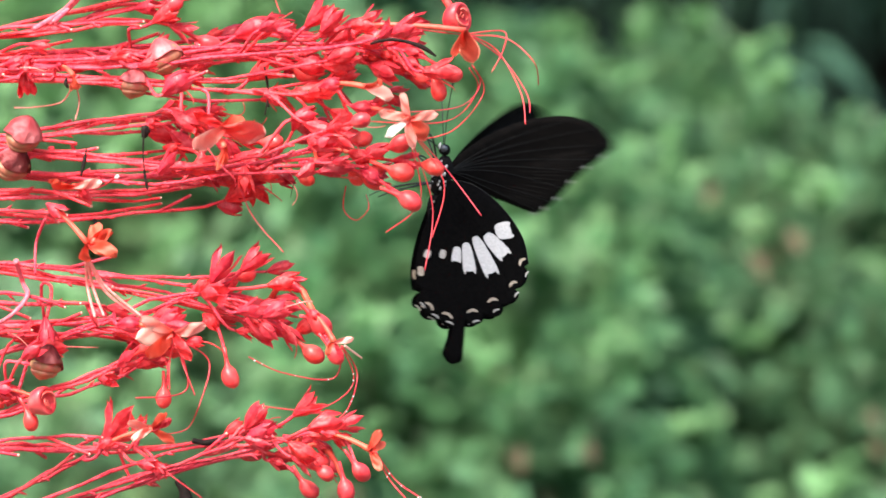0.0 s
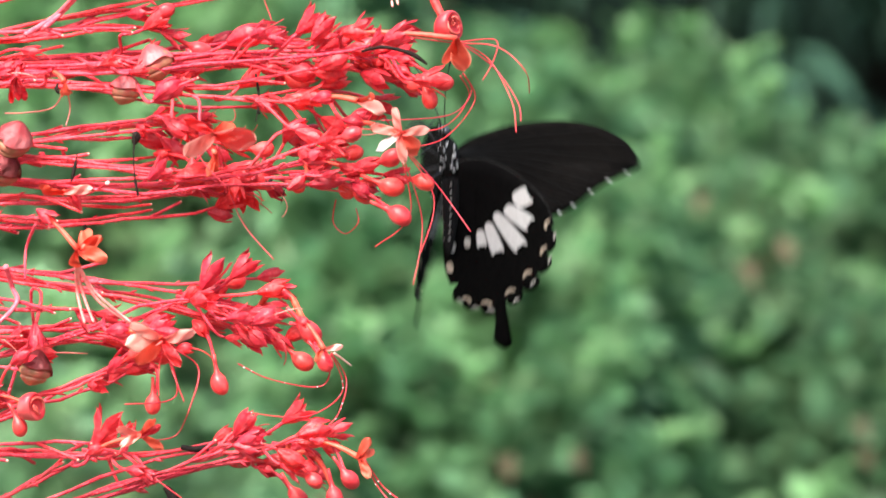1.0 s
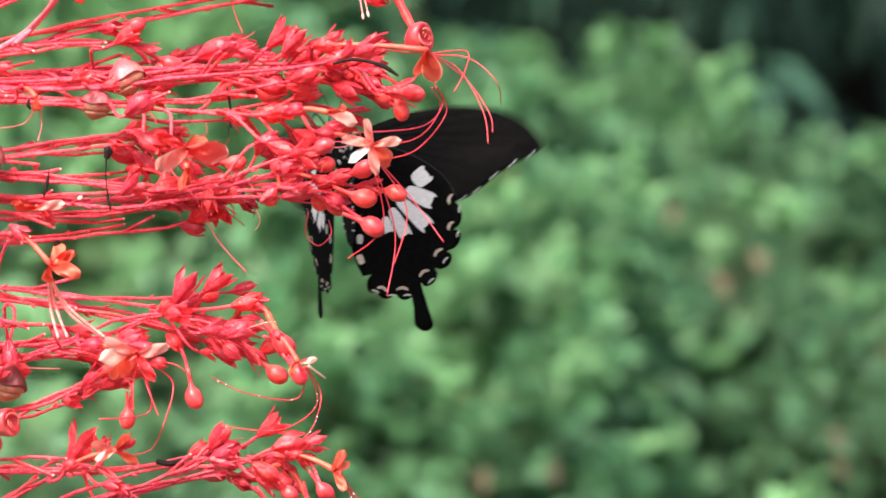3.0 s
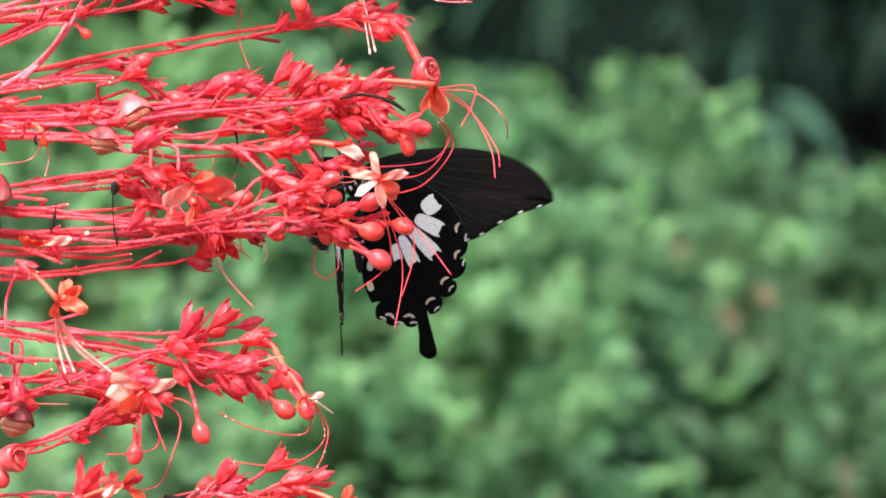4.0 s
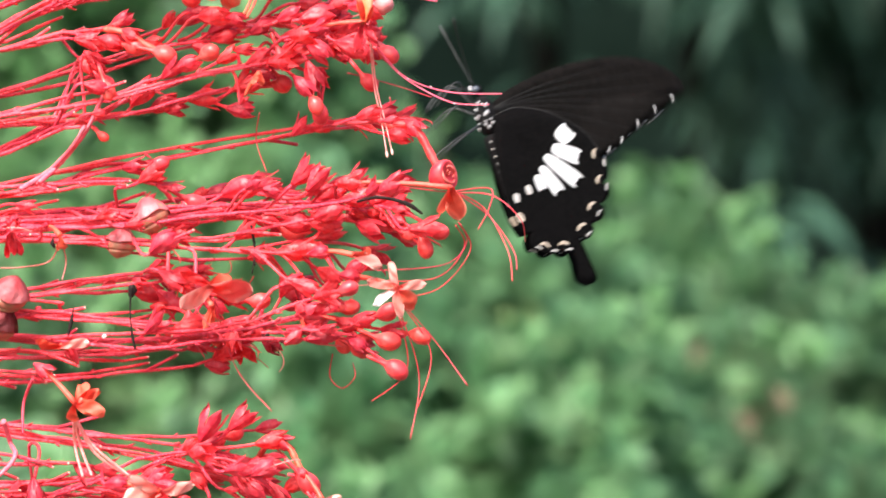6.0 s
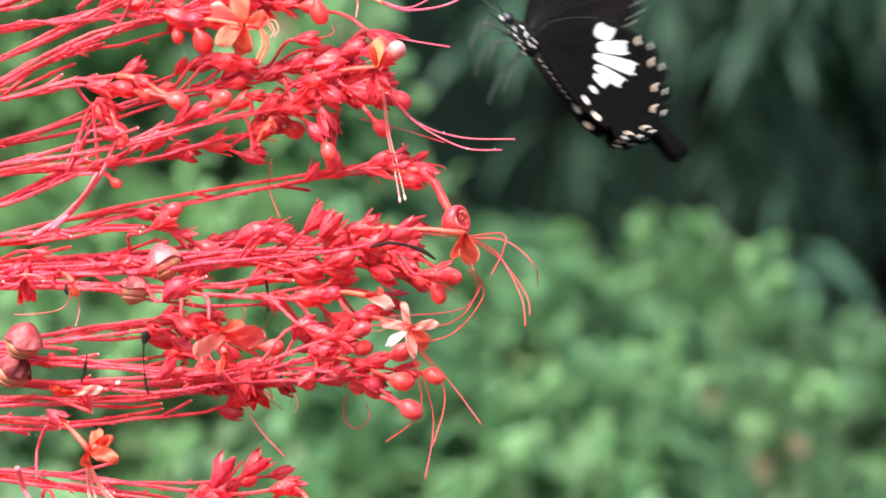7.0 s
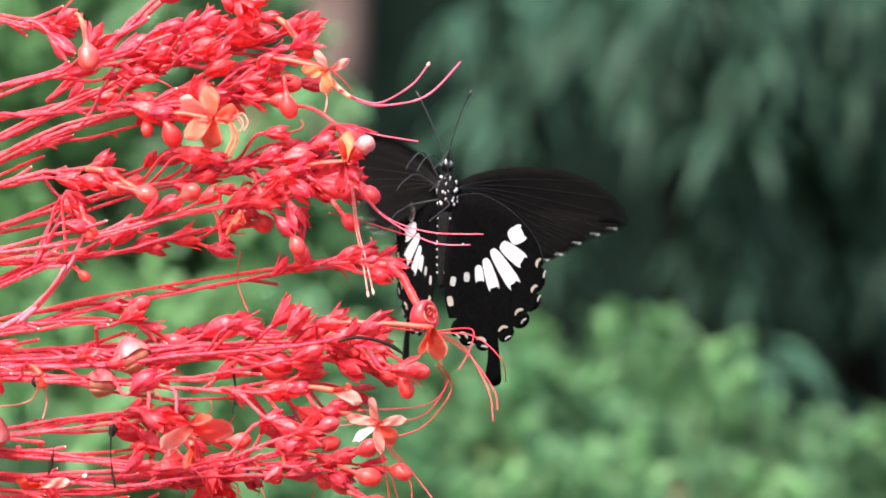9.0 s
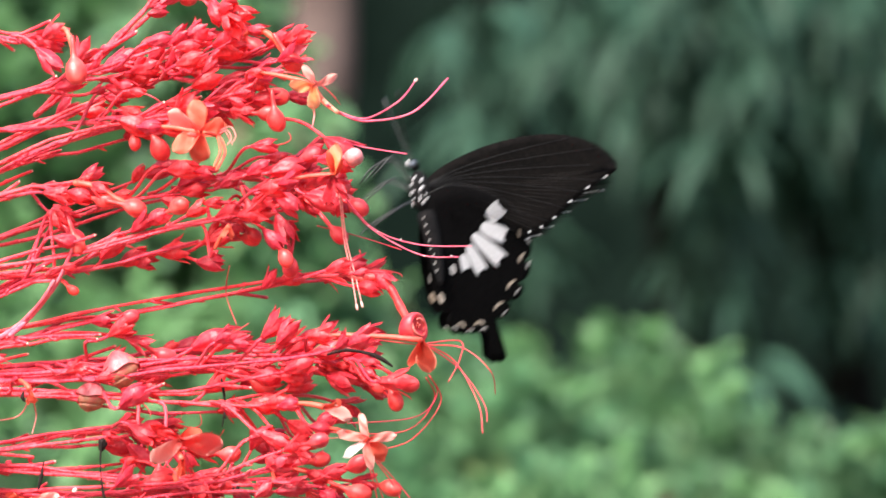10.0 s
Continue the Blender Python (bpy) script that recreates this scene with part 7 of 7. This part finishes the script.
    walk(wings["fore_right"], beating([
        (0.0, hinge(-0.0022, 0.0012, 0.0018, -40.0, 15.6)),
        (0.1, hinge(-0.0022, 0.0012, 0.0018, -48.0, 14.4)),
        (0.2, hinge(-0.0022, 0.0012, 0.0018, -78.7, -1.8)),
        (0.3, hinge(-0.0022, 0.0012, 0.0018, -87.3, -5.1)),
        (0.4, hinge(-0.0022, 0.0012, 0.0018, -36.7, 2.0)),
        (0.5, hinge(-0.0022, 0.0012, 0.0018, -36.7, -0.1)),
        (0.6, hinge(-0.0022, 0.0012, 0.0018, -49.7, 2.0)),
        (0.7, hinge(-0.0022, 0.0012, 0.0018, -68.9, 2.9)),
        (0.8, hinge(-0.0022, 0.0012, 0.0018, -80.1, 3.0)),
        (0.9, hinge(-0.0022, 0.0012, 0.0018, -63.2, 5.4)),
        (1.0, hinge(-0.0022, 0.0012, 0.0018, -27.3, -8.8)),
        (1.1, hinge(-0.0022, 0.0012, 0.0018, -38.5, 2.3)),
        (1.2, hinge(-0.0022, 0.0012, 0.0018, -32.4, 6.6)),
        (1.3, hinge(-0.0022, 0.0012, 0.0018, -44.0, -3.0)),
        (1.4, hinge(-0.0022, 0.0012, 0.0018, -75.0, -5.0)),
        (1.5, hinge(-0.0022, 0.0012, 0.0018, -25.8, -1.3)),
        (1.6, hinge(-0.0022, 0.0012, 0.0018, -40.6, -0.0)),
        (1.7, hinge(-0.0022, 0.0012, 0.0018, -42.0, -2.6)),
        (1.8, hinge(-0.0022, 0.0012, 0.0018, -28.4, -0.4)),
        (1.9, hinge(-0.0022, 0.0012, 0.0018, -37.5, 2.6)),
        (2.0, hinge(-0.0022, 0.0012, 0.0018, -44.5, -13.5)),
        (2.1, hinge(-0.0022, 0.0012, 0.0018, -50.0, -3.7)),
        (2.2, hinge(-0.0022, 0.0012, 0.0018, -41.8, -5.1)),
        (2.3, hinge(-0.0022, 0.0012, 0.0018, -41.9, -5.9)),
        (2.4, hinge(-0.0022, 0.0012, 0.0018, -52.2, -2.6)),
        (2.5, hinge(-0.0022, 0.0012, 0.0018, -53.6, -11.1)),
        (2.6, hinge(-0.0022, 0.0012, 0.0018, -50.3, -3.3)),
        (2.7, hinge(-0.0022, 0.0012, 0.0018, -53.7, -12.6)),
        (2.8, hinge(-0.0022, 0.0012, 0.0018, -55.0, -5.8)),
        (2.9, hinge(-0.0022, 0.0012, 0.0018, -55.0, 2.0)),
        (3.0, hinge(-0.0022, 0.0012, 0.0018, -55.0, -11.1)),
        (3.1, hinge(-0.0022, 0.0012, 0.0018, -55.0, -24.9)),
        (3.2, hinge(-0.0022, 0.0012, 0.0018, -55.0, -19.7)),
        (3.3, hinge(-0.0022, 0.0012, 0.0018, -55.0, -7.3)),
        (3.4, hinge(-0.0022, 0.0012, 0.0018, -55.0, -5.0)),
        (3.5, hinge(-0.0022, 0.0012, 0.0018, -55.0, -21.3)),
        (3.6, hinge(-0.0022, 0.0012, 0.0018, -55.0, -29.0)),
        (3.7, hinge(-0.0022, 0.0012, 0.0018, -55.0, -21.8)),
        (3.8, hinge(-0.0022, 0.0012, 0.0018, -55.0, -23.6)),
        (3.9, hinge(-0.0022, 0.0012, 0.0018, -55.0, -16.8)),
        (4.0, hinge(-0.0022, 0.0012, 0.0018, -55.0, -16.1)),
        (4.1, hinge(-0.0022, 0.0012, 0.0018, -55.0, -21.3)),
        (4.2, hinge(-0.0022, 0.0012, 0.0018, -54.8, -11.2)),
        (4.3, hinge(-0.0022, 0.0012, 0.0018, -47.8, -36.6)),
        (4.4, hinge(-0.0022, 0.0012, 0.0018, -71.9, -14.7)),
        (4.5, hinge(-0.0022, 0.0012, 0.0018, -64.4, -9.9)),
        (4.6, hinge(-0.0022, 0.0012, 0.0018, -65.5, -20.3)),
        (4.8, hinge(-0.0022, 0.0012, 0.0018, -70.6, -9.2)),
        (4.9, hinge(-0.0022, 0.0012, 0.0018, -75.5, -12.0)),
        (5.0, hinge(-0.0022, 0.0012, 0.0018, -70.6, -14.8)),
        (5.1, hinge(-0.0022, 0.0012, 0.0018, -64.0, -29.3)),
        (5.2, hinge(-0.0022, 0.0012, 0.0018, -26.8, -36.0)),
        (5.3, hinge(-0.0022, 0.0012, 0.0018, -42.1, -21.8)),
        (5.4, hinge(-0.0022, 0.0012, 0.0018, -45.6, -22.9)),
        (5.5, hinge(-0.0022, 0.0012, 0.0018, -69.9, -10.6)),
        (5.6, hinge(-0.0022, 0.0012, 0.0018, -86.7, -16.1)),
        (5.7, hinge(-0.0022, 0.0012, 0.0018, -79.6, -20.0)),
        (5.8, hinge(-0.0022, 0.0012, 0.0018, -68.7, -24.1)),
        (5.9, hinge(-0.0022, 0.0012, 0.0018, -58.1, -29.9)),
        (6.0, hinge(-0.0022, 0.0012, 0.0018, -75.1, -15.5)),
        (6.1, hinge(-0.0022, 0.0012, 0.0018, -65.0, -3.2)),
        (6.2, hinge(-0.0022, 0.0012, 0.0018, -74.8, -11.1)),
        (6.3, hinge(-0.0022, 0.0012, 0.0018, -60.1, -21.0)),
        (6.4, hinge(-0.0022, 0.0012, 0.0018, -66.0, -17.1)),
        (6.5, hinge(-0.0022, 0.0012, 0.0018, -80.0, -3.8)),
        (6.6, hinge(-0.0022, 0.0012, 0.0018, -84.2, 1.0)),
        (6.7, hinge(-0.0022, 0.0012, 0.0018, -89.7, -7.8)),
        (6.8, hinge(-0.0022, 0.0012, 0.0018, -89.5, -10.5)),
        (6.9, hinge(-0.0022, 0.0012, 0.0018, -58.3, -3.7)),
        (7.0, hinge(-0.0022, 0.0012, 0.0018, -60.0, -1.0)),
        (7.1, hinge(-0.0022, 0.0012, 0.0018, -42.3, -0.5)),
        (7.2, hinge(-0.0022, 0.0012, 0.0018, -51.3, -9.4)),
        (7.3, hinge(-0.0022, 0.0012, 0.0018, -41.2, -15.2)),
        (7.4, hinge(-0.0022, 0.0012, 0.0018, -43.0, -15.5)),
        (7.5, hinge(-0.0022, 0.0012, 0.0018, -11.0, -5.5)),
        (7.6, hinge(-0.0022, 0.0012, 0.0018, -59.0, -19.3)),
        (7.7, hinge(-0.0022, 0.0012, 0.0018, -65.7, -18.2)),
        (7.8, hinge(-0.0022, 0.0012, 0.0018, -88.3, -13.2)),
        (7.9, hinge(-0.0022, 0.0012, 0.0018, -68.9, -29.3)),
        (8.0, hinge(-0.0022, 0.0012, 0.0018, -70.8, -27.7)),
        (8.1, hinge(-0.0022, 0.0012, 0.0018, -78.1, -13.2)),
        (8.2, hinge(-0.0022, 0.0012, 0.0018, -54.5, -15.2)),
        (8.3, hinge(-0.0022, 0.0012, 0.0018, -83.0, -16.2)),
        (8.4, hinge(-0.0022, 0.0012, 0.0018, -80.2, -13.3)),
        (8.5, hinge(-0.0022, 0.0012, 0.0018, -68.2, -21.3)),
        (8.6, hinge(-0.0022, 0.0012, 0.0018, -72.7, -14.8)),
        (8.7, hinge(-0.0022, 0.0012, 0.0018, -89.9, -11.3)),
        (8.8, hinge(-0.0022, 0.0012, 0.0018, -89.2, -13.3)),
        (8.9, hinge(-0.0022, 0.0012, 0.0018, -54.3, -18.0)),
        (9.0, hinge(-0.0022, 0.0012, 0.0018, -17.6, 2.8)),
        (9.1, hinge(-0.0022, 0.0012, 0.0018, -26.8, -6.9)),
        (9.2, hinge(-0.0022, 0.0012, 0.0018, -79.0, -6.2)),
        (9.3, hinge(-0.0022, 0.0012, 0.0018, -72.0, -8.6)),
        (9.4, hinge(-0.0022, 0.0012, 0.0018, -81.2, 0.1)),
        (9.5, hinge(-0.0022, 0.0012, 0.0018, -70.8, -6.5)),
        (9.6, hinge(-0.0022, 0.0012, 0.0018, -88.6, -2.3)),
        (9.7, hinge(-0.0022, 0.0012, 0.0018, -69.9, -2.6)),
        (9.8, hinge(-0.0022, 0.0012, 0.0018, -81.3, -4.1)),
        (9.9, hinge(-0.0022, 0.0012, 0.0018, -67.8, -7.8)),
        (10.0, hinge(-0.0022, 0.0012, 0.0018, -77.5, -10.3)),
    ], -1))
    walk(wings["hind_right"], [
        (0.0, hinge(-0.0022, 0.0016, -0.0012, -91.5, -12.2, 24.5)),
        (0.1, hinge(-0.0022, 0.0016, -0.0012, -79.0, -12.2, 21.1)),
        (0.2, hinge(-0.0022, 0.0016, -0.0012, -86.1, -8.5, 17.6)),
        (0.3, hinge(-0.0022, 0.0016, -0.0012, -99.8, -13.0, 14.2)),
        (0.4, hinge(-0.0022, 0.0016, -0.0012, -60.5, 14.0, -13.8)),
        (0.5, hinge(-0.0022, 0.0016, -0.0012, -60.5, 15.6, -13.8)),
        (0.6, hinge(-0.0022, 0.0016, -0.0012, -69.3, -7.3, 4.2)),
        (0.7, hinge(-0.0022, 0.0016, -0.0012, -78.4, -3.8, 1.2)),
        (0.8, hinge(-0.0022, 0.0016, -0.0012, -100.5, -10.4, -1.8)),
        (0.9, hinge(-0.0022, 0.0016, -0.0012, -90.0, -7.4, -4.8)),
        (1.0, hinge(-0.0022, 0.0016, -0.0012, -43.9, 6.0, -16.9)),
        (1.1, hinge(-0.0022, 0.0016, -0.0012, -55.1, 9.7, -16.9)),
        (1.2, hinge(-0.0022, 0.0016, -0.0012, -49.0, 10.2, -16.9)),
        (1.3, hinge(-0.0022, 0.0016, -0.0012, -70.2, -11.0, -1.0)),
        (1.4, hinge(-0.0022, 0.0016, -0.0012, -92.8, -8.1, -0.5)),
        (1.5, hinge(-0.0022, 0.0016, -0.0012, -35.6, 16.8, -9.6)),
        (1.6, hinge(-0.0022, 0.0016, -0.0012, -61.8, 15.3, -9.1)),
        (1.7, hinge(-0.0022, 0.0016, -0.0012, -70.6, 12.6, -5.0)),
        (1.8, hinge(-0.0022, 0.0016, -0.0012, -40.4, 18.0, -5.5)),
        (1.9, hinge(-0.0022, 0.0016, -0.0012, -49.5, 17.7, -5.5)),
        (2.0, hinge(-0.0022, 0.0016, -0.0012, -56.5, 14.9, -5.5)),
        (2.1, hinge(-0.0022, 0.0016, -0.0012, -62.0, 17.0, -5.5)),
        (2.2, hinge(-0.0022, 0.0016, -0.0012, -53.8, 14.8, -5.5)),
        (2.3, hinge(-0.0022, 0.0016, -0.0012, -53.9, 15.5, -5.5)),
        (2.4, hinge(-0.0022, 0.0016, -0.0012, -54.2, 24.5, -1.8)),
        (2.5, hinge(-0.0022, 0.0016, -0.0012, -55.6, 19.0, -1.8)),
        (2.6, hinge(-0.0022, 0.0016, -0.0012, -53.3, 20.4, -1.9)),
        (2.7, hinge(-0.0022, 0.0016, -0.0012, -57.6, 15.5, -2.0)),
        (2.8, hinge(-0.0022, 0.0016, -0.0012, -59.8, 15.7, -2.1)),
        (2.9, hinge(-0.0022, 0.0016, -0.0012, -60.8, 15.1, -2.2)),
        (3.0, hinge(-0.0022, 0.0016, -0.0012, -61.7, 13.6, -2.3)),
        (3.1, hinge(-0.0022, 0.0016, -0.0012, -62.6, 12.9, -2.4)),
        (3.2, hinge(-0.0022, 0.0016, -0.0012, -63.6, 11.4, -2.5)),
        (3.3, hinge(-0.0022, 0.0016, -0.0012, -64.5, 10.7, -2.6)),
        (3.4, hinge(-0.0022, 0.0016, -0.0012, -65.4, 9.5, -2.7)),
        (3.5, hinge(-0.0022, 0.0016, -0.0012, -66.4, 8.0, -2.8)),
        (3.6, hinge(-0.0022, 0.0016, -0.0012, -67.3, 7.2, -2.9)),
        (3.7, hinge(-0.0022, 0.0016, -0.0012, -68.2, 5.7, -3.0)),
        (3.8, hinge(-0.0022, 0.0016, -0.0012, -69.2, 3.9, -3.1)),
        (3.9, hinge(-0.0022, 0.0016, -0.0012, -70.1, 2.1, -3.2)),
        (4.0, hinge(-0.0022, 0.0016, -0.0012, -71.0, 5.2, -3.3)),
        (4.1, hinge(-0.0022, 0.0016, -0.0012, -71.0, -0.3, -3.3)),
        (4.2, hinge(-0.0022, 0.0016, -0.0012, -70.8, 12.8, -3.3)),
        (4.3, hinge(-0.0022, 0.0016, -0.0012, -47.8, -19.3, 0.0)),
        (4.4, hinge(-0.0022, 0.0016, -0.0012, -95.5, -7.8, -7.1)),
        (4.5, hinge(-0.0022, 0.0016, -0.0012, -80.8, 5.0, -14.1)),
        (4.6, hinge(-0.0022, 0.0016, -0.0012, -84.5, -3.2, -11.6)),
        (4.8, hinge(-0.0022, 0.0016, -0.0012, -114.1, -5.0, -6.7)),
        (4.9, hinge(-0.0022, 0.0016, -0.0012, -115.2, -1.0, -4.2)),
        (5.0, hinge(-0.0022, 0.0016, -0.0012, -118.1, -5.6, -1.7)),
        (5.1, hinge(-0.0022, 0.0016, -0.0012, -117.5, -1.3, -0.4)),
        (5.2, hinge(-0.0022, 0.0016, -0.0012, -26.8, -3.3, 0.0)),
        (5.3, hinge(-0.0022, 0.0016, -0.0012, -42.1, -6.6, 0.0)),
        (5.4, hinge(-0.0022, 0.0016, -0.0012, -93.5, -3.2, 2.4)),
        (5.5, hinge(-0.0022, 0.0016, -0.0012, -88.1, -2.5, 4.9)),
        (5.6, hinge(-0.0022, 0.0016, -0.0012, -89.8, -5.2, 5.4)),
        (5.7, hinge(-0.0022, 0.0016, -0.0012, -83.0, -1.1, 5.9)),
        (5.8, hinge(-0.0022, 0.0016, -0.0012, -74.8, -3.4, 6.4)),
        (5.9, hinge(-0.0022, 0.0016, -0.0012, -73.2, -4.6, 7.0)),
        (6.0, hinge(-0.0022, 0.0016, -0.0012, -79.2, -5.9, 7.5)),
        (6.1, hinge(-0.0022, 0.0016, -0.0012, -71.0, -6.7, 8.0)),
        (6.2, hinge(-0.0022, 0.0016, -0.0012, -79.4, -8.2, 8.5)),
        (6.3, hinge(-0.0022, 0.0016, -0.0012, -68.8, -8.9, 9.0)),
        (6.4, hinge(-0.0022, 0.0016, -0.0012, -71.7, -10.1, 9.5)),
        (6.5, hinge(-0.0022, 0.0016, -0.0012, -85.5, -11.6, 10.1)),
        (6.6, hinge(-0.0022, 0.0016, -0.0012, -90.5, -12.7, 10.6)),
        (6.7, hinge(-0.0022, 0.0016, -0.0012, -95.9, -15.5, 11.1)),
        (6.8, hinge(-0.0022, 0.0016, -0.0012, -95.8, -19.4, 11.6)),
        (6.9, hinge(-0.0022, 0.0016, -0.0012, -93.6, -13.7, 12.1)),
        (7.0, hinge(-0.0022, 0.0016, -0.0012, -80.6, -8.0, 12.6)),
        (7.1, hinge(-0.0022, 0.0016, -0.0012, -66.2, -48.4, 11.4)),
        (7.2, hinge(-0.0022, 0.0016, -0.0012, -51.3, -4.1, 0.0)),
        (7.3, hinge(-0.0022, 0.0016, -0.0012, -41.2, -2.8, 0.0)),
        (7.4, hinge(-0.0022, 0.0016, -0.0012, -52.0, -8.6, 0.0)),
        (7.5, hinge(-0.0022, 0.0016, -0.0012, -93.3, -0.2, 6.2)),
        (7.6, hinge(-0.0022, 0.0016, -0.0012, -96.1, -2.5, 3.2)),
        (7.7, hinge(-0.0022, 0.0016, -0.0012, -104.4, -6.9, 4.5)),
        (7.8, hinge(-0.0022, 0.0016, -0.0012, -103.4, -6.8, 3.7)),
        (7.9, hinge(-0.0022, 0.0016, -0.0012, -98.4, -16.5, 2.9)),
        (8.0, hinge(-0.0022, 0.0016, -0.0012, -89.8, -22.2, 2.1)),
        (8.1, hinge(-0.0022, 0.0016, -0.0012, -86.6, -9.9, -0.4)),
        (8.2, hinge(-0.0022, 0.0016, -0.0012, -77.4, -8.4, -2.9)),
        (8.3, hinge(-0.0022, 0.0016, -0.0012, -87.5, -5.7, -5.3)),
        (8.4, hinge(-0.0022, 0.0016, -0.0012, -78.9, -3.2, -7.8)),
        (8.5, hinge(-0.0022, 0.0016, -0.0012, -76.3, -6.1, -10.2)),
        (8.6, hinge(-0.0022, 0.0016, -0.0012, -79.9, -3.7, -7.6)),
        (8.7, hinge(-0.0022, 0.0016, -0.0012, -79.8, 1.1, -5.0)),
        (8.8, hinge(-0.0022, 0.0016, -0.0012, -78.1, -4.7, -2.3)),
        (8.9, hinge(-0.0022, 0.0016, -0.0012, -76.1, -0.9, 0.2)),
        (9.0, hinge(-0.0022, 0.0016, -0.0012, -32.6, 11.5, 2.7)),
        (9.1, hinge(-0.0022, 0.0016, -0.0012, -43.8, 11.6, 2.7)),
        (9.2, hinge(-0.0022, 0.0016, -0.0012, -80.8, -6.1, 1.3)),
        (9.3, hinge(-0.0022, 0.0016, -0.0012, -80.2, -9.2, 0.5)),
        (9.4, hinge(-0.0022, 0.0016, -0.0012, -80.7, -9.2, -0.4)),
        (9.5, hinge(-0.0022, 0.0016, -0.0012, -68.2, -11.3, -1.2)),
        (9.6, hinge(-0.0022, 0.0016, -0.0012, -87.0, -3.7, -3.8)),
        (9.7, hinge(-0.0022, 0.0016, -0.0012, -68.9, 0.9, -6.4)),
        (9.8, hinge(-0.0022, 0.0016, -0.0012, -79.5, 6.0, -9.1)),
        (9.9, hinge(-0.0022, 0.0016, -0.0012, -66.6, -3.7, -11.7)),
        (10.0, hinge(-0.0022, 0.0016, -0.0012, -77.6, 0.6, -14.3)),
    ])


motions()
